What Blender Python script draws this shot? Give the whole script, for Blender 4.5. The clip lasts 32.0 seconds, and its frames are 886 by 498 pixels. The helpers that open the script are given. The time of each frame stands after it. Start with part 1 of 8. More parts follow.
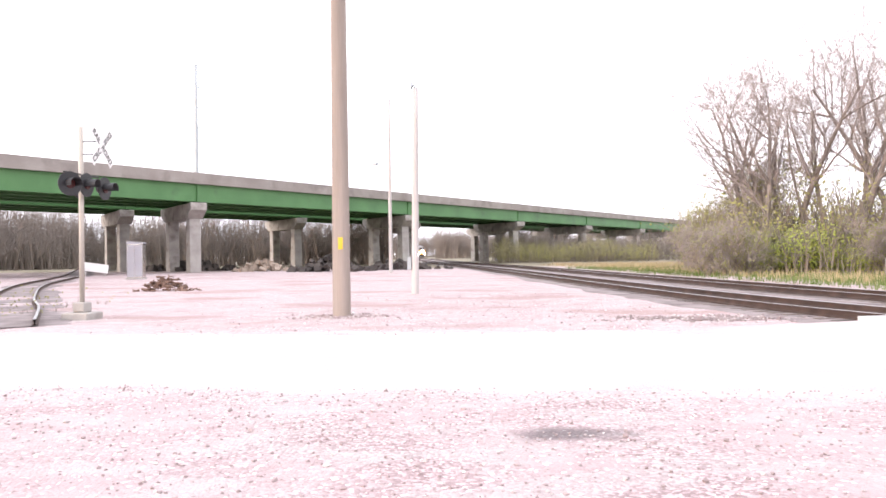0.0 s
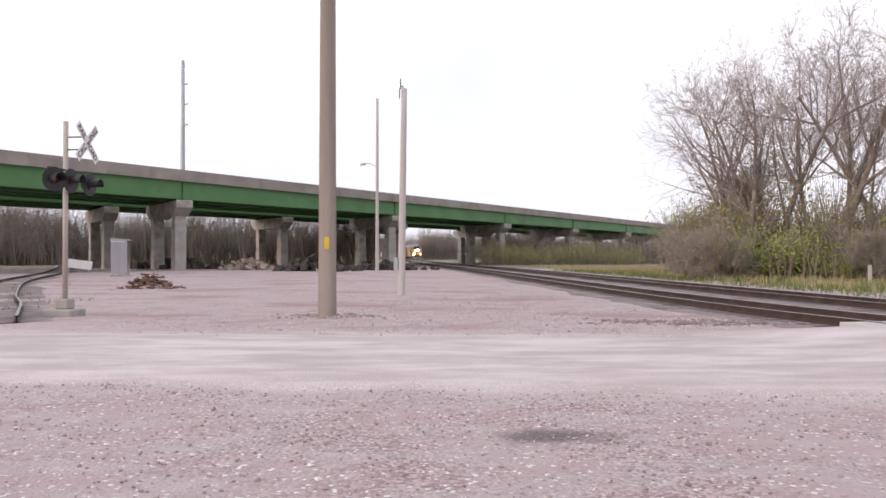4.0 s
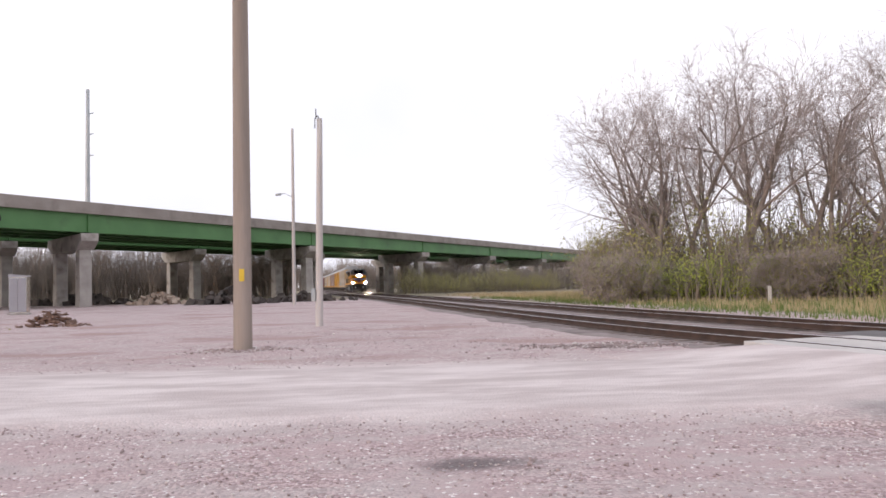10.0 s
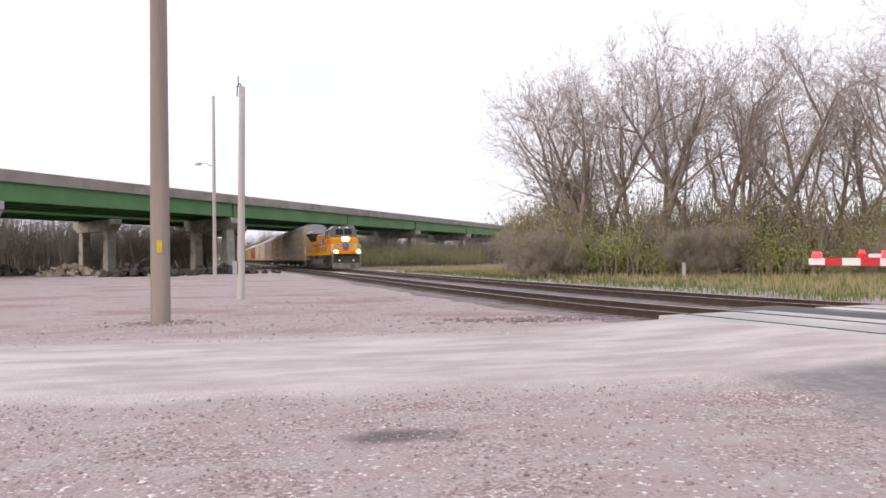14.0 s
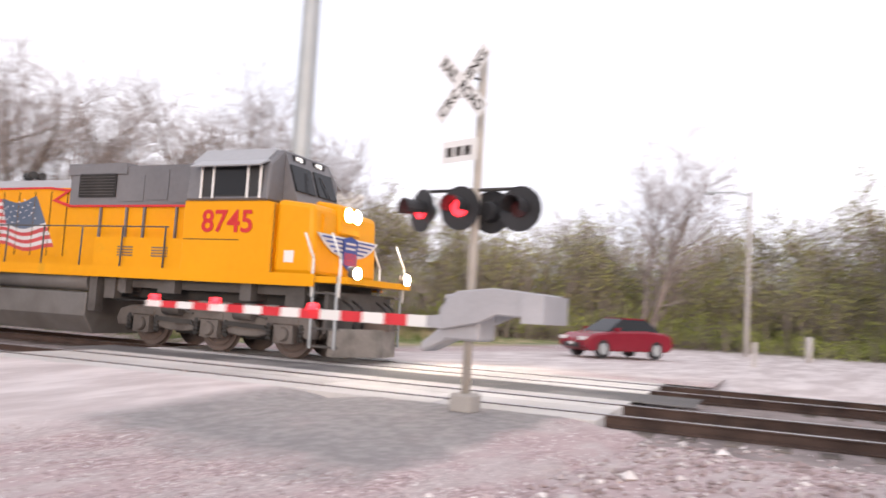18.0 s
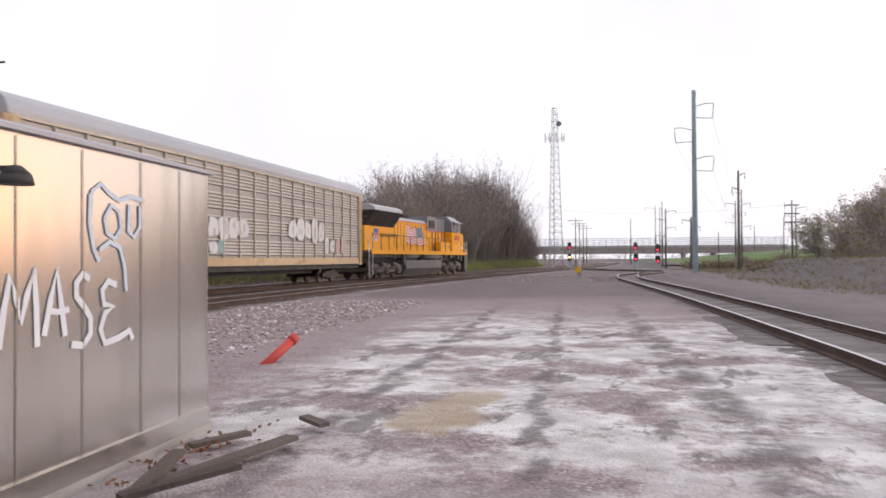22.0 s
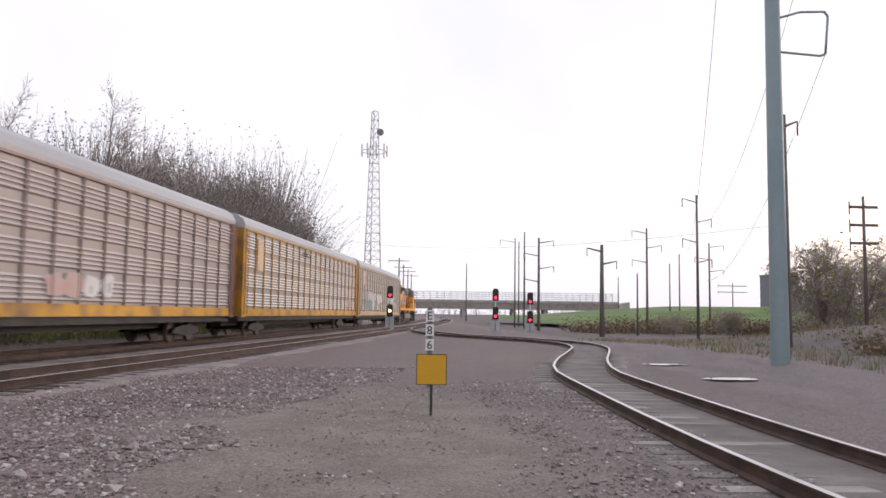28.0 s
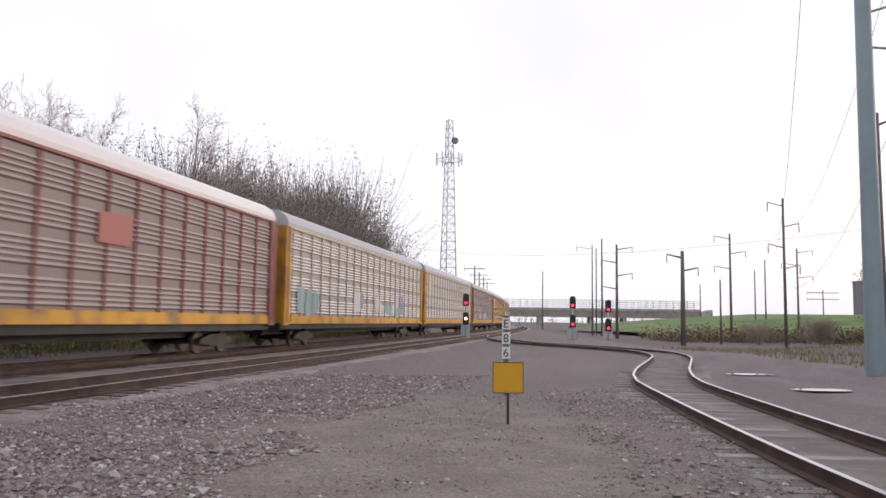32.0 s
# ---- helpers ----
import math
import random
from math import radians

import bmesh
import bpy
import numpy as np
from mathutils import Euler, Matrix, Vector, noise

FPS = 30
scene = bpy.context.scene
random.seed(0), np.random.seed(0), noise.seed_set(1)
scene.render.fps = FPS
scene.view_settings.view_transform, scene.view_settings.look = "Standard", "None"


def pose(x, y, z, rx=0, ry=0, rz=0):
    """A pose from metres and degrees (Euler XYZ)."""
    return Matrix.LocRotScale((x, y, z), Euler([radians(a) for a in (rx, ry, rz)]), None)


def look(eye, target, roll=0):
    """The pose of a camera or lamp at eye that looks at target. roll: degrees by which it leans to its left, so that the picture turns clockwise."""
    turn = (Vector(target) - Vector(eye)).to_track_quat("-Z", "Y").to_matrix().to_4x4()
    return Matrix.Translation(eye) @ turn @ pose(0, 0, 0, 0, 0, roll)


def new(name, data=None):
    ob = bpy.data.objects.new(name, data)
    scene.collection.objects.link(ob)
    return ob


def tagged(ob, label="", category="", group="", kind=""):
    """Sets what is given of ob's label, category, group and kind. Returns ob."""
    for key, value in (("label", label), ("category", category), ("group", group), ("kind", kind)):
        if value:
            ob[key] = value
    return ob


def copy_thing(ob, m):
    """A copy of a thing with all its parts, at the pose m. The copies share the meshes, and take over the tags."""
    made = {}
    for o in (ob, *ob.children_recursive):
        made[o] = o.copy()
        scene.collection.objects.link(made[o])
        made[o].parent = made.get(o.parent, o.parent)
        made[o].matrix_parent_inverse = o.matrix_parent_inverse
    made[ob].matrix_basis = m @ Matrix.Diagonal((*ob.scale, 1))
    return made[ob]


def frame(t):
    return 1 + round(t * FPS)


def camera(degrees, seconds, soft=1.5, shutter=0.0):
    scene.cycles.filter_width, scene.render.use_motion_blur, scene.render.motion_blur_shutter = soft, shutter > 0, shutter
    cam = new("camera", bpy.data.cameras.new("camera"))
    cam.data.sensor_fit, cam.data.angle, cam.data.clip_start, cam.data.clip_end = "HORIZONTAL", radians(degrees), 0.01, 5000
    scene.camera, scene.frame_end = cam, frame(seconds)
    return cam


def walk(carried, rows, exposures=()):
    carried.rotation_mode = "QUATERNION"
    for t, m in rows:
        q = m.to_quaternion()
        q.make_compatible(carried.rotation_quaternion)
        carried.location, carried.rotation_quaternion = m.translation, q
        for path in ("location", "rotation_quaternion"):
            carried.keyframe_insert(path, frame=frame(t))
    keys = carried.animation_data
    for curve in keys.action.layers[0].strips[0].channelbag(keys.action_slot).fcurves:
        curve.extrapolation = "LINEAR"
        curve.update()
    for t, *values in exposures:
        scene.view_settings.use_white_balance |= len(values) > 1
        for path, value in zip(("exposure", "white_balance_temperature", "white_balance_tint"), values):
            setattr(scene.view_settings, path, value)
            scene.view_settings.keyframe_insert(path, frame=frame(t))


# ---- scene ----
import functools

# ---------------------------------------------------------------- camera
# The place: x east, y north, the two main tracks run north to south east of the eye.
cam = camera(60.0, 32.0, soft=1.6, shutter=0.35)
EYE_HEIGHT = 1.5
AXIS = radians(170.5)
FORWARD = Vector((math.sin(AXIS), math.cos(AXIS), 0))
# seconds, metres gone along FORWARD, heading (clockwise from north), pitch, roll
PATH = [
    (0.0, 0.0, -1.47, 0.46, -0.73),
    (0.5, 0.0, -0.92, 0.62, -0.54),
    (1.0, 0.0, -0.33, 0.24, -0.50),
    (1.5, 0.0, -0.95, -0.04, -0.30),
    (2.0, 0.0, -0.94, 0.03, -0.15),
    (2.5, 0.0, -0.76, 0.24, -0.08),
    (3.0, 0.0, -0.71, 0.42, -0.07),
    (3.5, 0.0, -0.59, 0.52, -0.07),
    (5.5, 0.0, -0.19, 0.55, 0.28),
    (6.0, 0.0, 0.01, 0.47, 0.17),
    (6.5, 0.0, 2.83, -1.60, -0.42),
    (7.0, 0.0, 1.77, 0.34, 0.48),
    (7.5, 0.0, 9.53, 4.63, 2.59),
    (8.0, 0.0, 15.29, 5.60, 2.24),
    (8.5, 0.0, 15.54, 4.57, 0.89),
    (9.0, 0.0, 8.46, 3.98, -0.82),
    (9.5, 0.0, 5.88, 2.72, -1.48),
    (10.0, 0.0, 5.65, 2.64, -1.19),
    (10.5, 0.0, 7.05, 2.78, -1.02),
    (11.0, 0.0, 7.12, 2.38, -1.39),
    (11.5, 0.0, 7.63, 2.56, -2.01),
    (12.0, 0.0, 8.73, 2.46, -1.69),
    (12.5, 0.0, 9.29, 2.32, -0.97),
    (13.0, 0.0, 9.94, 1.87, -0.68),
    (13.5, 0.0, 10.71, 1.16, -1.04),
    (15.5, 0.0, 14.20, 0.15, 2.22),
    (16.0, 0.0, 17.87, 0.26, 1.11),
    (16.5, 0.0, 22.04, -0.33, 1.32),
    (17.0, 0.0, 31.37, 3.47, 0.83),
    (17.6, 0.0, 44.53, 2.98, 3.36),
    (18.0, 0.0, 57.50, 4.67, 3.35),
    (18.5, 0.0, 73.97, 6.28, 4.30),
    (19.0, 0.0, 86.30, 5.30, 4.70),
    (19.2, 0.0, 93.60, 4.60, 4.60),
    (19.7, 0.0, 122.57, 1.97, 3.22),
    (20.0, 0.0, 134.09, 2.95, 2.62),
    (20.5, 0.0, 147.78, 3.15, 1.29),
    (21.0, 0.0, 155.26, 3.47, -0.04),
    (21.5, 0.0, 157.94, 1.99, 0.27),
    (22.0, 0.0, 161.17, 0.78, -0.34),
    (22.5, 0.0, 164.50, 0.96, -0.15),
    (23.0, 0.0, 166.44, 1.55, 0.47),
    (23.5, 1.4, 166.96, 2.37, 0.60),
    (24.0, 10.4, 166.60, 3.90, 0.60),
    (24.3, 21.4, 166.70, 5.25, 0.80),
    (24.6, 32.7, 166.24, 6.07, 0.80),
    (25.0, 45.6, 167.80, 9.15, 0.80),
    (25.2, 47.0, 168.70, 9.25, 0.80),
    (25.5, 47.0, 170.48, 9.01, 0.80),
    (26.0, 47.0, 173.58, 1.81, 0.80),
    (26.5, 47.0, 173.94, 3.23, 0.80),
    (28.5, 47.0, 174.58, 4.85, 0.80),
    (29.0, 47.0, 174.64, 3.86, 0.80),
    (29.5, 47.0, 172.07, 4.85, 0.80),
    (30.0, 47.0, 170.98, 6.15, 0.80),
    (30.5, 47.0, 170.40, 5.65, 0.80),
    (31.0, 47.0, 170.20, 4.57, 0.80),
    (31.5, 47.0, 169.37, 4.93, 0.80),
    (32.0, 47.0, 168.78, 5.33, 0.80),
]

def view(gone, heading, pitch, roll):
    eye = FORWARD * gone + Vector((0, 0, EYE_HEIGHT))
    h, p = radians(heading), radians(pitch)
    way = Vector((math.sin(h) * math.cos(p), math.cos(h) * math.cos(p), math.sin(p)))
    return look(eye, eye + way, roll)


walk(cam, [(t, view(*row)) for t, *row in PATH],
     exposures=[(t, stops + 0.2, 6500, 19) for t, stops in ((0.0, 1.1), (0.5, 0.75), (1.0, 0.45), (2.0, 0.1), (3.0, 0.0), (6.0, 0.08), (7.0, 0.14), (8.0, 0.04), (13.0, 0.0), (16.0, 0.16), (17.0, 0.24), (18.0, 0.15), (19.0, -0.05), (19.5, 0.1), (20.0, 0.6), (20.5, 0.3), (21.0, 0.0), (23.0, -0.12), (24.0, -0.2), (25.0, -0.28), (26.0, -0.15), (29.0, -0.1), (32.0, -0.1))])

# ---------------------------------------------------------------- light: an overcast evening in spring
world = bpy.data.worlds.new("world")
scene.world = world
world.use_nodes = True
wn = world.node_tree.nodes
wl = world.node_tree.links
sky = wn.new("ShaderNodeTexSky")
sky.sky_type = "NISHITA"
sky.sun_disc = False
sky.sun_elevation = radians(7)
sky.sun_rotation = radians(212)
sky.air_density, sky.dust_density, sky.ozone_density = 1.0, 4.0, 1.0
cover = wn.new("ShaderNodeTexNoise")
cover.inputs["Scale"].default_value, cover.inputs["Detail"].default_value = 2.2, 4.0
coords = wn.new("ShaderNodeTexCoord")
wl.new(coords.outputs["Generated"], cover.inputs["Vector"])
ramp = wn.new("ShaderNodeValToRGB")
ramp.color_ramp.elements[0].position, ramp.color_ramp.elements[1].position = 0.3, 0.75
ramp.color_ramp.elements[0].color = (8.6, 9.2, 10.0, 1)
ramp.color_ramp.elements[1].color = (11.2, 11.2, 11.2, 1)
wl.new(cover.outputs["Fac"], ramp.inputs["Fac"])
blend = wn.new("ShaderNodeMixRGB")
# low in the south-west the cloud breaks, and the sunset shows there
aim = wn.new("ShaderNodeVectorMath")
aim.operation = "DOT_PRODUCT"
aim.inputs[1].default_value = (-0.629, -0.777, 0.0)
wl.new(coords.outputs["Generated"], aim.inputs[0])
thin = wn.new("ShaderNodeMapRange")
thin.interpolation_type = "SMOOTHSTEP"
for key, value in (("From Min", 0.968), ("From Max", 1.0), ("To Min", 0.0), ("To Max", 1.0)):
    thin.inputs[key].default_value = value
wl.new(aim.outputs["Value"], thin.inputs["Value"])
blend.inputs["Fac"].default_value = 0.9
wl.new(sky.outputs["Color"], blend.inputs["Color1"])
wl.new(ramp.outputs["Color"], blend.inputs["Color2"])
glow = wn.new("ShaderNodeMixRGB")
glow.inputs["Color2"].default_value = (36.0, 18.5, 8.0, 1)
wl.new(blend.outputs["Color"], glow.inputs["Color1"])
wl.new(thin.outputs["Result"], glow.inputs["Fac"])
background = wn["Background"]
background.inputs["Strength"].default_value = 0.1
wl.new(glow.outputs["Color"], background.inputs["Color"])

sun = new("sun", bpy.data.lights.new("sun", "SUN"))
sun.data.energy, sun.data.angle, sun.data.color = 1.2, radians(14), (1.0, 0.88, 0.74)
sun.matrix_world = look((-53, -30, 8.0), (0, 0, 0))


# ---------------------------------------------------------------- materials
def mat(name, low, high, scale=8.0, rough=0.8, metal=0.0, bump=0.2, fine=6.0, stretch=(1, 1, 1), random_tint=0.0, glow=None, coords="Object", spots=None):
    """A painted or natural surface: two colours mixed by coarse and fine noise, relief, and a tint that varies from piece to piece."""
    m = bpy.data.materials.new(name)
    m.use_nodes = True
    n, l = m.node_tree.nodes, m.node_tree.links
    b = n["Principled BSDF"]
    tc, mp = n.new("ShaderNodeTexCoord"), n.new("ShaderNodeMapping")
    mp.inputs["Scale"].default_value = stretch
    l.new(tc.outputs[coords], mp.inputs["Vector"])
    coarse, grain = n.new("ShaderNodeTexNoise"), n.new("ShaderNodeTexNoise")
    coarse.inputs["Scale"].default_value, coarse.inputs["Detail"].default_value = scale * 0.22, 5
    grain.inputs["Scale"].default_value, grain.inputs["Detail"].default_value = scale * fine, 3
    for x in (coarse, grain):
        l.new(mp.outputs["Vector"], x.inputs["Vector"])
    mix = n.new("ShaderNodeMixRGB")
    mix.inputs["Color1"].default_value, mix.inputs["Color2"].default_value = (*low, 1), (*high, 1)
    add = n.new("ShaderNodeMath")
    add.operation = "MULTIPLY_ADD"
    l.new(grain.outputs["Fac"], add.inputs[0])
    add.inputs[1].default_value = 0.5
    half = n.new("ShaderNodeMapRange")
    half.inputs["From Min"].default_value, half.inputs["From Max"].default_value = 0.3, 0.7
    half.inputs["To Min"].default_value, half.inputs["To Max"].default_value = -0.25, 0.75
    l.new(coarse.outputs["Fac"], half.inputs["Value"])
    l.new(half.outputs["Result"], add.inputs[2])
    add.use_clamp = True
    l.new(add.outputs["Value"], mix.inputs["Fac"])
    out = mix.outputs["Color"]
    if random_tint:
        info = n.new("ShaderNodeObjectInfo")
        hsv = n.new("ShaderNodeHueSaturation")
        rng = n.new("ShaderNodeMapRange")
        rng.inputs["To Min"].default_value, rng.inputs["To Max"].default_value = 1 - random_tint, 1 + random_tint
        l.new(info.outputs["Random"], rng.inputs["Value"])
        l.new(rng.outputs["Result"], hsv.inputs["Value"])
        l.new(out, hsv.inputs["Color"])
        out = hsv.outputs["Color"]
    if spots:
        colour, size, low_edge, high_edge = spots
        s = n.new("ShaderNodeTexNoise")
        s.inputs["Scale"].default_value, s.inputs["Detail"].default_value = size, 6
        l.new(mp.outputs["Vector"], s.inputs["Vector"])
        r = n.new("ShaderNodeMapRange")
        r.inputs["From Min"].default_value, r.inputs["From Max"].default_value = low_edge, high_edge
        l.new(s.outputs["Fac"], r.inputs["Value"])
        over = n.new("ShaderNodeMixRGB")
        over.inputs["Color2"].default_value = (*colour, 1)
        l.new(out, over.inputs["Color1"])
        l.new(r.outputs["Result"], over.inputs["Fac"])
        out = over.outputs["Color"]
    l.new(out, b.inputs["Base Color"])
    b.inputs["Roughness"].default_value, b.inputs["Metallic"].default_value = rough, metal
    if bump:
        bp = n.new("ShaderNodeBump")
        bp.inputs["Strength"].default_value, bp.inputs["Distance"].default_value = bump, 0.02
        l.new(grain.outputs["Fac"], bp.inputs["Height"])
        l.new(bp.outputs["Normal"], b.inputs["Normal"])
    if glow:
        b.inputs["Emission Color"].default_value, b.inputs["Emission Strength"].default_value = (*glow[0], 1), glow[1]
    return m


def plain(name, colour, rough=0.6, metal=0.0, glow=0.0):
    m = bpy.data.materials.new(name)
    m.use_nodes = True
    b = m.node_tree.nodes["Principled BSDF"]
    b.inputs["Base Color"].default_value = (*colour, 1)
    b.inputs["Roughness"].default_value, b.inputs["Metallic"].default_value = rough, metal
    if glow:
        b.inputs["Emission Color"].default_value, b.inputs["Emission Strength"].default_value = (*colour, 1), glow
    return m


CONCRETE = mat("concrete", (0.30, 0.28, 0.26), (0.46, 0.44, 0.41), 3, 0.9, spots=((0.2, 0.18, 0.16), 0.7, 0.55, 0.75))
DECK = mat("deck_concrete", (0.24, 0.21, 0.19), (0.33, 0.30, 0.27), 2, 0.9, spots=((0.16, 0.14, 0.13), 0.5, 0.55, 0.8))
GREEN_STEEL = mat("green_steel", (0.06, 0.165, 0.055), (0.09, 0.23, 0.08), 1.2, 0.55, 0.0, 0.05, spots=((0.05, 0.09, 0.045), 0.25, 0.58, 0.8))
DARK_STEEL = mat("dark_steel", (0.03, 0.03, 0.03), (0.07, 0.065, 0.06), 6, 0.7, 0.2)
WOOD_POLE = mat("pole_wood", (0.215, 0.175, 0.148), (0.37, 0.315, 0.275), 6, 0.9, stretch=(1, 1, 0.06), bump=0.5)
PALE_POLE = mat("pale_pole_wood", (0.40, 0.375, 0.355), (0.58, 0.55, 0.53), 6, 0.9, stretch=(1, 1, 0.06), bump=0.4)
TIE_WOOD = mat("tie_wood", (0.055, 0.045, 0.04), (0.16, 0.13, 0.11), 5, 0.95, random_tint=0.35, bump=0.6)
TIE_GREY = mat("weathered_tie_wood", (0.17, 0.155, 0.145), (0.33, 0.31, 0.29), 5, 0.95, random_tint=0.3, bump=0.6)
RAIL_STEEL = mat("rail_rust", (0.05, 0.032, 0.026), (0.11, 0.07, 0.055), 9, 0.75, 0.3)
RAIL_HEAD = plain("rail_head", (0.55, 0.54, 0.55), 0.28, 0.9)
GALVANISED = mat("galvanised_steel", (0.36, 0.39, 0.40), (0.48, 0.51, 0.52), 1.5, 0.5, 0.25, 0.05)
BLUE_STEEL = mat("blue_grey_steel", (0.20, 0.27, 0.29), (0.28, 0.35, 0.37), 1.2, 0.55, 0.2, 0.05)
ALUMINIUM = mat("aluminium_sheet", (0.56, 0.545, 0.525), (0.70, 0.685, 0.665), 1.5, 0.22, 0.9, 0.04, stretch=(1, 1, 0.2), spots=((0.40, 0.37, 0.33), 1.2, 0.55, 0.8))
ALUMINIUM_DULL = mat("aluminium_dull", (0.33, 0.33, 0.36), (0.42, 0.42, 0.45), 1.5, 0.55, 0.4, 0.04)
WHITE_PAINT = mat("white_paint", (0.70, 0.70, 0.68), (0.82, 0.82, 0.80), 4, 0.5)
BLACK_PAINT = mat("black_paint", (0.012, 0.012, 0.014), (0.03, 0.03, 0.032), 6, 0.5)
RED_STRIPE = mat("red_reflective", (0.55, 0.02, 0.03), (0.68, 0.04, 0.05), 6, 0.4)
LOCO_YELLOW = mat("loco_yellow", (0.75, 0.305, 0.001), (0.85, 0.375, 0.003), 1.0, 0.45, 0.0, 0.02, spots=((0.52, 0.30, 0.03), 0.9, 0.62, 0.85))
LOCO_GREY = mat("loco_grey", (0.13, 0.13, 0.14), (0.20, 0.20, 0.21), 1.2, 0.5)
LOCO_ROOF = mat("loco_roof_grey", (0.30, 0.31, 0.33), (0.42, 0.43, 0.45), 1.2, 0.5)
LOCO_RED = mat("loco_red", (0.55, 0.02, 0.02), (0.66, 0.035, 0.03), 3, 0.4)
UNDER_GREY = mat("underframe_grey", (0.07, 0.066, 0.062), (0.14, 0.128, 0.12), 2.5, 0.75, spots=((0.06, 0.05, 0.045), 1.3, 0.5, 0.75))
PILOT_GREY = mat("pilot_dust", (0.16, 0.145, 0.13), (0.30, 0.275, 0.25), 3, 0.8, bump=0.3, spots=((0.09, 0.08, 0.07), 1.6, 0.5, 0.72))
TANK_GREY = mat("tank_grey", (0.10, 0.096, 0.092), (0.17, 0.162, 0.155), 1.6, 0.6, spots=((0.09, 0.08, 0.07), 0.8, 0.5, 0.8))
NUMBER_GLOW = plain("number_figures", (0.95, 0.95, 0.9), 0.4, 0, 0.9)
GLASS_DARK = plain("cab_glass", (0.02, 0.022, 0.025), 0.08)
GLASS_DARK.node_tree.nodes["Principled BSDF"].inputs["Specular IOR Level"].default_value = 0.2
LOCO_YELLOW.node_tree.nodes["Principled BSDF"].inputs["Specular IOR Level"].default_value = 0.25
LAMP_WARM = plain("headlamp", (1.0, 0.86, 0.62), 0.3, 0, 420.0)
LAMP_RED = plain("red_lamp", (1.0, 0.03, 0.04), 0.3, 0, 3.0)
LAMP_RED_DARK = plain("red_lamp_off", (0.06, 0.012, 0.012), 0.25)
LAMP_AMBER = plain("amber_lamp", (1.0, 0.62, 0.2), 0.3, 0, 8.0)
GRASS = mat("grass", (0.10, 0.16, 0.035), (0.20, 0.25, 0.08), 3, 0.95, random_tint=0.3)
STRAW = mat("dry_grass", (0.34, 0.27, 0.15), (0.50, 0.41, 0.25), 3, 0.95)
BARK = mat("bark", (0.16, 0.13, 0.112), (0.31, 0.262, 0.235), 7, 0.95, bump=0.6)
BUD = mat("bud", (0.34, 0.28, 0.25), (0.47, 0.40, 0.36), 0.6, 0.9, bump=0)
TWIG = mat("twig_bark", (0.27, 0.225, 0.21), (0.40, 0.345, 0.325), 7, 0.95)
LEAF_GREEN = mat("young_leaf", (0.24, 0.29, 0.045), (0.36, 0.40, 0.075), 0.6, 0.8, bump=0)
LEAF_OLIVE = mat("olive_leaf", (0.22, 0.215, 0.06), (0.34, 0.32, 0.10), 0.6, 0.8, bump=0)
THICKET = mat("thicket_twigs", (0.165, 0.138, 0.118), (0.28, 0.24, 0.205), 0.6, 0.95, bump=0)
THICKET_GREY = mat("grey_twigs", (0.165, 0.143, 0.128), (0.28, 0.248, 0.22), 0.6, 0.95, bump=0)
BRUSH_CLOUD = mat("bare_twig_mass", (0.17, 0.145, 0.13), (0.28, 0.245, 0.22), 0.25, 0.95, bump=0)
DRY_BRUSH = mat("dry_brush", (0.22, 0.17, 0.11), (0.34, 0.275, 0.19), 0.5, 0.95, bump=0)
SIGN_YELLOW = mat("sign_yellow", (0.62, 0.33, 0.01), (0.70, 0.39, 0.02), 3, 0.5)
ORANGE_PIPE = mat("orange_pipe", (0.46, 0.035, 0.028), (0.58, 0.07, 0.05), 5, 0.5)


# ---------------------------------------------------------------- mesh tools
def box(bm, x0, x1, y0, y1, z0, z1, index=0):
    v = [bm.verts.new(p) for p in ((x0, y0, z0), (x1, y0, z0), (x1, y1, z0), (x0, y1, z0), (x0, y0, z1), (x1, y0, z1), (x1, y1, z1), (x0, y1, z1))]
    for f in ((3, 2, 1, 0), (4, 5, 6, 7), (0, 1, 5, 4), (1, 2, 6, 5), (2, 3, 7, 6), (3, 0, 4, 7)):
        bm.faces.new([v[i] for i in f]).material_index = index
    return v


def prism(bm, outline, a, b, axis="x", index=0):
    """An outline of (u, w) drawn out from a to b along an axis; u, w are the two other axes in order."""
    def place(s, u, w):
        return {"x": (s, u, w), "y": (u, s, w), "z": (u, w, s)}[axis]
    low = [bm.verts.new(place(a, u, w)) for u, w in outline]
    top = [bm.verts.new(place(b, u, w)) for u, w in outline]
    n = len(outline)
    faces = [bm.faces.new(low[::-1]), bm.faces.new(top)] + [bm.faces.new((low[i], low[(i + 1) % n], top[(i + 1) % n], top[i])) for i in range(n)]
    for f in faces:
        f.material_index = index
    bmesh.ops.recalc_face_normals(bm, faces=faces)
    return faces


def tube(bm, a, b, r0, r1=None, sides=10, index=0, caps=True):
    """A tapered round bar from a to b."""
    a, b = Vector(a), Vector(b)
    r1 = r0 if r1 is None else r1
    way = (b - a).normalized()
    u = way.orthogonal().normalized()
    w = way.cross(u)
    rings = []
    for c, r in ((a, r0), (b, r1)):
        rings.append([bm.verts.new(c + (u * math.cos(k * math.tau / sides) + w * math.sin(k * math.tau / sides)) * r) for k in range(sides)])
    for k in range(sides):
        f = bm.faces.new((rings[0][k], rings[0][(k + 1) % sides], rings[1][(k + 1) % sides], rings[1][k]))
        f.material_index, f.smooth = index, True
    if caps:
        bm.faces.new(rings[0][::-1]).material_index = index
        bm.faces.new(rings[1]).material_index = index


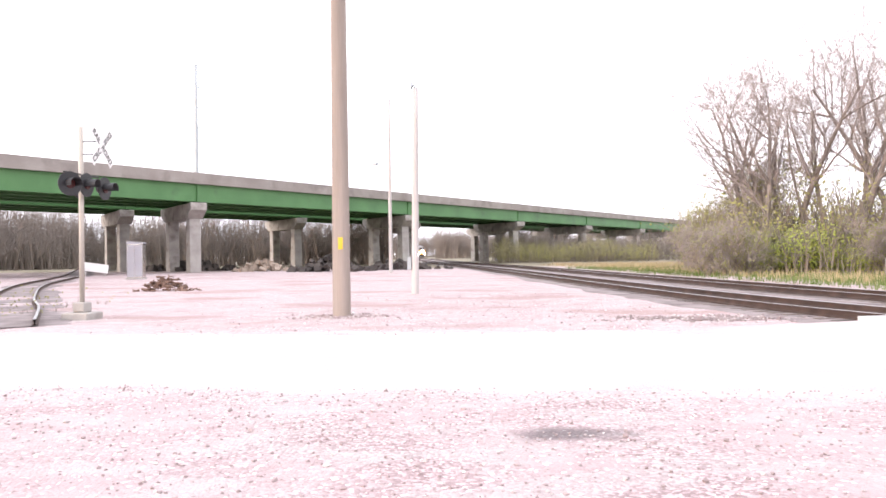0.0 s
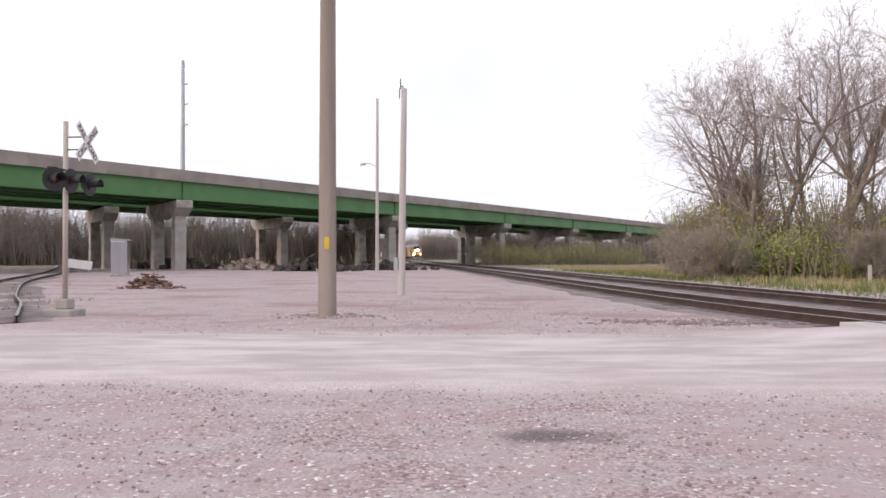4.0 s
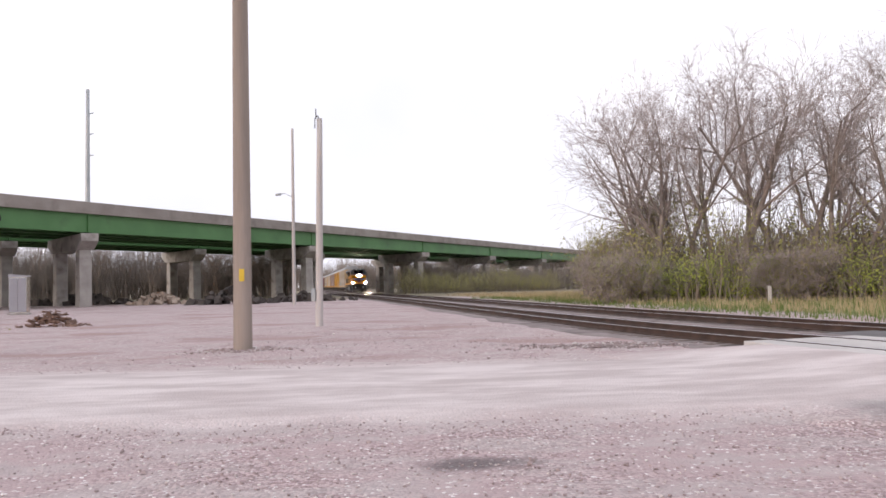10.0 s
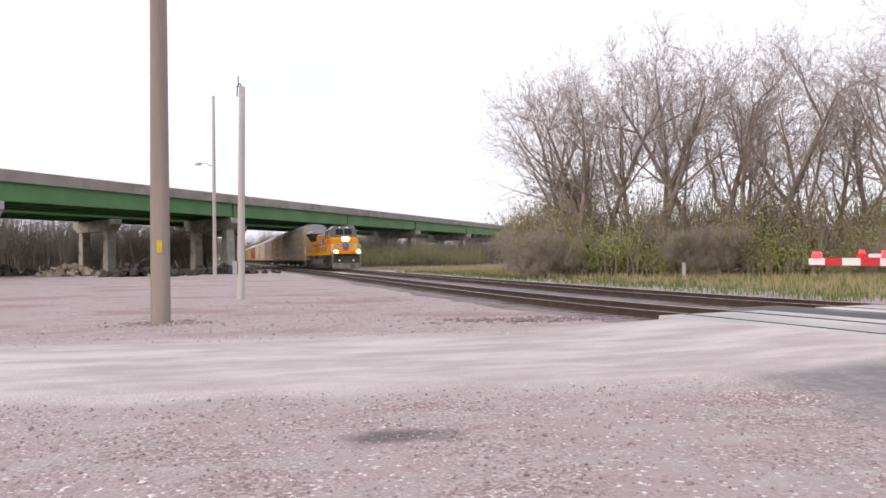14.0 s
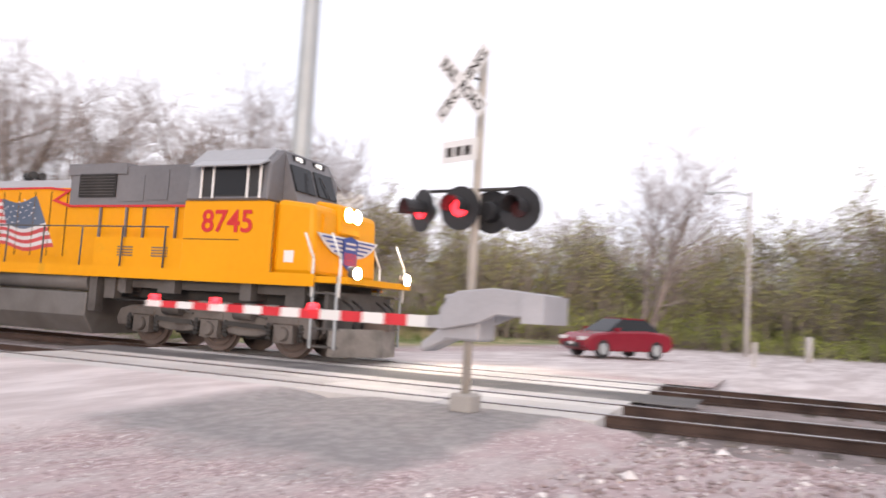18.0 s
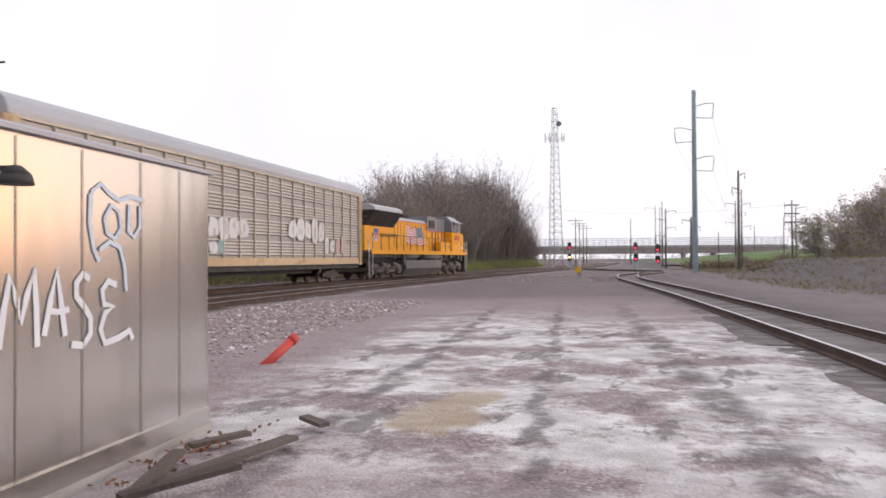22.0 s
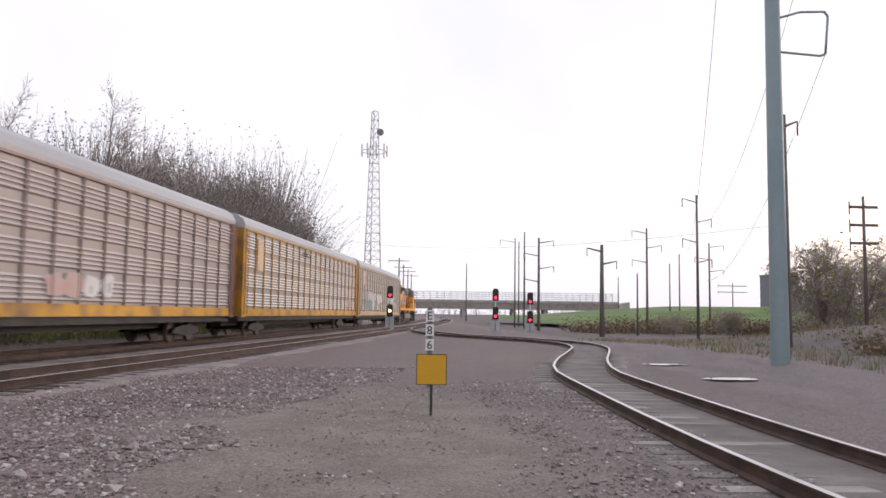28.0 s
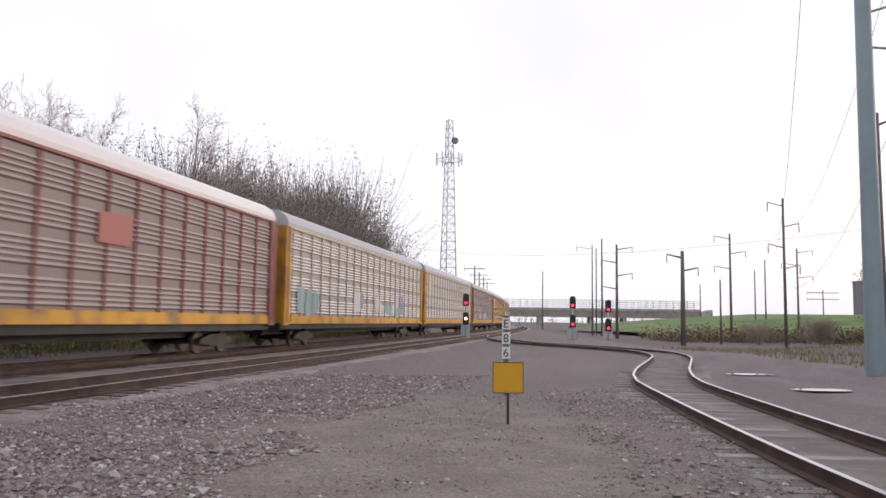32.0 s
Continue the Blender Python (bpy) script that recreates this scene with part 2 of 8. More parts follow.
def pipe_run(bm, points, r, sides=6, index=0):
    for a, b in zip(points, points[1:]):
        tube(bm, a, b, r, r, sides, index)


def mesh_of(name, bm, materials):
    me = bpy.data.meshes.new(name)
    bm.to_mesh(me)
    bm.free()
    for m in materials if isinstance(materials, (list, tuple)) else [materials]:
        me.materials.append(m)
    return me


def bevelled(bm, width, segments=1, angle=40):
    edges = [e for e in bm.edges if len(e.link_faces) == 2 and e.calc_face_angle(0) > radians(angle)]
    bmesh.ops.bevel(bm, geom=edges, offset=width, segments=segments, affect="EDGES", profile=0.5)
    return bm


def part(name, bm, material, parent, label="", at=None):
    ob = new(name, bm if isinstance(bm, bpy.types.Mesh) else mesh_of(name, bm, material))
    ob.parent = parent
    if at is not None:
        ob.matrix_basis = at
    if label:
        tagged(ob, label)
    return ob


def thing(name, label, category, at=None, group="", kind=""):
    ob = new(name)
    ob.empty_display_size = 0.3
    if at is not None:
        ob.matrix_basis = at
    return tagged(ob, label, category, group, kind)


def whole(name, bm, material, label, category, at=None, group="", kind=""):
    ob = new(name, bm if isinstance(bm, bpy.types.Mesh) else mesh_of(name, bm, material))
    if at is not None:
        ob.matrix_basis = at
    return tagged(ob, label, category, group, kind)


def along(points, step=1.0):
    """A smooth line through control points (x, y): Catmull-Rom, then even steps. Returns a list of (x, y)."""
    p = [Vector(q) for q in points]
    p = [2 * p[0] - p[1], *p, 2 * p[-1] - p[-2]]
    fine = []
    for i in range(1, len(p) - 2):
        for k in range(40):
            t = k / 40
            a, b, c, d = p[i - 1:i + 3]
            fine.append(0.5 * (2 * b + (c - a) * t + (2 * a - 5 * b + 4 * c - d) * t * t + (3 * b - a - 3 * c + d) * t ** 3))
    fine.append(p[-2])
    out, left = [fine[0]], step
    for a, b in zip(fine, fine[1:]):
        length = (b - a).length
        while length >= left:
            a = a + (b - a) * (left / length)
            out.append(a.copy())
            length = (b - a).length
            left = step
        left -= length
    return out


class Line:
    """A track's centre line with its length."""
    def __init__(self, points, step=1.0, ready=None):
        self.p, self.step = ready or along(points, step), step

    def at(self, s):
        k = min(max(s / self.step, 0), len(self.p) - 1.001)
        i = int(k)
        return self.p[i].lerp(self.p[i + 1], k - i)

    def way(self, s):
        return (self.at(s + 0.5) - self.at(s - 0.5)).normalized()

    def side(self, s, off):
        w = self.way(s)
        return self.at(s) + Vector((-w.y, w.x)) * off

    def shifted(self, off):
        """The same line moved to its left by off."""
        return Line((), self.step, [self.side(i * self.step, off) for i in range(len(self.p))])

    def near_y(self, y):
        return min(range(len(self.p)), key=lambda i: abs(self.p[i].y - y)) * self.step


# ---------------------------------------------------------------- ground
def ground_material():
    m = bpy.data.materials.new("gravel_ground")
    m.use_nodes = True
    n, l = m.node_tree.nodes, m.node_tree.links
    b = n["Principled BSDF"]
    geo = n.new("ShaderNodeNewGeometry")
    sep = n.new("ShaderNodeSeparateXYZ")
    l.new(geo.outputs["Position"], sep.inputs[0])

    def noise_at(scale, detail=5.0, rough=0.55, squash=None):
        x = n.new("ShaderNodeTexNoise")
        x.inputs["Scale"].default_value, x.inputs["Detail"].default_value, x.inputs["Roughness"].default_value = scale, detail, rough
        if squash:
            mp = n.new("ShaderNodeMapping")
            mp.inputs["Scale"].default_value = squash
            l.new(geo.outputs["Position"], mp.inputs["Vector"])
            l.new(mp.outputs["Vector"], x.inputs["Vector"])
        else:
            l.new(geo.outputs["Position"], x.inputs["Vector"])
        return x.outputs["Fac"]

    def calc(op, a, c=0.0, d=0.0):
        x = n.new("ShaderNodeMath")
        x.operation = op
        for i, v in enumerate((a, c, d)):
            if isinstance(v, (int, float)):
                x.inputs[i].default_value = v
            else:
                l.new(v, x.inputs[i])
        return x.outputs["Value"]

    def edge(v, a, c, low=0.0, high=1.0):
        x = n.new("ShaderNodeMapRange")
        x.interpolation_type = "SMOOTHSTEP"
        for key, value in (("From Min", a), ("From Max", c), ("To Min", low), ("To Max", high)):
            x.inputs[key].default_value = value
        l.new(v, x.inputs["Value"])
        return x.outputs["Result"]

    def mix(fac, a, c):
        x = n.new("ShaderNodeMixRGB")
        for key, v in (("Fac", fac), ("Color1", a), ("Color2", c)):
            if isinstance(v, tuple):
                x.inputs[key].default_value = (*v, 1)
            elif isinstance(v, (int, float)):
                x.inputs[key].default_value = v
            else:
                l.new(v, x.inputs[key])
        return x.outputs["Color"]

    px, py = sep.outputs["X"], sep.outputs["Y"]
    wob = calc("MULTIPLY_ADD", noise_at(0.25), 5.0, -2.5)
    wob_small = calc("MULTIPLY_ADD", noise_at(1.1), 1.6, -0.8)
    # gravel: pink and grey stones
    stones = n.new("ShaderNodeTexVoronoi")
    stones.inputs["Scale"].default_value = 34.0
    l.new(geo.outputs["Position"], stones.inputs["Vector"])
    hue = n.new("ShaderNodeSeparateColor")
    l.new(stones.outputs["Color"], hue.inputs["Color"])
    pink = mix(edge(hue.outputs["Red"], 0.15, 0.95), (0.275, 0.20, 0.20), (0.58, 0.46, 0.457))
    pink = mix(edge(noise_at(0.5), 0.35, 0.68), pink, (0.465, 0.36, 0.36))
    pink = mix(edge(hue.outputs["Blue"], 0.955, 0.975), pink, (0.82, 0.79, 0.78))
    grey = mix(edge(hue.outputs["Green"], 0.2, 0.9), (0.05, 0.045, 0.045), (0.24, 0.222, 0.22))
    fines = mix(edge(noise_at(3.0, 8.0), 0.3, 0.7), (0.43, 0.39, 0.38), (0.55, 0.505, 0.49))
    tan = mix(edge(noise_at(2.2, 7.0), 0.3, 0.7), (0.125, 0.108, 0.09), (0.19, 0.168, 0.144))
    base = mix(edge(calc("ADD", noise_at(0.8, 6.0, 0.65, (1, 2.0, 1)), 0.0), 0.42, 0.62), pink, mix(0.55, pink, fines))
    # rusty patches and darker wheel marks in the yard north of the road
    rusty = calc("MULTIPLY", edge(noise_at(0.22, 6.0, 0.6, (0.7, 1.3, 1)), 0.50, 0.64), edge(py, 14.0, 17.0))
    base = mix(calc("MULTIPLY", rusty, 0.7), base, (0.34, 0.225, 0.205))
    # far from the tracks to the south the gravel turns grey and tan
    south = edge(calc("ADD", py, wob), -24.0, -34.0)
    base = mix(calc("MULTIPLY", south, 0.8), base, mix(edge(noise_at(0.16), 0.40, 0.6), grey, tan))
    # left of the sign the stone stays purple-brown; round it lies a patch of olive dirt
    lateral = calc("MULTIPLY_ADD", px, -0.986, calc("MULTIPLY", py, -0.165))
    depth = calc("MULTIPLY_ADD", px, 0.165, calc("MULTIPLY", py, -0.986))
    purple = mix(edge(hue.outputs["Blue"], 0.1, 0.9), (0.075, 0.055, 0.056), (0.33, 0.255, 0.255))
    base = mix(calc("MULTIPLY", south, edge(calc("ADD", lateral, wob_small), -0.5, -2.5)), base, purple)
    ex = calc("MULTIPLY", calc("ADD", lateral, 0.6), 0.34)
    ey = calc("MULTIPLY", calc("SUBTRACT", depth, 56.5), 0.13)
    dirt = calc("ADD", calc("SQRT", calc("ADD", calc("MULTIPLY", ex, ex), calc("MULTIPLY", ey, ey))), calc("MULTIPLY", wob_small, 0.4))
    base = mix(calc("MULTIPLY", edge(dirt, 1.15, 0.6), 0.85), base, mix(edge(noise_at(0.9, 8.0, 0.65), 0.35, 0.65), (0.20, 0.18, 0.14), (0.33, 0.305, 0.255)))
    west = edge(calc("ADD", calc("ADD", px, calc("MULTIPLY", py, 0.13)), wob_small), -4.4, -5.6)
    west = calc("MULTIPLY", west, edge(py, 0.0, -8.0))
    base = mix(west, base, mix(edge(noise_at(0.5), 0.35, 0.65), (0.105, 0.098, 0.097), (0.165, 0.155, 0.15)))
    lane = calc("ADD", lateral, calc("MULTIPLY", wob_small, 1.1))
    lane = calc("MULTIPLY", calc("MULTIPLY", edge(lane, 6.6, 8.6), edge(lane, 13.2, 11.0)), west)
    base = mix(calc("MULTIPLY", lane, edge(noise_at(0.8, 7.0, 0.6, (1.5, 0.4, 1)), 0.3, 0.62, 0.35, 0.95)), base, (0.27, 0.248, 0.24))
    # the road: worn, pale fines with two lighter wheel tracks
    ry = calc("ADD", calc("ADD", py, calc("MULTIPLY", px, 0.06)), calc("MULTIPLY", wob_small, 0.7))
    band = calc("MULTIPLY", edge(ry, 7.6, 9.6), edge(ry, 16.2, 13.8))
    dry = mix(edge(noise_at(0.7, 8.0, 0.66, (0.5, 1.5, 1)), 0.36, 0.66), (0.49, 0.425, 0.415), (0.69, 0.63, 0.615))
    base = mix(band, base, dry)
    # pale lime spilt south of the eye
    lime_zone = calc("MULTIPLY", edge(calc("ADD", py, wob_small), -3.0, -6.5), edge(calc("ADD", py, wob), -24.0, -15.0))
    lime_zone = calc("MULTIPLY", lime_zone, edge(calc("ADD", calc("ADD", px, calc("MULTIPLY", py, 0.16)), wob_small), 4.6, 3.0))
    lime_zone = calc("MULTIPLY", lime_zone, edge(calc("ADD", calc("MULTIPLY_ADD", py, 0.1, px), wob_small), -4.9, -3.5))
    lime = calc("MULTIPLY", lime_zone, edge(noise_at(0.62, 9.0, 0.72), 0.41, 0.53))
    base = mix(lime, base, mix(edge(noise_at(1.6, 8.0), 0.35, 0.65), (0.47, 0.455, 0.44), (0.76, 0.745, 0.73)))
    grit = calc("MULTIPLY", edge(noise_at(7.0, 8.0, 0.7), 0.5, 0.64), edge(noise_at(1.1, 5.0), 0.42, 0.6))
    base = mix(calc("MULTIPLY", calc("MULTIPLY", grit, lime_zone), 0.75), base, (0.20, 0.18, 0.175))
    # ruts that run with the spur
    for rut, wide_by in ((-0.3, 0.16), (1.55, 0.34), (-2.2, 0.22)):
        off = calc("ABSOLUTE", calc("SUBTRACT", calc("ADD", lateral, calc("MULTIPLY", wob_small, 0.45)), rut))
        mark = calc("MULTIPLY", edge(off, wide_by, wide_by * 0.3), calc("MULTIPLY", edge(noise_at(1.3, 6.0, 0.7), 0.38, 0.56), edge(py, -3.0, -5.0)))
        base = mix(calc("MULTIPLY", calc("MULTIPLY", mark, edge(py, -30.0, -20.0)), 0.8), base, (0.13, 0.118, 0.115))
    dark = calc("MULTIPLY", lime_zone, edge(noise_at(0.9, 8.0, 0.7, (1.4, 0.6, 1)), 0.55, 0.62))
    base = mix(calc("MULTIPLY", dark, 0.8), base, (0.16, 0.145, 0.14))
    # between the eye and the far south the stone is a darker purple-brown
    mid_south = calc("MULTIPLY", edge(py, 2.0, -5.0), calc("SUBTRACT", 1.0, lime))
    base = mix(calc("MULTIPLY", mid_south, 0.5), base, mix(edge(hue.outputs["Blue"], 0.1, 0.9), (0.07, 0.055, 0.055), (0.22, 0.17, 0.168)))
    # worn asphalt beside the crossing
    tar = calc("MULTIPLY", edge(calc("ADD", px, calc("MULTIPLY", wob_small, 0.9)), 4.9, 5.9), edge(px, 13.5, 12.0))
    tar = calc("MULTIPLY", tar, calc("MULTIPLY", edge(calc("MULTIPLY_ADD", wob_small, 0.5, py), 3.9, 4.25), edge(calc("MULTIPLY_ADD", wob_small, 0.5, py), 8.9, 8.0)))
    base = mix(calc("MULTIPLY", tar, edge(noise_at(0.9, 7.0), 0.25, 0.5, 0.7, 0.95)), base, mix(edge(noise_at(6.0, 6.0), 0.35, 0.65), (0.23, 0.218, 0.216), (0.31, 0.296, 0.29)))
    # a shallow brown pool bed south of the cabinet
    bx = calc("MULTIPLY", calc("SUBTRACT", px, 2.45), 1.5)
    by = calc("MULTIPLY", calc("ADD", py, 7.4), 0.5)
    pool = calc("ADD", calc("SQRT", calc("ADD", calc("MULTIPLY", bx, bx), calc("MULTIPLY", by, by))), calc("MULTIPLY", wob_small, 0.9))
    base = mix(calc("MULTIPLY", edge(pool, 0.75, 0.35), 0.8), base, (0.40, 0.31, 0.21))
    # an oily stain in front of the eye
    sx = calc("MULTIPLY", calc("SUBTRACT", px, 0.85), 1.5)
    sy = calc("MULTIPLY", calc("SUBTRACT", py, 6.5), 2.8)
    stain = calc("ADD", calc("SQRT", calc("ADD", calc("MULTIPLY", sx, sx), calc("MULTIPLY", sy, sy))), calc("MULTIPLY", wob_small, 0.8))
    base = mix(calc("MULTIPLY", edge(stain, 0.95, 0.25), 0.75), base, (0.085, 0.075, 0.078))
    # pale ground beyond the crossing
    pale = calc("MULTIPLY", edge(calc("ADD", px, wob_small), 19.0, 20.5), edge(calc("ADD", calc("ADD", py, calc("MULTIPLY", px, 0.12)), wob_small), 19.5, 18.0))
    pale = calc("MULTIPLY", pale, edge(calc("ADD", calc("ADD", py, calc("MULTIPLY", px, 0.22)), wob), -3.5, -1.0))
    base = mix(pale, base, dry)
    # grass far to the east, beyond the tracks
    east = edge(calc("ADD", calc("ADD", px, calc("MULTIPLY", py, 0.10)), wob_small), 20.5, 22.5)
    east = calc("MULTIPLY", east, edge(calc("ADD", py, wob_small), 17.0, 20.0))
    field = mix(edge(noise_at(0.35, 6.0), 0.4, 0.6), (0.15, 0.19, 0.055), (0.40, 0.33, 0.19))
    base = mix(east, base, field)
    far = calc("MULTIPLY", edge(calc("ADD", py, wob), 85.0, 100.0), 1.0)
    base = mix(far, base, mix(edge(noise_at(0.2, 6.0), 0.4, 0.6), (0.16, 0.145, 0.09), (0.30, 0.26, 0.19)))
    l.new(base, b.inputs["Base Color"])
    b.inputs["Roughness"].default_value = 0.95
    bp = n.new("ShaderNodeBump")
    bp.inputs["Strength"].default_value, bp.inputs["Distance"].default_value = 0.7, 0.022
    rough_h = calc("ADD", calc("MULTIPLY", stones.outputs["Distance"], -0.9), noise_at(5.0, 8.0))
    l.new(rough_h, bp.inputs["Height"])
    l.new(bp.outputs["Normal"], b.inputs["Normal"])
    return m


GROUND = ground_material()


def lumps(x, y):
    h = 0.035 * noise.noise((x * 0.35, y * 0.35, 1.0)) + 0.02 * noise.noise((x * 1.1, y * 1.1, 4.0))
    return h


def sheet(xs, ys, height):
    verts = [(x, y, height(x, y)) for y in ys for x in xs]
    w = len(xs)
    faces = [(j * w + i, j * w + i + 1, (j + 1) * w + i + 1, (j + 1) * w + i) for j in range(len(ys) - 1) for i in range(w - 1)]
    me = bpy.data.meshes.new("sheet")
    me.from_pydata(verts, [], faces)
    for f in me.polygons:
        f.use_smooth = True
    return me


def spread(near, far, step, grow=1.35):
    """Coordinates that are even near the eye and wider towards the horizon."""
    out = list(np.arange(-near, near + step / 2, step))
    d, s = near, step
    while d < far:
        s *= grow
        d += s
        out = [-d, *out, d]
    return out


@functools.lru_cache(None)
def bank(x, y):
    """The rise of the ground: a berm west of the spur in the south, the far road's embankment, and low banks."""
    h = 0.0
    lat = x + y * 0.155
    if y < -22:
        rise = min(max((-13.0 - lat) / 8, 0), 1)
        h += 1.5 * rise * rise * (3 - 2 * rise) * min(max((-22 - y) / 14, 0), 1) * min(max((96 + y) / 16, 0), 1)
        foot = min(max((-8.4 - lat) / 1.6, 0), 1)
        h = max(h, 0.33 * foot * foot * (3 - 2 * foot) * min(max((-58 - y) / 7, 0), 1) * min(max((96 + y) / 16, 0), 1))
    return h


def ground_height(x, y):
    return lumps(x, y) * (1 if abs(x) < 60 and abs(y) < 90 else 0) - 0.02 + bank(round(x, 3), round(y, 3))


xs = sorted(set(spread(26, 3500, 0.5)))
ys = sorted(set(spread(26, 3500, 0.5) + [float(v) for v in range(-130, -26, 3)]))
ground_mesh = sheet(xs, ys, ground_height)
ground_mesh.materials.append(GROUND)
tagged(new("ground", ground_mesh), "pinkish grey gravel yard with pale worn patches", "ground", kind="structure")

# the road: its own sheet, a little above the ground, rising to the crossing
def road_height(x, y):
    rise = min(max((x - 4.5) / 4.5, 0), 1)
    drop = min(max((x - 21.5) / 6, 0), 1)
    return 0.035 + lumps(x, y) * 0.4 + 0.15 * rise * rise * (3 - 2 * rise) * (1 - drop)


road_mesh = sheet([v * 0.5 for v in range(-90, 18)], [8.4 + 0.45 * k for k in range(15)], lambda x, y: road_height(x, y - 0.06 * x) - (0.16 if abs(y - 11.5) > 2.9 else 0.02 if abs(y - 11.5) > 2.5 else 0))
for v in road_mesh.vertices:
    v.co.y -= 0.06 * v.co.x
road_mesh.materials.append(GROUND)
tagged(new("road", road_mesh), "pale dusty gravel road across the yard", "road", kind="structure")


# ---------------------------------------------------------------- tracks
NEAR = Line([(-62, 700), (-28.3, 400), (-14.8, 260), (-4.4, 140), (3.3, 70), (7.6, 26), (9.6, 14), (11.3, 4), (13.0, -6), (14.6, -16), (15.9, -26), (17.1, -40), (17.7, -60), (18.0, -90), (18.6, -120), (19.6, -150), (22.4, -200), (26.6, -250), (33, -310), (40, -360)])
FAR = NEAR.shifted(4.7)
RAIL_TOP, TIE_TOP = 0.20, 0.02
SPUR = Line([(-3.9, 2), (-3.1, -9), (-1.9, -17), (0.3, -30), (2.35, -41), (4.1, -50), (5.0, -55.3), (5.75, -62), (6.05, -66), (5.75, -70.5), (5.05, -76), (4.6, -81), (5.2, -86.5), (8.0, -92), (11.8, -97.5), (14.6, -105), (16.6, -116), (17.4, -126)])
SPUR_WEST = Line([(-10.5, 17), (-13.2, 22), (-17, 28.5), (-25, 44), (-36, 70), (-60, 120)])

PROFILE = [(-0.07, -0.175), (0.07, -0.175), (0.07, -0.155), (0.012, -0.13), (0.012, -0.04), (0.036, -0.03), (0.036, -0.004), (0.028, 0.0), (-0.028, 0.0), (-0.036, -0.004), (-0.036, -0.03), (-0.012, -0.04), (-0.012, -0.13), (-0.07, -0.155)]


def rail_mesh(line, s0, s1, off, top, step=2.0):
    bm = bmesh.new()
    rings, s = [], s0
    while s <= s1:
        w = line.way(s)
        left = Vector((-w.y, w.x))
        c = line.at(s) + left * off
        rings.append([bm.verts.new((c.x + left.x * u, c.y + left.y * u, top + v)) for u, v in PROFILE])
        s += step
    k = len(PROFILE)
    for a, b in zip(rings, rings[1:]):
        for i in range(k):
            f = bm.faces.new((a[i], a[(i + 1) % k], b[(i + 1) % k], b[i]))
            f.material_index = 1 if i in (6, 7, 8) else 0
    bmesh.ops.recalc_face_normals(bm, faces=bm.faces)
    return mesh_of("rail", bm, [RAIL_STEEL, RAIL_HEAD])


def tie_mesh(seed, wood):
    r = random.Random(seed)
    bm = bmesh.new()
    box(bm, -1.28 + r.uniform(-0.03, 0.03), 1.28 + r.uniform(-0.04, 0.04), -0.115, 0.115, -0.16, 0)
    bevelled(bm, 0.012)
    return mesh_of("tie", bm, wood)


def bed(name, lines, s_of, half, top, toe, material, label):
    """A ballast bed with sloping shoulders under the given lines, which run side by side."""
    first, last = lines
    verts, faces = [], []
    s0, s1, step = s_of
    count = int((s1 - s0) / step) + 1
    for i in range(count):
        s = s0 + i * step
        row = [first.side(s, -half - toe), first.side(s, -half), first.side(s, -half * 0.5), last.side(s, half * 0.5), last.side(s, half), last.side(s, half + toe)]
        zs = [-0.12, top, top + 0.01, top + 0.01, top, -0.12]
        for p, z in zip(row, zs):
            verts.append((p.x, p.y, z + 0.03 * noise.noise((p.x * 0.8, p.y * 0.8, 2))))
    for i in range(count - 1):
        for k in range(5):
            a = i * 6 + k
            faces.append((a, a + 1, a + 7, a + 6))
    me = bpy.data.meshes.new(name)
    me.from_pydata(verts, [], faces)
    me.materials.append(material)
    return tagged(new(name, me), label, "ballast", kind="structure")


BALLAST = mat("ballast_stone", (0.15, 0.122, 0.118), (0.33, 0.28, 0.272), 5, 0.95, bump=0.9, fine=5, spots=((0.12, 0.11, 0.105), 1.4, 0.55, 0.8))
BALLAST_DARK = mat("oily_ballast", (0.10, 0.09, 0.085), (0.24, 0.21, 0.20), 5, 0.95, bump=0.9, fine=5)
CROSS_N, CROSS_S = NEAR.near_y(15.6), NEAR.near_y(4.3)


def railway(name, line, s0, s1, wood, nearest, spacing, label, skip=None, head=RAIL_TOP):
    track = thing(name, label, "railway track", kind="structure")
    for off in (-0.755, 0.755):
        part("rail", rail_mesh(line, s0, s1, off, head), None, track, "rusty steel rail with a worn bright head")
    shapes = [tie_mesh(k, wood) for k in range(4)]
    near, r = [], random.Random(name)
    rest = bmesh.new()
    s, spots = s0, []
    while s < s1:
        if not skip or not (skip[0] < s < skip[1]):
            spots.append(s)
        s += spacing
    mid = nearest
    order = sorted(spots, key=lambda q: abs(q - mid))
    chosen = set(order[:170])
    for q in spots:
        w = line.way(q)
        c = line.at(q)
        turn = math.atan2(-w.x, w.y) + r.uniform(-0.015, 0.015)
        place = Matrix.Translation((c.x, c.y, head - 0.178 + r.uniform(-0.006, 0.006))) @ Matrix.Rotation(turn, 4, "Z")
        if q in chosen:
            part("tie", shapes[r.randrange(4)], None, track, at=place)
        elif abs(q - mid) < 260:
            v = box(rest, -1.28, 1.28, -0.115, 0.115, -0.16, 0)
            bmesh.ops.transform(rest, matrix=place, verts=v)
    if len(rest.verts):
        tagged(part("far_ties", rest, wood, track), kind="stuff")
    else:
        rest.free()
    return track


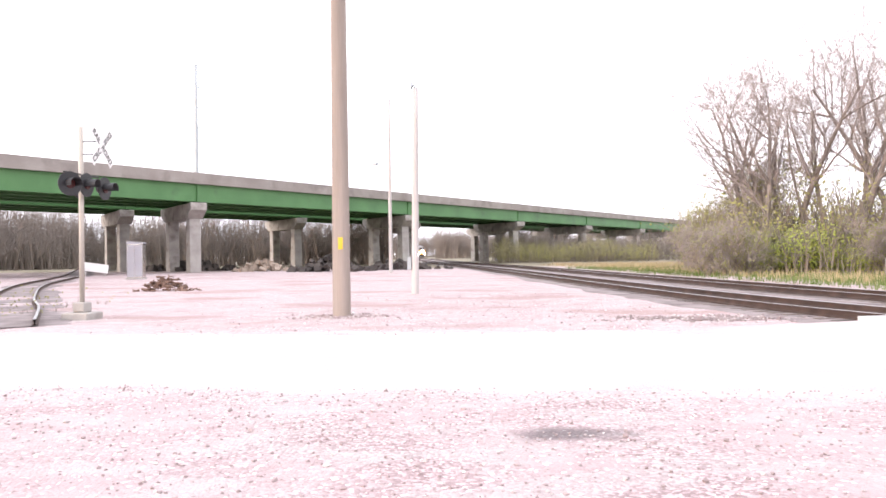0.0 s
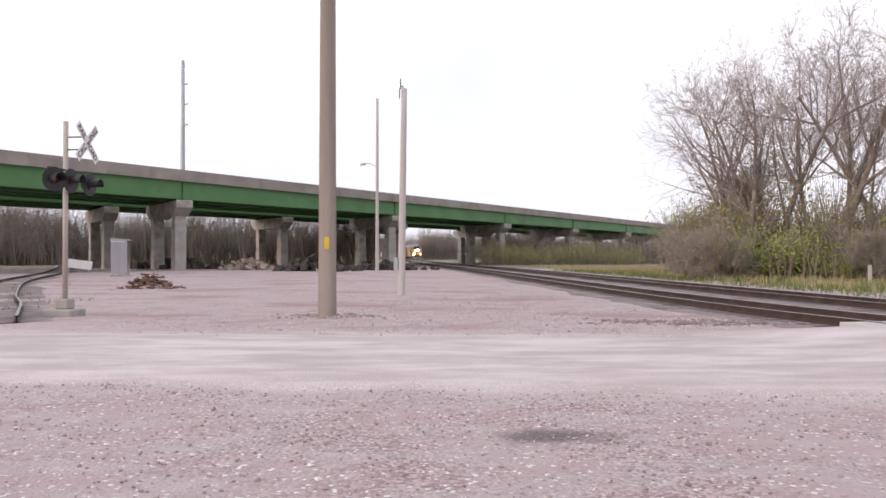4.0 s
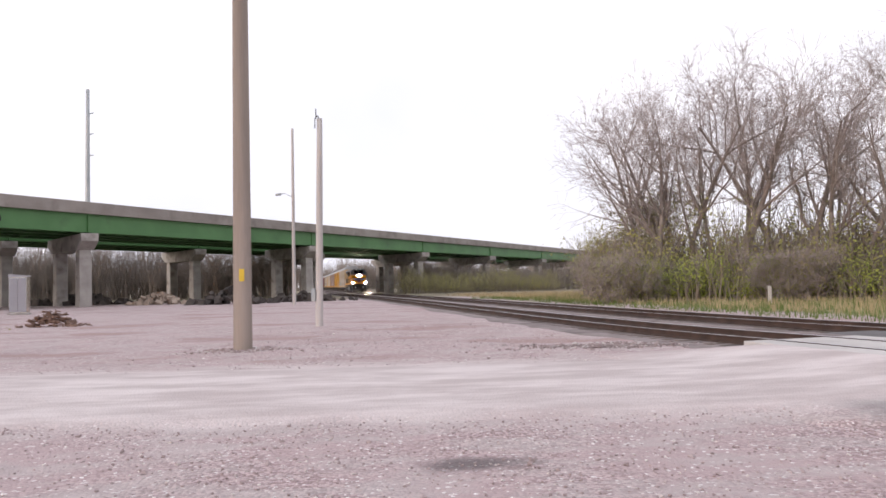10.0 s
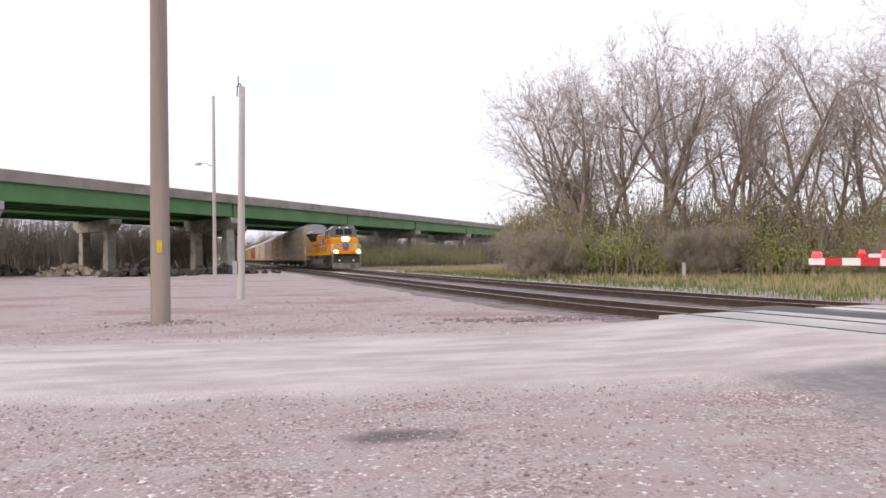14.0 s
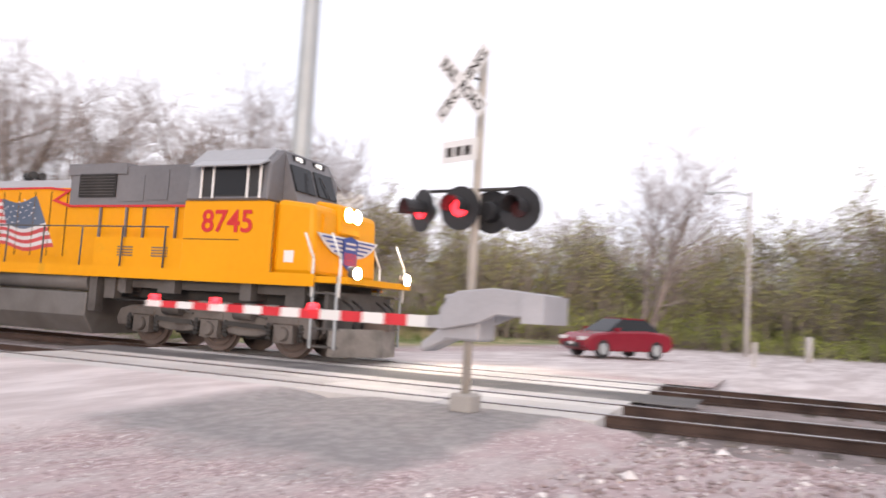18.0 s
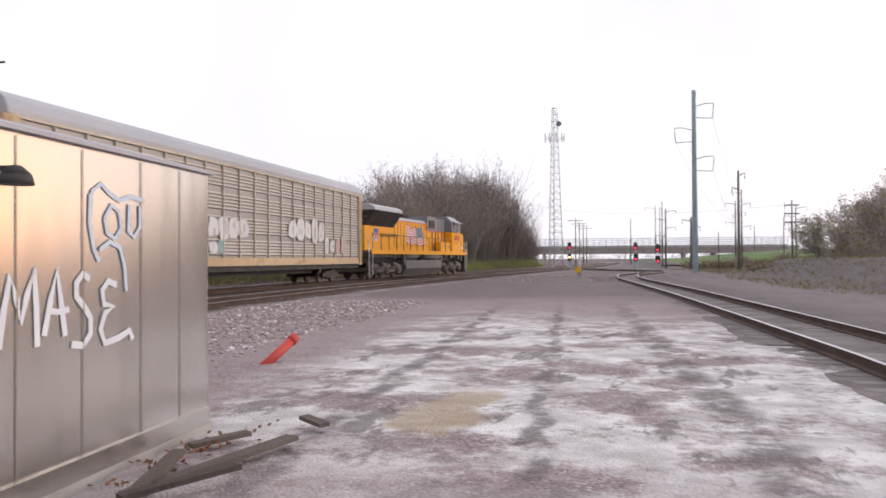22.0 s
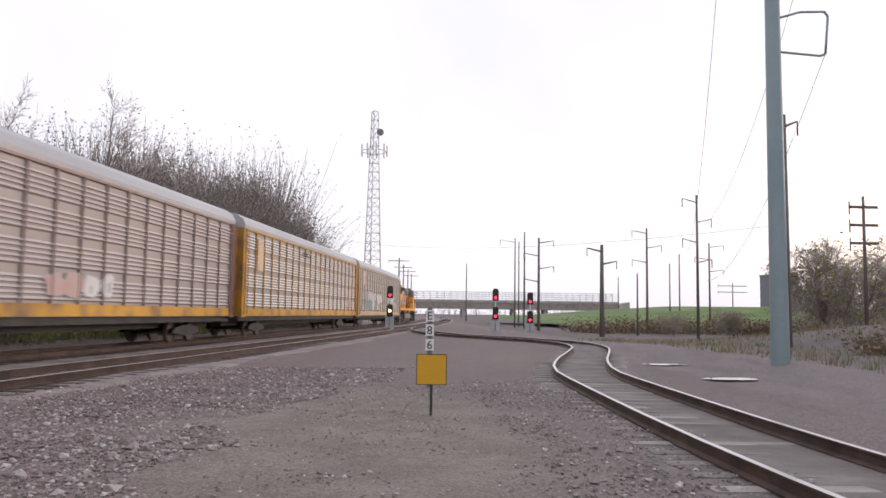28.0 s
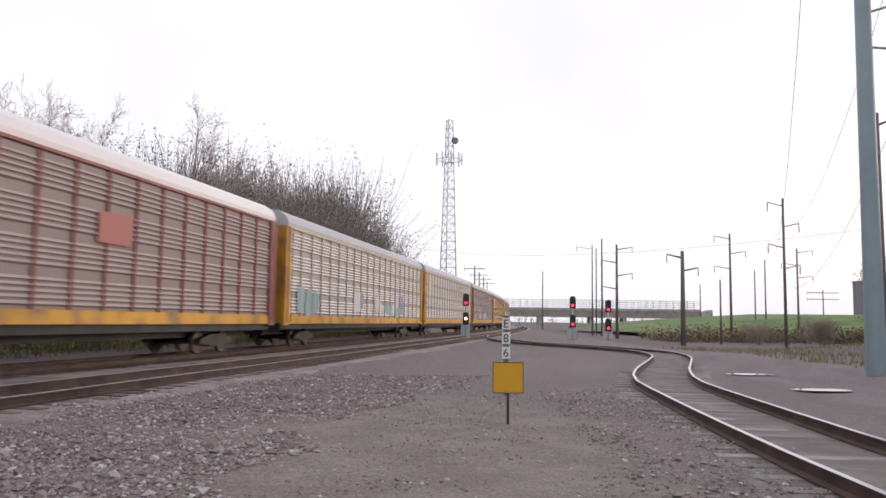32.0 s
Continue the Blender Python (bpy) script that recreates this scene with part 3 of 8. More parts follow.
bed("ballast_main", (NEAR, FAR), (0, len(NEAR.p) - 4, 3), 1.75, 0.0, 1.5, BALLAST, "pink and grey crushed stone under two tracks")
bed("ballast_spur", (SPUR, SPUR), (0, len(SPUR.p) - 2, 2), 1.35, -0.02, 0.8, BALLAST_DARK, "dark trodden stone under a weathered spur")
bed("ballast_west", (SPUR_WEST, SPUR_WEST), (0, len(SPUR_WEST.p) - 2, 2), 1.5, -0.02, 1.0, BALLAST, "grey stone under a side track")
railway("track_near", NEAR, 0, len(NEAR.p) - 3, TIE_WOOD, NEAR.near_y(-6), 0.56, "main track with dark wooden ties", (CROSS_N, CROSS_S))
railway("track_far", FAR, 0, len(NEAR.p) - 3, TIE_WOOD, NEAR.near_y(0), 0.56, "second main track with dark wooden ties", (CROSS_N, CROSS_S))
railway("track_spur", SPUR, 0, len(SPUR.p) - 2, TIE_GREY, 30, 0.6, "weathered spur with bleached grey ties", None, 0.167)
railway("track_west", SPUR_WEST, 0, len(SPUR_WEST.p) - 2, TIE_WOOD, 12, 0.6, "side track curving away beneath the overpass", None, 0.15)


# ---------------------------------------------------------------- road bridge
BRIDGE_AT, BRIDGE_WAY = Vector((-28.3, 81.0)), Vector((0.548, 0.837)).normalized()
BRIDGE_TURN = math.degrees(math.atan2(BRIDGE_WAY.y, BRIDGE_WAY.x))


def overpass(at, way, s0, s1, piers, label, width=11.0, clear=7.5):
    """Built along its own x axis: concrete deck and parapets on green plate girders and hammerhead piers."""
    turn = math.degrees(math.atan2(way.y, way.x))
    b = thing("overpass", label, "bridge", pose(at.x, at.y, 0, 0, 0, turn), "road bridges")
    bm = bmesh.new()
    box(bm, s0, s1, -0.5, width + 0.5, clear + 1.9, clear + 2.2)
    part("deck", bm, DECK, b)
    for y in (-0.5, width + 0.2):
        bm = bmesh.new()
        prism(bm, [(y, clear + 2.203), (y + 0.32, clear + 2.203), (y + 0.26, clear + 3.1), (y + 0.06, clear + 3.1)], s0, s1, "x")
        part("parapet", bm, DECK, b, "weathered grey-brown concrete parapet")
    for k, y in enumerate((0.0, width / 3, 2 * width / 3, width)):
        bm = bmesh.new()
        box(bm, s0, s1, y - 0.015, y + 0.015, clear + 0.03, clear + 1.87)
        box(bm, s0, s1, y - 0.24, y + 0.24, clear, clear + 0.035)
        box(bm, s0, s1, y - 0.2, y + 0.2, clear + 1.865, clear + 1.895)
        if k in (0, 3):
            for s in piers:
                box(bm, s - 0.02, s + 0.02, y - 0.17, y + 0.17, clear + 0.04, clear + 1.86)
        part("girder", bm, GREEN_STEEL, b, "green painted steel plate girder")
    for s in piers:
        bm = bmesh.new()
        prism(bm, [(-0.9, clear - 0.9), (0.6, clear - 1.75), (width - 0.6, clear - 1.75), (width + 0.9, clear - 0.9), (width + 0.9, clear - 0.12), (-0.9, clear - 0.12)], -0.85, 0.85, "x")
        p = part("pier_cap", bevelled(bm, 0.05), CONCRETE, b, "grey concrete cap beam", pose(s, 0, 0, 0, 0, -22.8) @ Matrix.Diagonal((1, 1.085, 1, 1)))
        for y in (1.2, width - 1.2):
            part("column", pier_column(y), CONCRETE, p)
        for y in (0.0, width / 3, 2 * width / 3, width):
            bm = bmesh.new()
            box(bm, -0.3, 0.3, y - 0.3, y + 0.3, clear - 0.125, clear)
            part("bearing", bm, DARK_STEEL, p)
    return b


def pier_column(y):
    bm = bmesh.new()
    prism(bm, [(y - 0.8, -0.3), (y + 0.8, -0.3), (y + 0.62, 5.78), (y - 0.62, 5.78)], -0.6, 0.6, "x")
    return bevelled(bm, 0.06)


overpass(BRIDGE_AT + Vector((BRIDGE_WAY.y, -BRIDGE_WAY.x)) * 0.0, BRIDGE_WAY, -170, 260, (-102, -68, -34, 0, 37, 70, 100, 132, 164, 198, 232), "long road bridge of green girders on concrete piers")
overpass(BRIDGE_AT + Vector((-BRIDGE_WAY.y, BRIDGE_WAY.x)) * 16.0, BRIDGE_WAY, -170, 260, (-98, -64, -30, 2, 31, 60, 92, 124, 156, 190, 224), "second parallel road bridge of green girders on concrete piers")

# ---------------------------------------------------------------- poles
def round_pole(name, label, x, y, height, r0, r1, material, sides=14, category="utility pole", lean=(0, 0), z=-0.3, segments=6):
    p = thing(name, label, category, pose(x, y, 0))
    bm = bmesh.new()
    pts = [Vector((lean[0] * k / segments, lean[1] * k / segments, z + (height - z) * k / segments)) for k in range(segments + 1)]
    rings = [[bm.verts.new(c + Vector((math.cos(j * math.tau / sides), math.sin(j * math.tau / sides), 0)) * (r0 + (r1 - r0) * k / segments)) for j in range(sides)] for k, c in enumerate(pts)]
    for a, b in zip(rings, rings[1:]):
        for j in range(sides):
            bm.faces.new((a[j], a[(j + 1) % sides], b[(j + 1) % sides], b[j])).smooth = True
    bm.faces.new(rings[-1])
    part("shaft", bm, material, p)
    return p


pole_a = round_pole("utility_pole", "thick weathered brown wooden utility pole", -3.1, 19.5, 14.0, 0.235, 0.17, WOOD_POLE, 18)
pole_b = round_pole("utility_pole", "slim pale wooden pole with a wire bracket", -1.9, 30.2, 8.1, 0.15, 0.11, PALE_POLE, 12, lean=(0.12, 0))
pole_c = round_pole("utility_pole", "tall thin wooden pole with a street lamp arm", -6.4, 68.0, 15.5, 0.17, 0.11, PALE_POLE, 10)
pole_t = round_pole("transmission_pole", "tall pale grey tapered steel transmission pole", 31.6, 30.0, 34.0, 0.62, 0.36, GALVANISED, 20, "transmission pole")
pole_n = round_pole("transmission_pole", "grey steel transmission pole behind the bridge", -45.0, 129.0, 34.5, 0.5, 0.28, GALVANISED, 12, "transmission pole")
pole_s = round_pole("transmission_pole", "tall blue-grey steel transmission pole", 0.75, -67.8, 15.6, 0.25, 0.17, BLUE_STEEL, 18, "transmission pole")

# ---------------------------------------------------------------- signal cabinet
CAB_AT, CAB_TURN, CAB_W, CAB_L = Vector((3.80, -3.17)), 9.0, 1.77, 2.7


def signal_cabinet():
    c = thing("signal_cabinet", "dented aluminium railway signal cabinet with graffiti", "signal cabinet", pose(CAB_AT.x, CAB_AT.y, 0.0, 0, 0, CAB_TURN))
    bm = bmesh.new()
    box(bm, 0, CAB_W, -CAB_L, 0, 0.06, 2.27)
    part("body", bevelled(bm, 0.015), ALUMINIUM, c)
    bm = bmesh.new()
    prism(bm, [(-0.05, 2.273), (CAB_W + 0.05, 2.273), (CAB_W + 0.05, 2.30), (CAB_W / 2, 2.55), (-0.05, 2.30)], -CAB_L - 0.06, 0.06, "y")
    part("roof", bm, ALUMINIUM_DULL, c, "grey ridged sheet metal roof")
    return c


signal_cabinet()


# ---------------------------------------------------------------- train
LOCO_LENGTH, CAR_LENGTH, BULK = 22.6, 28.2, 1.055


def text_mesh(words, size, depth=0.004, bold=0.0):
    curve = bpy.data.curves.new("lettering", "FONT")
    curve.body, curve.size, curve.extrude, curve.offset = words, size, depth, bold
    ob = bpy.data.objects.new("lettering", curve)
    me = bpy.data.meshes.new_from_object(ob)
    bpy.data.objects.remove(ob)
    return me


def lettering(name, words, size, material, parent, at, label, bold=0.0):
    me = text_mesh(words, size, 0.004, bold)
    me.materials.append(material)
    return part(name, me, None, parent, label, at)


# a plane that faces the right-hand side of a vehicle (its -y side) with x forward
def on_right(x, y, z):
    return pose(x, y, z, 90, 0, 0)


def wheel_mesh(r, width=0.13, tread=0.03):
    bm = bmesh.new()
    prof = [(0.0, 0.09), (0.06, 0.09), (0.11, 0.05), (r * 0.72, 0.03), (r * 0.8, 0.06), (r * 0.97, 0.06), (r, 0.05), (r, -0.05), (r + tread, -0.06), (r + tread, -0.075), (r * 0.8, -0.075), (0.11, -0.04), (0.0, -0.04)]
    rings = []
    for k in range(20):
        a = k * math.tau / 20
        rings.append([bm.verts.new((math.cos(a) * q, -y, math.sin(a) * q)) for q, y in prof[1:-1]])
    m = len(prof) - 2
    for k in range(20):
        a, b = rings[k], rings[(k + 1) % 20]
        for i in range(m - 1):
            bm.faces.new((a[i], b[i], b[i + 1], a[i + 1]))
    bm.faces.new([r_[0] for r_ in rings])
    bm.faces.new([r_[-1] for r_ in rings][::-1])
    bmesh.ops.recalc_face_normals(bm, faces=bm.faces)
    return bm


WHEEL_STEEL = mat("wheel_steel", (0.10, 0.075, 0.065), (0.20, 0.155, 0.135), 5, 0.6, 0.4)
FLAG_RED = mat("flag_red", (0.50, 0.05, 0.06), (0.62, 0.09, 0.09), 2, 0.45)
FLAG_WHITE = mat("flag_white", (0.58, 0.57, 0.58), (0.74, 0.73, 0.73), 2, 0.45)
FLAG_BLUE = mat("flag_blue", (0.07, 0.10, 0.16), (0.13, 0.17, 0.23), 2, 0.45)
EMBLEM_BLUE = plain("emblem_blue", (0.03, 0.07, 0.30), 0.4)
GRILLE_BLACK = mat("grille_black", (0.012, 0.011, 0.011), (0.035, 0.032, 0.03), 8, 0.7)
LETTER_BLACK = plain("letter_black", (0.03, 0.025, 0.02), 0.6)


def flag_part(parent):
    """Waving stripes painted on the hood; the canton lies to the front."""
    bm = bmesh.new()
    x0, x1, rows, cols = -2.7, 0.6, 13, 36
    def place(i, j):
        u = i / cols
        x = x0 + (x1 - x0) * u
        wave = 0.11 * math.sin(u * 13.0 + 0.4 + 0.9 * j / rows) * (1 - 0.35 * u)
        z = 3.62 - 0.02 * u + wave - (1.42 + 0.06 * u) * j / rows - 0.14 * math.sin(u * 3.1) * (1 - j / rows)
        lean = 0.85 * (j / rows) * u
        return bm.verts.new((x + lean, -0.006, z))
    grid = [[place(i, j) for j in range(rows + 1)] for i in range(cols + 1)]
    for i in range(cols):
        for j in range(rows):
            f = bm.faces.new((grid[i][j], grid[i][j + 1], grid[i + 1][j + 1], grid[i + 1][j]))
            f.material_index = 2 if (i >= cols * 0.58 and j < 7) else (0 if j % 2 == 0 else 1)
    flag = part("flag_emblem", bm, [FLAG_RED, FLAG_WHITE, FLAG_BLUE], parent, "faded red and white striped flag with a blue canton", pose(0, -0.83, 0))
    bm = bmesh.new()
    for a in range(6):
        for c in range(4):
            x, z = -0.72 + a * 0.22 + 0.1 * (c % 2) + 0.05 * c, 3.42 - c * 0.15 - 0.10 * math.sin(a * 1.2)
            v = [bm.verts.new((x + 0.03 * math.cos(k * math.tau / 5), -0.012, z + 0.03 * math.sin(k * math.tau / 5))) for k in range(5)]
            bm.faces.new(v)
    tagged(part("star_field", bm, FLAG_WHITE, flag), kind="stuff")


SEAM = plain("panel_seam", (0.16, 0.085, 0.015), 0.8)


TRUCK_GREY = mat("truck_frame_grey", (0.085, 0.074, 0.066), (0.185, 0.163, 0.147), 2.5, 0.8, bump=0.3, spots=((0.07, 0.055, 0.048), 1.6, 0.5, 0.75))


def loco_truck(parent, x, wheels):
    truck = part("truck", bevelled(truck_frame(), 0.025), TRUCK_GREY, parent, "grimy grey three-axle truck frame", pose(x, 0, 0))
    for ax in (-2.07, 0.0, 2.07):
        for side in (-1, 1):
            bm = bmesh.new()
            box(bm, ax - 0.25, ax + 0.25, side * 1.1 - 0.11, side * 1.1 + 0.11, 0.33, 0.735)
            tube(bm, (ax, side * 1.2, 0.53), (ax, side * 1.3, 0.53), 0.17, 0.13, 12)
            part("axle_box", bevelled(bm, 0.02, 1, 60), TRUCK_GREY, truck)
            for dx in (-0.43, 0.43):
                bm = bmesh.new()
                for k in range(4):
                    tube(bm, (ax + dx, side * 1.13, 0.40 + 0.085 * k), (ax + dx, side * 1.13, 0.44 + 0.085 * k), 0.085, 0.085, 10)
                tube(bm, (ax + dx, side * 1.13, 0.36), (ax + dx, side * 1.13, 0.76), 0.055, 0.055, 8)
                part("spring", bm, DARK_STEEL, truck)
    for ax in (-1.05, 1.05):
        for side in (-1, 1):
            bm = bmesh.new()
            tube(bm, (ax - 0.3, side * 1.2, 0.93), (ax + 0.22, side * 1.2, 0.93), 0.15, 0.15, 12)
            tube(bm, (ax + 0.22, side * 1.2, 0.93), (ax + 0.55, side * 1.2, 0.86), 0.03, 0.03, 6)
            part("brake_cylinder", bm, UNDER_GREY, truck)
            bm = bmesh.new()
            prism(bm, [(ax - 0.62, 0.62), (ax - 0.5, 0.74), (ax + 0.5, 0.70), (ax + 0.6, 0.56), (ax + 0.48, 0.60), (ax - 0.48, 0.63)], side * 1.18 - 0.025, side * 1.18 + 0.025, "y")
            part("brake_lever", bm, DARK_STEEL, truck)
    for side in (-1, 1):
        bm = bmesh.new()
        pipe_run(bm, [(-2.9, side * 1.22, 1.06), (-1.2, side * 1.22, 1.10), (1.2, side * 1.22, 1.06), (2.8, side * 1.22, 1.12)], 0.025)
        part("sand_pipe", bm, DARK_STEEL, truck)
    for ax in (-2.07, 0.0, 2.07):
        w = part("wheelset", loco_axle(), WHEEL_STEEL, parent, "worn steel wheels on an axle", pose(x + ax, 0, 0.53))
        wheels.append((w, x + ax))


def loco_axle():
    bm = wheel_mesh(0.53)
    bmesh.ops.translate(bm, vec=(0, -0.76, 0), verts=bm.verts)
    keep = list(bm.verts)
    other = wheel_mesh(0.53)
    bmesh.ops.rotate(other, cent=(0, 0, 0), matrix=Matrix.Rotation(math.pi, 3, "Z"), verts=other.verts)
    bmesh.ops.translate(other, vec=(0, 0.76, 0), verts=other.verts)
    me = bpy.data.meshes.new("tmp")
    other.to_mesh(me)
    other.free()
    bm.from_mesh(me)
    bpy.data.meshes.remove(me)
    tube(bm, (0, -0.8, 0), (0, 0.8, 0), 0.09, 0.09, 8)
    return bm


def truck_frame():
    bm = bmesh.new()
    for side in (-1, 1):
        y = side * 1.06
        upper = [(-2.95, 0.62), (-2.85, 0.86), (-2.5, 0.97), (-1.62, 0.98), (-1.3, 0.86), (-0.8, 0.86), (-0.5, 1.0)]
        lower = [(-0.34, 0.72), (-0.5, 0.46), (-0.8, 0.42), (-1.25, 0.42), (-1.56, 0.48), (-1.74, 0.72), (-2.4, 0.72), (-2.58, 0.46), (-2.88, 0.46)]
        outline = upper + [(-x, z) for x, z in reversed(upper)] + [(-x, z) for x, z in reversed(lower)] + lower
        prism(bm, outline, y - 0.085, y + 0.085, "y")
        for x in (-2.07, 0.0, 2.07):
            box(bm, x - 0.36, x + 0.36, y + side * 0.085 - 0.03, y + side * 0.085 + 0.03, 0.74, 0.90)
    box(bm, -0.5, 0.5, -0.95, 0.95, 0.72, 1.05)
    for x in (-2.9, 2.9):
        box(bm, x - 0.08, x + 0.08, -1.0, 1.0, 0.5, 0.72)
    return bm


def locomotive(wheels):
    t = thing("locomotive", "yellow and grey diesel locomotive with a flag on its side", "locomotive")
    bm = bmesh.new()
    box(bm, -10.7, 10.2, -1.52, 1.52, 1.48, 1.66)
    box(bm, -10.5, 10.1, -1.2, 1.2, 1.2, 1.475)
    part("frame", bm, [UNDER_GREY], t)
    for side in (-1, 1):
        bm = bmesh.new()
        box(bm, -10.7, 10.2, side * 1.54 - 0.018, side * 1.54 + 0.018, 1.42, 1.70)
        part("sill", bm, LOCO_YELLOW, t, "yellow frame sill")
    # engine hood: yellow below, grey above, with a red line between
    bm = bmesh.new()
    box(bm, -5.2, 6.4, -0.82, 0.82, 1.663, 3.35)
    box(bm, -5.2, 1.9, -0.82, 0.82, 3.35, 3.86)
    part("engine_hood", bevelled(bm, 0.02), LOCO_YELLOW, t)
    bm = bmesh.new()
    prism(bm, [(-0.80, 3.863), (0.80, 3.863), (0.66, 4.12), (-0.66, 4.12)], -5.2, 1.8, "x")
    part("hood_roof", bm, LOCO_ROOF, t, "grey sloping hood roof")
    bm = bmesh.new()
    box(bm, 1.82, 3.9, -0.9, 0.9, 4.20, 4.50)
    part("exhaust_housing", bevelled(bm, 0.06), LOCO_GREY, t)
    bm = bmesh.new()
    box(bm, 1.9, 6.4, -0.86, 0.86, 3.353, 4.42)
    part("equipment_hood", bevelled(bm, 0.04), LOCO_GREY, t, "dark grey upper hood")
    for side in (-1, 1):
        bm = bmesh.new()
        box(bm, -10.2, 1.2, side * 0.835 - 0.01, side * 0.835 + 0.01, 3.83, 3.885)
        prism(bm, [(1.1, 3.885), (1.98, 3.80), (1.45, 3.52), (2.0, 3.37), (6.4, 3.37), (6.4, 3.31), (1.9, 3.31), (1.25, 3.49), (1.75, 3.75), (1.1, 3.83)], side * 0.868 - 0.006, side * 0.868 + 0.006, "y")
        part("red_stripe", bm, LOCO_RED, t, "red dividing stripe")
        bm = bmesh.new()
        box(bm, 2.25, 3.55, side * 0.88 - 0.02, side * 0.88 + 0.02, 3.58, 4.22)
        grille = part("intake_grille", bm, GRILLE_BLACK, t, "black intake grille")
        for k in range(7):
            bm = bmesh.new()
            box(bm, 2.3, 3.5, side * 0.905 - 0.012, side * 0.905 + 0.012, 3.64 + k * 0.08, 3.652 + k * 0.08)
            part("slat", bm, UNDER_GREY, grille)
        for x0, x1, z0, z1 in ((3.72, 4.5, 3.46, 4.15), (4.62, 5.3, 3.5, 4.3), (5.45, 6.25, 3.42, 4.3)):
            bm = bmesh.new()
            box(bm, x0, x1, side * 0.87 - 0.008, side * 0.87 + 0.008, z0, z1)
            part("hood_hatch", bevelled(bm, 0.006), LOCO_GREY, t)
        # doors along the hood
        for k in range(11):
            x = -5.0 + k * 0.62
            bm = bmesh.new()
            box(bm, x, x + 0.56, side * 0.825 - 0.008, side * 0.825 + 0.008, 1.95, 3.75)
            part("hood_door", bevelled(bm, 0.006), LOCO_YELLOW, t)
        for k in range(12):
            bm = bmesh.new()
            x = -5.03 + k * 0.62
            box(bm, x - 0.012, x + 0.012, side * 0.83 - 0.008, side * 0.83 + 0.008, 1.95, 3.76)
            part("door_seam", bm, SEAM, t)
        for x0, x1, z0, z1 in ((6.5, 8.1, 2.42, 2.445), (9.02, 9.04, 1.7, 3.3), (6.45, 8.95, 3.355, 3.37)):
            bm = bmesh.new()
            box(bm, x0, x1, side * 1.505 - 0.006, side * 1.505 + 0.006, z0, z1)
            part("panel_seam", bm, SEAM, t)
        for k, x in enumerate((3.05, 3.95, 4.55, 5.6, 6.2)):
            bm = bmesh.new()
            box(bm, x, x + 0.05, side * 0.86 - 0.03, side * 0.86 + 0.03, 1.7, 3.3)
            part("door_post", bm, LOCO_GREY, t, "grey upright strip")
        bm = bmesh.new()
        box(bm, 3.55, 6.42, side * 1.2 - 0.2, side * 1.2 + 0.2, 1.665, 2.45)
        locker = part("equipment_locker", bevelled(bm, 0.03), LOCO_YELLOW, t, "yellow walkway locker with louvres")
        for x in (4.35, 5.45):
            for k in range(4):
                bm = bmesh.new()
                box(bm, x, x + 0.5, side * 1.405 - 0.008, side * 1.405 + 0.008, 1.98 + k * 0.07, 2.01 + k * 0.07)
                part("louvre", bm, TANK_GREY, locker)
    # radiator section
    bm = bmesh.new()
    box(bm, -10.2, -5.2, -0.84, 0.84, 1.663, 3.30)
    part("radiator_hood", bevelled(bm, 0.02), LOCO_YELLOW, t)
    bm = bmesh.new()
    prism(bm, [(-0.84, 3.303), (0.84, 3.303), (1.50, 4.28), (-1.50, 4.28)], -10.0, -5.25, "x")
    part("radiator_grille", bm, GRILLE_BLACK, t, "black sloping radiator grille")
    bm = bmesh.new()
    prism(bm, [(-1.54, 4.283), (1.54, 4.283), (1.46, 4.52), (1.1, 4.70), (-1.1, 4.70), (-1.46, 4.52)], -10.1, -5.2, "x")
    part("radiator_roof", bevelled(bm, 0.03), LOCO_ROOF, t, "grey flared radiator roof")
    # cab and nose
    bm = bmesh.new()
    prism(bm, [(6.43, 1.663), (9.0, 1.663), (9.0, 3.32), (8.7, 3.38), (6.43, 3.38)], -1.5, 1.5, "y")
    cab = part("cab", bevelled(bm, 0.04), LOCO_YELLOW, t)
    bm = bmesh.new()
    prism(bm, [(-1.5, 3.383), (1.5, 3.383), (1.42, 4.25), (0.95, 4.68), (-0.95, 4.68), (-1.42, 4.25)], 6.45, 8.78, "x")
    top = part("cab_top", bevelled(bm, 0.04), LOCO_GREY, t, "grey upper cab with dark windows")
    bm = bmesh.new()
    prism(bm, [(8.783, 3.383), (9.2, 3.383), (8.783, 4.60)], -0.9, 0.9, "y")
    part("cab_front", bm, LOCO_GREY, top)
    for side in (-1, 1):
        bm = bmesh.new()
        box(bm, 6.88, 8.62, side * 1.485 - 0.02, side * 1.485 + 0.02, 3.46, 4.16)
        frame_w = part("side_window", bm, plain("window_rubber", (0.03, 0.03, 0.03), 0.5), t, "sliding cab window in a pale frame")
        for x in (6.88, 7.22, 8.2, 8.55):
            bm = bmesh.new()
            box(bm, x, x + 0.065, side * 1.515 - 0.012, side * 1.515 + 0.012, 3.42, 4.2)
            part("window_frame", bm, WHITE_PAINT, frame_w)
        bm = bmesh.new()
        box(bm, 7.3, 8.18, side * 1.508 - 0.004, side * 1.508 + 0.004, 3.5, 4.14)
        part("pane", bm, GLASS_DARK, frame_w)
        bm = bmesh.new()
        prism(bm, [(side * 1.36, 4.32), (side * 1.75, 4.14), (side * 1.76, 4.17), (side * 1.36, 4.36)], 6.75, 8.7, "x")
        part("sunshade", bm, LOCO_ROOF, t)
        bm = bmesh.new()
        box(bm, 8.46, 8.53, side * 0.47 - 0.40, side * 0.47 + 0.40, 3.66, 4.34)
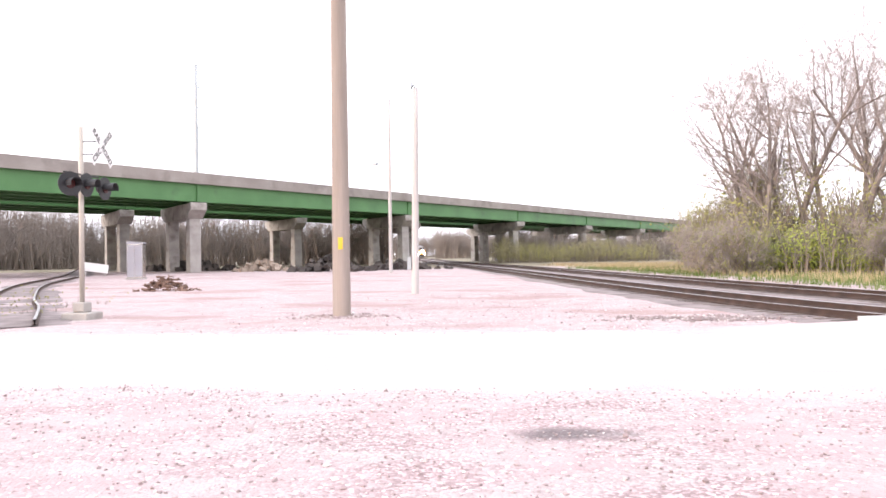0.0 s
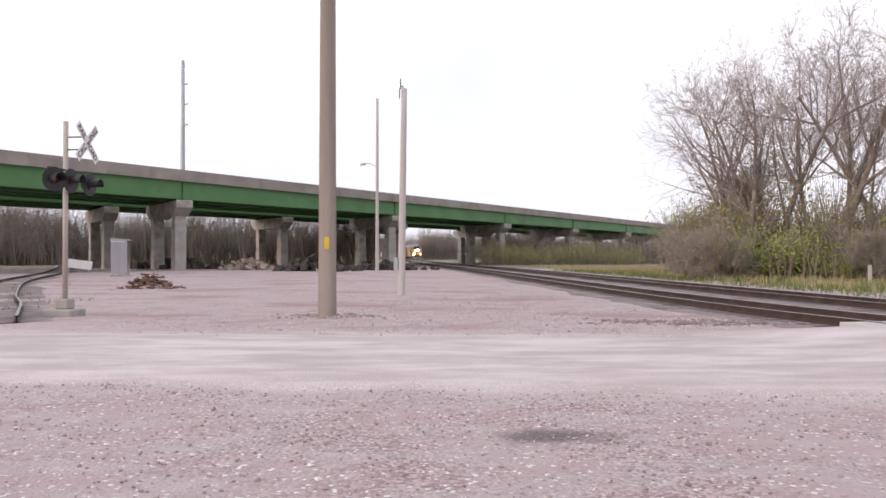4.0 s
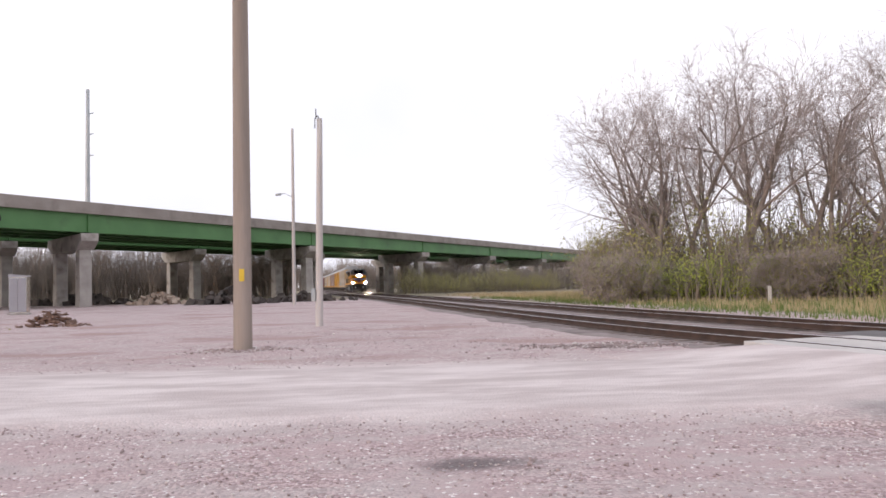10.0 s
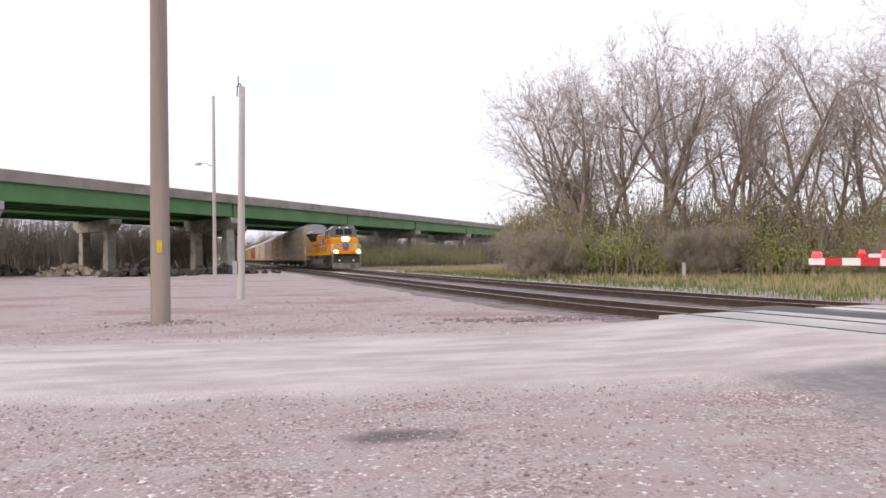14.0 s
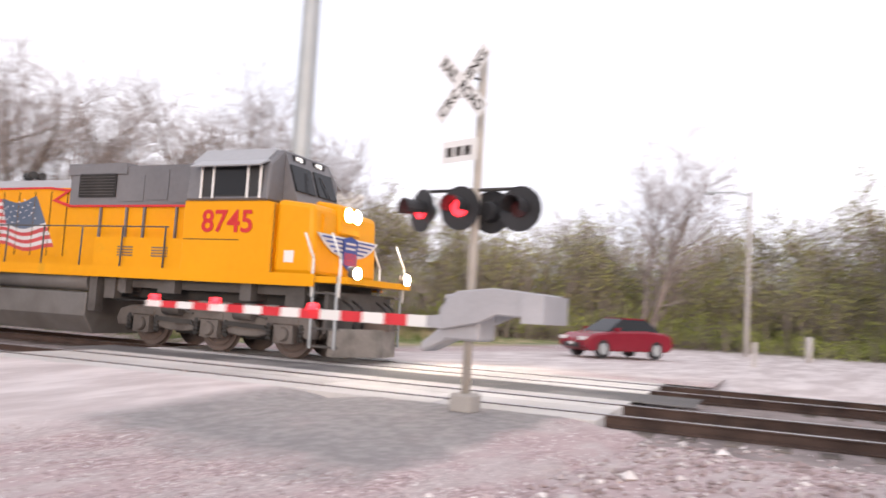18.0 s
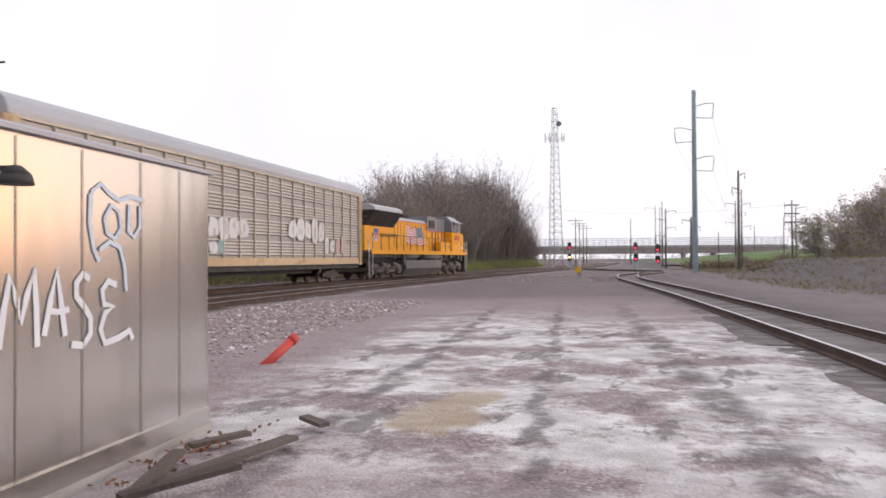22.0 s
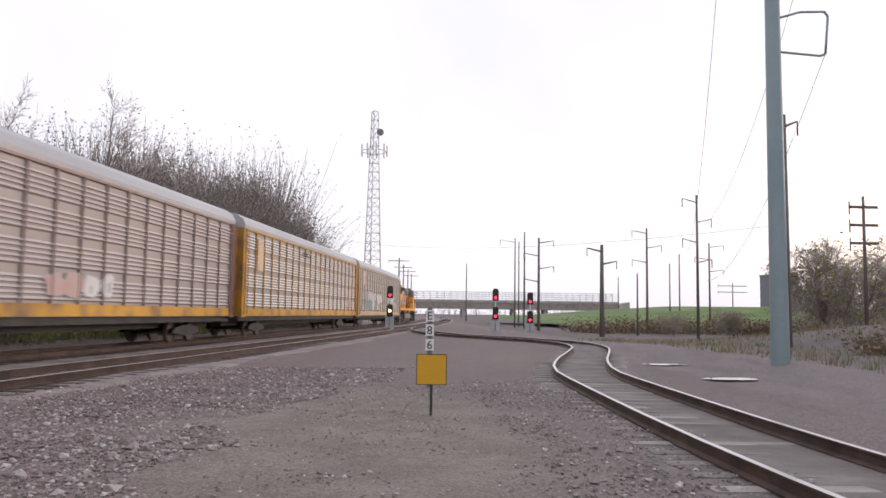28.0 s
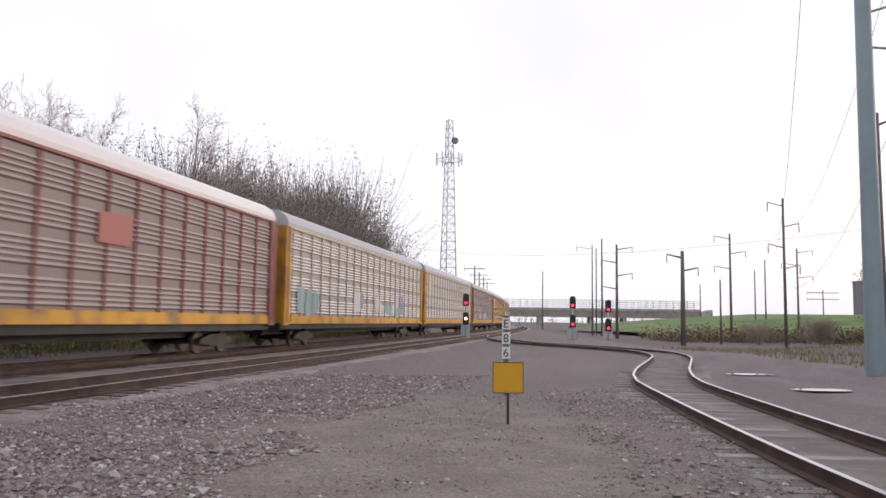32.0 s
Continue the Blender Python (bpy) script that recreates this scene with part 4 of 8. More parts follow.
        bmesh.ops.translate(bm, vec=(0.5, 0, 0), verts=bm.verts)
        bmesh.ops.rotate(bm, cent=(8.96, 0, 4.0), matrix=Matrix.Rotation(radians(-20), 3, "Y"), verts=bm.verts)
        part("windscreen", bm, GLASS_DARK, t, "dark windscreen pane")
        bm = bmesh.new()
        box(bm, 8.74, 8.84, side * 0.42 - 0.24, side * 0.42 + 0.24, 4.46, 4.60)
        board = part("number_board", bm, BLACK_PAINT, t, "small black number board with white figures")
        lettering("figures", "8745", 0.14, NUMBER_GLOW, board, pose(8.845, side * 0.42 - 0.17, 4.48, 90, 0, 90), "lit white figures", 0.004)
        bm = bmesh.new()
        pipe_run(bm, [(9.18, side * 0.47, 3.70), (9.06, side * 0.36, 4.02), (8.98, side * 0.30, 4.24)], 0.012)
        part("wiper", bm, BLACK_PAINT, t)
        bm = bmesh.new()
        prism(bm, [(side * 1.30, 4.36), (side * 1.42, 4.30), (side * 0.96, 4.72), (side * 0.90, 4.72)], 6.5, 8.6, "x")
        part("roof_rib", bm, LOCO_ROOF, top)
    bm = bmesh.new()
    prism(bm, [(9.003, 1.663), (10.08, 1.663), (10.0, 3.30), (9.003, 3.42)], -1.42, 1.42, "y")
    nose = part("nose", bevelled(bm, 0.12, 2), LOCO_YELLOW, t, "yellow sloping nose")
    bm = bmesh.new()
    prism(bm, [(9.3, 2.7), (10.12, 2.7), (10.06, 3.42), (9.4, 3.52)], -0.48, 0.48, "y")
    part("headlamp_housing", bevelled(bm, 0.05), LOCO_YELLOW, nose)
    for name, label, x, z, r, sides in (("headlamp", "bright warm headlamp", 10.15, 3.2, 0.16, (-0.19, 0.19)), ("ditch_lamp", "bright warm ditch lamp", 11.06, 1.76, 0.13, (-1.2, 1.2))):
        for y in sides:
            bm = bmesh.new()
            tube(bm, (x - 0.16, y, z), (x, y, z), r + 0.025, r + 0.02, 16)
            case = part("lamp_case", bm, LOCO_YELLOW if name == "headlamp" else UNDER_GREY, t)
            bm = bmesh.new()
            tube(bm, (x - 0.02, y, z), (x + 0.006, y, z), r, r, 16)
            part(name, bm, LAMP_WARM, case, label)
    # winged emblem in plain blue and white bars
    for side in (-1, 1):
        bm = bmesh.new()
        wing = [(side * 0.16, 2.66), (side * 1.36, 2.66), (side * 1.22, 2.54), (side * 1.02, 2.40), (side * 0.72, 2.26), (side * 0.16, 2.14)]
        prism(bm, wing, 10.075, 10.105, "x", 0)
        for k in range(4):
            z = 2.575 - k * 0.10
            reach = 1.18 - 0.17 * k
            box(bm, 10.106, 10.116, min(side * 0.22, side * reach), max(side * 0.22, side * reach), z, z + 0.042, 1)
        part("nose_wing", bm, [FLAG_WHITE, EMBLEM_BLUE], t, "white wing with blue bars")
    bm = bmesh.new()
    prism(bm, [(-0.30, 2.02), (0.0, 1.84), (0.30, 2.02), (0.33, 2.62), (0.0, 2.70), (-0.33, 2.62)], 10.12, 10.14, "x", 0)
    shield = part("nose_shield", bm, EMBLEM_BLUE, t, "blue shield with red stripes")
    for k in range(5):
        bm = bmesh.new()
        box(bm, 10.141, 10.147, -0.25 + k * 0.11, -0.19 + k * 0.11, 2.0, 2.30)
        part("stripe", bm, FLAG_RED, shield)
    for z in (2.38, 2.50):
        bm = bmesh.new()
        box(bm, 10.141, 10.147, -0.22, 0.22, z, z + 0.05)
        part("bar", bm, FLAG_WHITE, shield)
    bm = bmesh.new()
    box(bm, 10.02, 10.06, -1.1, -0.62, 1.72, 3.12)
    part("nose_door", bevelled(bm, 0.015), LOCO_YELLOW, nose)
    # front platform, pilot, steps and handrails
    bm = bmesh.new()
    box(bm, 10.1, 11.0, -1.5, 1.5, 1.52, 1.66)
    part("front_platform", bevelled(bm, 0.02), LOCO_YELLOW, t)
    bm = bmesh.new()
    outline = [(10.55, -1.42), (10.72, -1.42), (11.22, -0.45), (11.26, 0.0), (11.22, 0.45), (10.72, 1.42), (10.55, 1.42), (10.95, 0.4), (10.95, -0.4)]
    prism(bm, outline, 0.13, 0.74, "z")
    part("pilot", bevelled(bm, 0.02), PILOT_GREY, t, "dusty grey snow plough pilot")
    bm = bmesh.new()
    box(bm, 10.42, 10.52, -1.42, 1.42, 0.62, 1.52)
    part("end_plate", bm, UNDER_GREY, t)
    for y in (-0.95, -0.55, 0.55, 0.95):
        bm = bmesh.new()
        pipe_run(bm, [(10.6, y, 1.35), (10.85, y, 1.2), (10.92, y, 0.9), (10.85, y * 0.9, 0.72)], 0.03)
        part("air_hose", bm, BLACK_PAINT, t)
    for y in (-0.75, 0.75):
        bm = bmesh.new()
        tube(bm, (10.53, y, 1.02), (10.60, y, 1.02), 0.07, 0.06, 10)
        part("step_lamp", bm, NUMBER_GLOW, t, "small lit step lamp")
    bm = bmesh.new()
    box(bm, 10.7, 11.35, -0.16, 0.16, 0.72, 1.0)
    part("coupler", bevelled(bm, 0.05), WHEEL_STEEL, t)
    for x, flip in ((10.15, 1), (-11.0, 1)):
        for side in (-1, 1):
            for k in range(4):
                bm = bmesh.new()
                box(bm, x, x + 0.62, side * 1.3 - 0.18, side * 1.3 + 0.18, 0.32 + 0.38 * k, 0.36 + 0.38 * k)
                part("step", bm, UNDER_GREY, t)
            for xx in (x, x + 0.6):
                bm = bmesh.new()
                box(bm, xx - 0.02, xx + 0.03, side * 1.48 - 0.02, side * 1.48 + 0.02, 0.3, 1.85)
                part("step_side", bm, GALVANISED, t)
            bm = bmesh.new()
            for xx in (x - 0.02, x + 0.66):
                pipe_run(bm, [(xx, side * 1.5, 1.2), (xx, side * 1.5, 2.05), (xx - 0.25, side * 1.5, 2.62)], 0.028)
            part("grab_rail", bm, WHITE_PAINT, t, "white painted grab rail")
    for side in (-1, 1):
        bm = bmesh.new()
        pipe_run(bm, [(-10.6, side * 1.48, 2.72), (6.0, side * 1.48, 2.72)], 0.02)
        rail = part("handrail", bm, UNDER_GREY, t, "thin walkway handrail")
        for k in range(13):
            x = -10.4 + k * 1.36
            bm = bmesh.new()
            pipe_run(bm, [(x, side * 1.5, 1.55), (x, side * 1.48, 2.74)], 0.022)
            part("handrail_post", bm, UNDER_GREY, rail)
    # tanks below the frame
    bm = bmesh.new()
    prism(bm, [(-1.44, 1.2), (-1.47, 0.62), (-1.15, 0.18), (1.15, 0.18), (1.47, 0.62), (1.44, 1.2)], -4.4, 3.5, "x")
    part("fuel_tank", bevelled(bm, 0.03), TANK_GREY, t, "dusty grey fuel tank")
    for x0, x1 in ((-4.3, -1.75), (-0.4, 3.45)):
        for side in (-1, 1):
            bm = bmesh.new()
            tube(bm, (x0, side * 1.2, 1.47), (x1, side * 1.2, 1.47), 0.235, 0.235, 16)
            part("air_reservoir", bm, TANK_GREY, t, "grey air reservoir cylinder")
    bm = bmesh.new()
    for k, (x, w, h) in enumerate(((-4.5, 0.5, 0.6), (4.3, 0.3, 0.4), (5.6, 0.25, 0.35), (8.1, 0.35, 0.5), (-6.2, 0.4, 0.3))):
        box(bm, x, x + w, -1.25, 1.25, 1.2 - h * 0.3, 1.45)
    tagged(part("underframe_gear", bm, UNDER_GREY, t), kind="stuff")
    # motors and gear that fill the space between the wheels
    for x in (7.2, -7.2):
        for ax in (-1.05, 1.05, 0.0):
            bm = bmesh.new()
            box(bm, x + ax - 0.45, x + ax + 0.45, -0.62, 0.62, 0.34, 1.0)
            part("traction_motor", bevelled(bm, 0.08), DARK_STEEL, t)
        bm = bmesh.new()
        box(bm, x - 3.3, x + 2.9, -0.75, 0.75, 0.95, 1.42)
        part("underframe_block", bm, DARK_STEEL, t)
    for x, w, h, y in ((3.55, 0.25, 0.9, 1.3), (3.95, 0.35, 0.55, 1.2), (4.55, 0.2, 0.4, 1.3), (6.0, 0.3, 0.35, 1.32), (8.2, 0.3, 0.42, 1.32), (9.35, 0.5, 0.5, 1.2), (-4.75, 0.3, 0.8, 1.3)):
        for side in (-1, 1):
            bm = bmesh.new()
            box(bm, x, x + w, side * y - 0.12, side * y + 0.12, 1.44 - h, 1.5)
            part("underframe_box", bevelled(bm, 0.03), UNDER_GREY, t)
    # horn cluster, fans
    bm = bmesh.new()
    tube(bm, (-0.8, 0, 4.1), (-0.8, 0, 4.36), 0.05, 0.05, 8)
    for dx, dy in ((0.35, 0.12), (0.3, -0.12), (-0.3, 0.1)):
        tube(bm, (-0.8, dy, 4.38), (-0.8 + dx, dy, 4.40), 0.05, 0.13, 8)
    part("horn", bm, DARK_STEEL, t, "dark air horn cluster")
    flag_part(t)
    lettering("road_number", "8745", 0.74, LOCO_RED, t, on_right(7.0, -1.515, 2.62), "red road number on the cab", 0.012)
    lettering("slogan", "BUILDING AMERICA", 0.34, LETTER_BLACK, t, on_right(-7.6, -0.86, 2.62), "thin dark lettering along the hood")
    bm = bmesh.new()
    prism(bm, [(-8.75, 3.12), (-8.0, 3.12), (-8.0, 2.45), (-8.38, 2.25), (-8.75, 2.45)], -0.862, -0.85, "y", 1)
    box(bm, -8.75, -8.0, -0.868, -0.86, 2.85, 3.14, 0)
    for k in range(4):
        box(bm, -8.7 + k * 0.19, -8.62 + k * 0.19, -0.868, -0.863, 2.42, 2.85, 2)
    part("shield_emblem", bm, [EMBLEM_BLUE, FLAG_WHITE, FLAG_RED], t, "shield with a blue band and stripes")
    bm = bmesh.new()
    box(bm, 9.3, 9.55, -1.43, -1.418, 1.95, 2.22)
    part("placard", bm, WHITE_PAINT, t)
    # the body rides higher than the tanks and steps
    for ob in t.children:
        if ob.name.split(".")[0] not in ("fuel_tank", "air_reservoir", "traction_motor", "pilot", "end_plate", "air_hose", "step_lamp", "coupler", "step", "step_side"):
            ob.matrix_basis = Matrix.Translation((0, 0, 0.235)) @ Matrix.Diagonal((1, 1, 0.965, 1)) @ ob.matrix_basis
    for x in (7.2, -7.2):
        loco_truck(t, x, wheels)
    return t


# ------------------------------------------------ car carriers
def louvre_panel(width, tiers, light):
    """One bay of pressed sheet: bands of louvres with plain strips between; drawn along x, its face to -y."""
    bm = bmesh.new()
    z, pts = 0.0, [(0.0, 0.0)]
    tier = 3.62 / tiers
    for k in range(tiers):
        base = k * tier
        pts.append((0.0, base + 0.06))
        n = 5
        pitch = (tier - 0.22) / n
        for j in range(n):
            q = base + 0.10 + j * pitch
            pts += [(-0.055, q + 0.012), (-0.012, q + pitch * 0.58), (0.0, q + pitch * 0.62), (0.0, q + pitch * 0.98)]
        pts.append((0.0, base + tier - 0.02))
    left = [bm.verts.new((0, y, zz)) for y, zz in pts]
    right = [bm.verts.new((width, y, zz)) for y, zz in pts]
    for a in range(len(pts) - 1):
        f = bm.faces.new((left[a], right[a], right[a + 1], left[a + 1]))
        # skylight painted in: only the upward slat faces take the paler material
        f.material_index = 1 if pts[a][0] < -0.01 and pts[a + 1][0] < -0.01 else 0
    return bm


def blob(bm, x, z, w, h, y, seed, index=0, sides=14):
    r = random.Random(seed)
    v = []
    for k in range(sides):
        a = k * math.tau / sides
        q = r.uniform(0.72, 1.08)
        v.append(bm.verts.new((x + math.copysign(abs(math.cos(a)) ** 0.6, math.cos(a)) * w * q, y, z + math.copysign(abs(math.sin(a)) ** 0.6, math.sin(a)) * h * q)))
    f = bm.faces.new(v)
    f.material_index = index
    if f.normal.y > 0:
        f.normal_flip()


def scrawl(bm, x, z, w, h, y, seed):
    """Unreadable sprayed letters: a row of bent thick strokes with an outline behind them."""
    r = random.Random(seed)
    n = max(3, int(w * 2.6))
    for i in range(n):
        cx = x - w + 2 * w * (i + 0.5) / n
        bw, bh = w / n * r.uniform(0.75, 1.15), h * r.uniform(0.75, 1.15)
        blob(bm, cx, z, bw * 1.12, bh * 1.12, y, seed + 31 * i, 1, 9)
        blob(bm, cx, z, bw, bh, y - 0.004, seed + 31 * i, 0 if r.random() < 0.75 else 2, 9)
        for _ in range(2):
            px, pz = cx + r.uniform(-0.4, 0.4) * bw, z + r.uniform(-0.5, 0.5) * bh
            blob(bm, px, pz, bw * 0.14, bh * r.uniform(0.2, 0.5), y - 0.008, seed + 7 * i, 1, 7)


RACK_YELLOW = mat("rack_yellow", (0.46, 0.225, 0.02), (0.62, 0.325, 0.035), 1.5, 0.6, spots=((0.20, 0.12, 0.06), 1.1, 0.48, 0.72))
RACK_PALE = mat("rack_pale", (0.46, 0.39, 0.29), (0.58, 0.51, 0.41), 1.5, 0.65, spots=((0.30, 0.24, 0.17), 1.5, 0.55, 0.75))
RACK_TAN = mat("rack_tan", (0.44, 0.31, 0.17), (0.56, 0.42, 0.26), 1.5, 0.65, spots=((0.30, 0.20, 0.11), 1.5, 0.55, 0.75))
RACK_BROWN = mat("rack_brown", (0.16, 0.075, 0.06), (0.24, 0.115, 0.09), 1.5, 0.7, spots=((0.12, 0.06, 0.05), 1.2, 0.55, 0.75))
RACK_RED = mat("rack_red", (0.24, 0.09, 0.08), (0.34, 0.145, 0.125), 1.5, 0.7, spots=((0.17, 0.07, 0.06), 1.2, 0.55, 0.75))
# panel tones pair up as painted light: sky-lit slats, shaded rest of the sheet
PANEL_WHITE = mat("panel_white", (0.66, 0.64, 0.62), (0.82, 0.80, 0.78), 0.9, 0.45, 0.3, 0.05, stretch=(1, 1, 0.35), spots=((0.42, 0.38, 0.34), 0.8, 0.55, 0.8))
PANEL_GREY = mat("panel_grey", (0.29, 0.27, 0.26), (0.42, 0.40, 0.385), 0.9, 0.5, 0.3, 0.05, stretch=(1, 1, 0.35), spots=((0.27, 0.24, 0.22), 0.8, 0.55, 0.8))
PANEL_TAUPE = mat("panel_taupe", (0.31, 0.275, 0.26), (0.42, 0.375, 0.355), 0.9, 0.55, 0.2, 0.05, stretch=(1, 1, 0.35), spots=((0.18, 0.15, 0.14), 0.8, 0.55, 0.8))
PANEL_MAUVE = mat("panel_mauve", (0.46, 0.41, 0.395), (0.60, 0.545, 0.53), 0.9, 0.5, 0.3, 0.05, stretch=(1, 1, 0.35), spots=((0.30, 0.26, 0.24), 0.8, 0.55, 0.8))
PANEL_BROWN = mat("panel_brown", (0.21, 0.165, 0.155), (0.31, 0.25, 0.235), 0.9, 0.6, 0.1, 0.05, stretch=(1, 1, 0.35), spots=((0.13, 0.10, 0.09), 0.8, 0.55, 0.8))
PANEL_ROSE = mat("panel_rose", (0.34, 0.275, 0.262), (0.46, 0.385, 0.368), 0.9, 0.55, 0.2, 0.05, stretch=(1, 1, 0.35), spots=((0.22, 0.17, 0.16), 0.8, 0.55, 0.8))
RACK_DUSTY = mat("rack_dusty_brown", (0.27, 0.20, 0.175), (0.37, 0.285, 0.25), 1.5, 0.7, spots=((0.16, 0.09, 0.075), 1.2, 0.55, 0.75))
PANEL_DUSTY = mat("panel_dusty_tan", (0.46, 0.41, 0.36), (0.60, 0.54, 0.48), 0.9, 0.55, 0.2, 0.05, stretch=(1, 1, 0.35), spots=((0.26, 0.22, 0.19), 0.8, 0.55, 0.8))
ROOF_GREY = mat("rack_roof_grey", (0.34, 0.35, 0.37), (0.45, 0.46, 0.48), 0.8, 0.5, 0.3, 0.05, stretch=(0.5, 1, 1))
ROOF_WHITE = mat("rack_roof_white", (0.62, 0.60, 0.60), (0.74, 0.72, 0.72), 0.8, 0.5, 0.1, 0.05, stretch=(0.5, 1, 1))
TEAL = mat("teal_spray", (0.13, 0.28, 0.29), (0.24, 0.42, 0.42), 2, 0.6)
SPRAY_OUTLINE = mat("spray_outline", (0.34, 0.34, 0.35), (0.48, 0.47, 0.46), 2, 0.6)
WHITE_SPRAY = mat("white_spray", (0.54, 0.53, 0.52), (0.68, 0.67, 0.66), 2, 0.6)
PINK_SPRAY = mat("pink_spray", (0.48, 0.30, 0.27), (0.58, 0.40, 0.36), 2, 0.6)

PANEL_SHAPES = {}


def panel_mesh(width, tiers, light, shaded_tone):
    key = (round(width, 3), tiers, light.name, shaded_tone.name)
    if key not in PANEL_SHAPES:
        PANEL_SHAPES[key] = mesh_of("side_panel", louvre_panel(width, tiers, True), [shaded_tone, light])
    return PANEL_SHAPES[key]


def rack_truck(parent, x):
    bm = bmesh.new()
    for side in (-1, 1):
        prism(bm, [(-1.25, 0.36), (-1.1, 0.52), (-0.45, 0.66), (0.45, 0.66), (1.1, 0.52), (1.25, 0.36), (0.9, 0.34), (0.4, 0.26), (-0.4, 0.26), (-0.9, 0.34)], side * 1.0 - 0.07, side * 1.0 + 0.07, "y")
    box(bm, -0.22, 0.22, -1.0, 1.0, 0.42, 0.66)
    truck = part("truck", bm, DARK_STEEL, parent, "black two-axle truck", pose(x, 0, 0))
    for ax in (-0.88, 0.88):
        bm = loco_axle()
        bmesh.ops.scale(bm, vec=(0.72, 1, 0.72), verts=bm.verts)
        part("wheelset", bm, WHEEL_STEEL, truck, at=pose(ax, 0, 0.39))


def autorack(label, light, shaded_tone, post, sill, roof, tiers, tags, end_colour):
    t = thing("autorack_car", label, "railway wagon", group="car carrier wagons")
    bm = bmesh.new()
    box(bm, -13.55, 13.55, -1.38, 1.38, 0.78, 1.0)
    box(bm, -13.3, 13.3, -0.5, 0.5, 0.55, 0.78)
    part("underframe", bm, DARK_STEEL, t)
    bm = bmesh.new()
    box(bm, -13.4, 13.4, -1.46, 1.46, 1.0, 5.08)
    part("inner_shell", bm, shaded_tone, t)
    bm = bmesh.new()
    arc = [(-1.56, 5.083), (-1.58, 5.22), (-1.45, 5.50), (-1.1, 5.72), (-0.5, 5.84), (0.5, 5.84), (1.1, 5.72), (1.45, 5.50), (1.58, 5.22), (1.56, 5.083)]
    prism(bm, arc, -13.5, 13.5, "x")
    part("roof", bm, roof, t, "rounded grey sheet metal roof")
    bays = 20
    width = 26.2 / bays
    for side in (-1, 1):
        bm = bmesh.new()
        prism(bm, [(-13.1, 1.36), (-13.1, 1.02), (13.1, 1.02), (13.1, 1.36)], side * 1.54 - 0.03, side * 1.54 + 0.03, "y")
        part("side_sill", bm, sill, t, "stained yellow side sill")
        bm = bmesh.new()
        box(bm, -13.4, 13.4, side * 1.545 - 0.02, side * 1.545 + 0.02, 5.0, 5.078)
        part("top_rail", bm, post, t)
        me = panel_mesh(width - 0.02, tiers, light, shaded_tone)
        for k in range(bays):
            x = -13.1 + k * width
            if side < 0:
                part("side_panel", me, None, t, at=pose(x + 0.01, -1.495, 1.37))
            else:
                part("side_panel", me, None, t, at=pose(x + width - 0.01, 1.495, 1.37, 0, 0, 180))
        for k in range(bays + 1):
            x = -13.1 + k * width
            bm_post = POSTS.get(post.name)
            if bm_post is None:
                bm = bmesh.new()
                box(bm, -0.028, 0.028, -0.035, 0.035, 0, 3.7)
                bm_post = POSTS[post.name] = mesh_of("side_post", bm, post)
            part("side_post", bm_post, None, t, at=pose(x, side * 1.545, 1.34))
    for end in (-1, 1):
        for y in (-1.2, -0.75, -0.3, 0.3, 0.75, 1.2):
            bm = bmesh.new()
            box(bm, end * 13.5 - 0.1, end * 13.5 + 0.1, y - 0.2, y + 0.2, 1.05, 5.05)
            part("end_door", bm, end_colour, t)
        for side in (-1, 1):
            bm = bmesh.new()
            box(bm, end * 13.4 - 0.26, end * 13.4 + 0.26, side * 1.5 - 0.085, side * 1.5 + 0.085, 0.95, 5.06)
            for z in (1.9, 3.0, 4.1):
                box(bm, end * 13.4 - 0.27, end * 13.4 + 0.27, side * 1.5 - 0.092, side * 1.5 + 0.092, z, z + 0.07)
            part("corner_post", bm, end_colour, t)
        for side in (-1, 1):
            bm = bmesh.new()
            for y in (-0.2, 0.2):
                pipe_run(bm, [(end * 13.25 + y, side * 1.63, 1.1), (end * 13.25 + y, side * 1.63, 5.0)], 0.018)
            for k in range(11):
                pipe_run(bm, [(end * 13.25 - 0.2, side * 1.63, 1.25 + k * 0.35), (end * 13.25 + 0.2, side * 1.63, 1.25 + k * 0.35)], 0.014)
            part("ladder", bm, end_colour, t)
        bm = bmesh.new()
        box(bm, min(end * 13.4, end * 14.05), max(end * 13.4, end * 14.05), -0.14, 0.14, 0.7, 0.95)
        part("coupler", bm, WHEEL_STEEL, t)
        rack_truck(t, end * 9.9)
    for k, (what, x, z, w, h, colour) in enumerate(tags):
        bm = bmesh.new()
        if what == "plate":
            box(bm, x, x + w, -1.585, -1.575, z, z + h)
            part("plate", bm, colour, t, "painted sign panel")
        else:
            scrawl(bm, x, z, w, h, -1.556 - 0.002 * k, k + int(abs(x) * 10))
            tagged(part("graffiti", bm, [colour, SPRAY_OUTLINE, WHITE_SPRAY], t, "faded spray painted lettering"), kind="stuff")
    return t


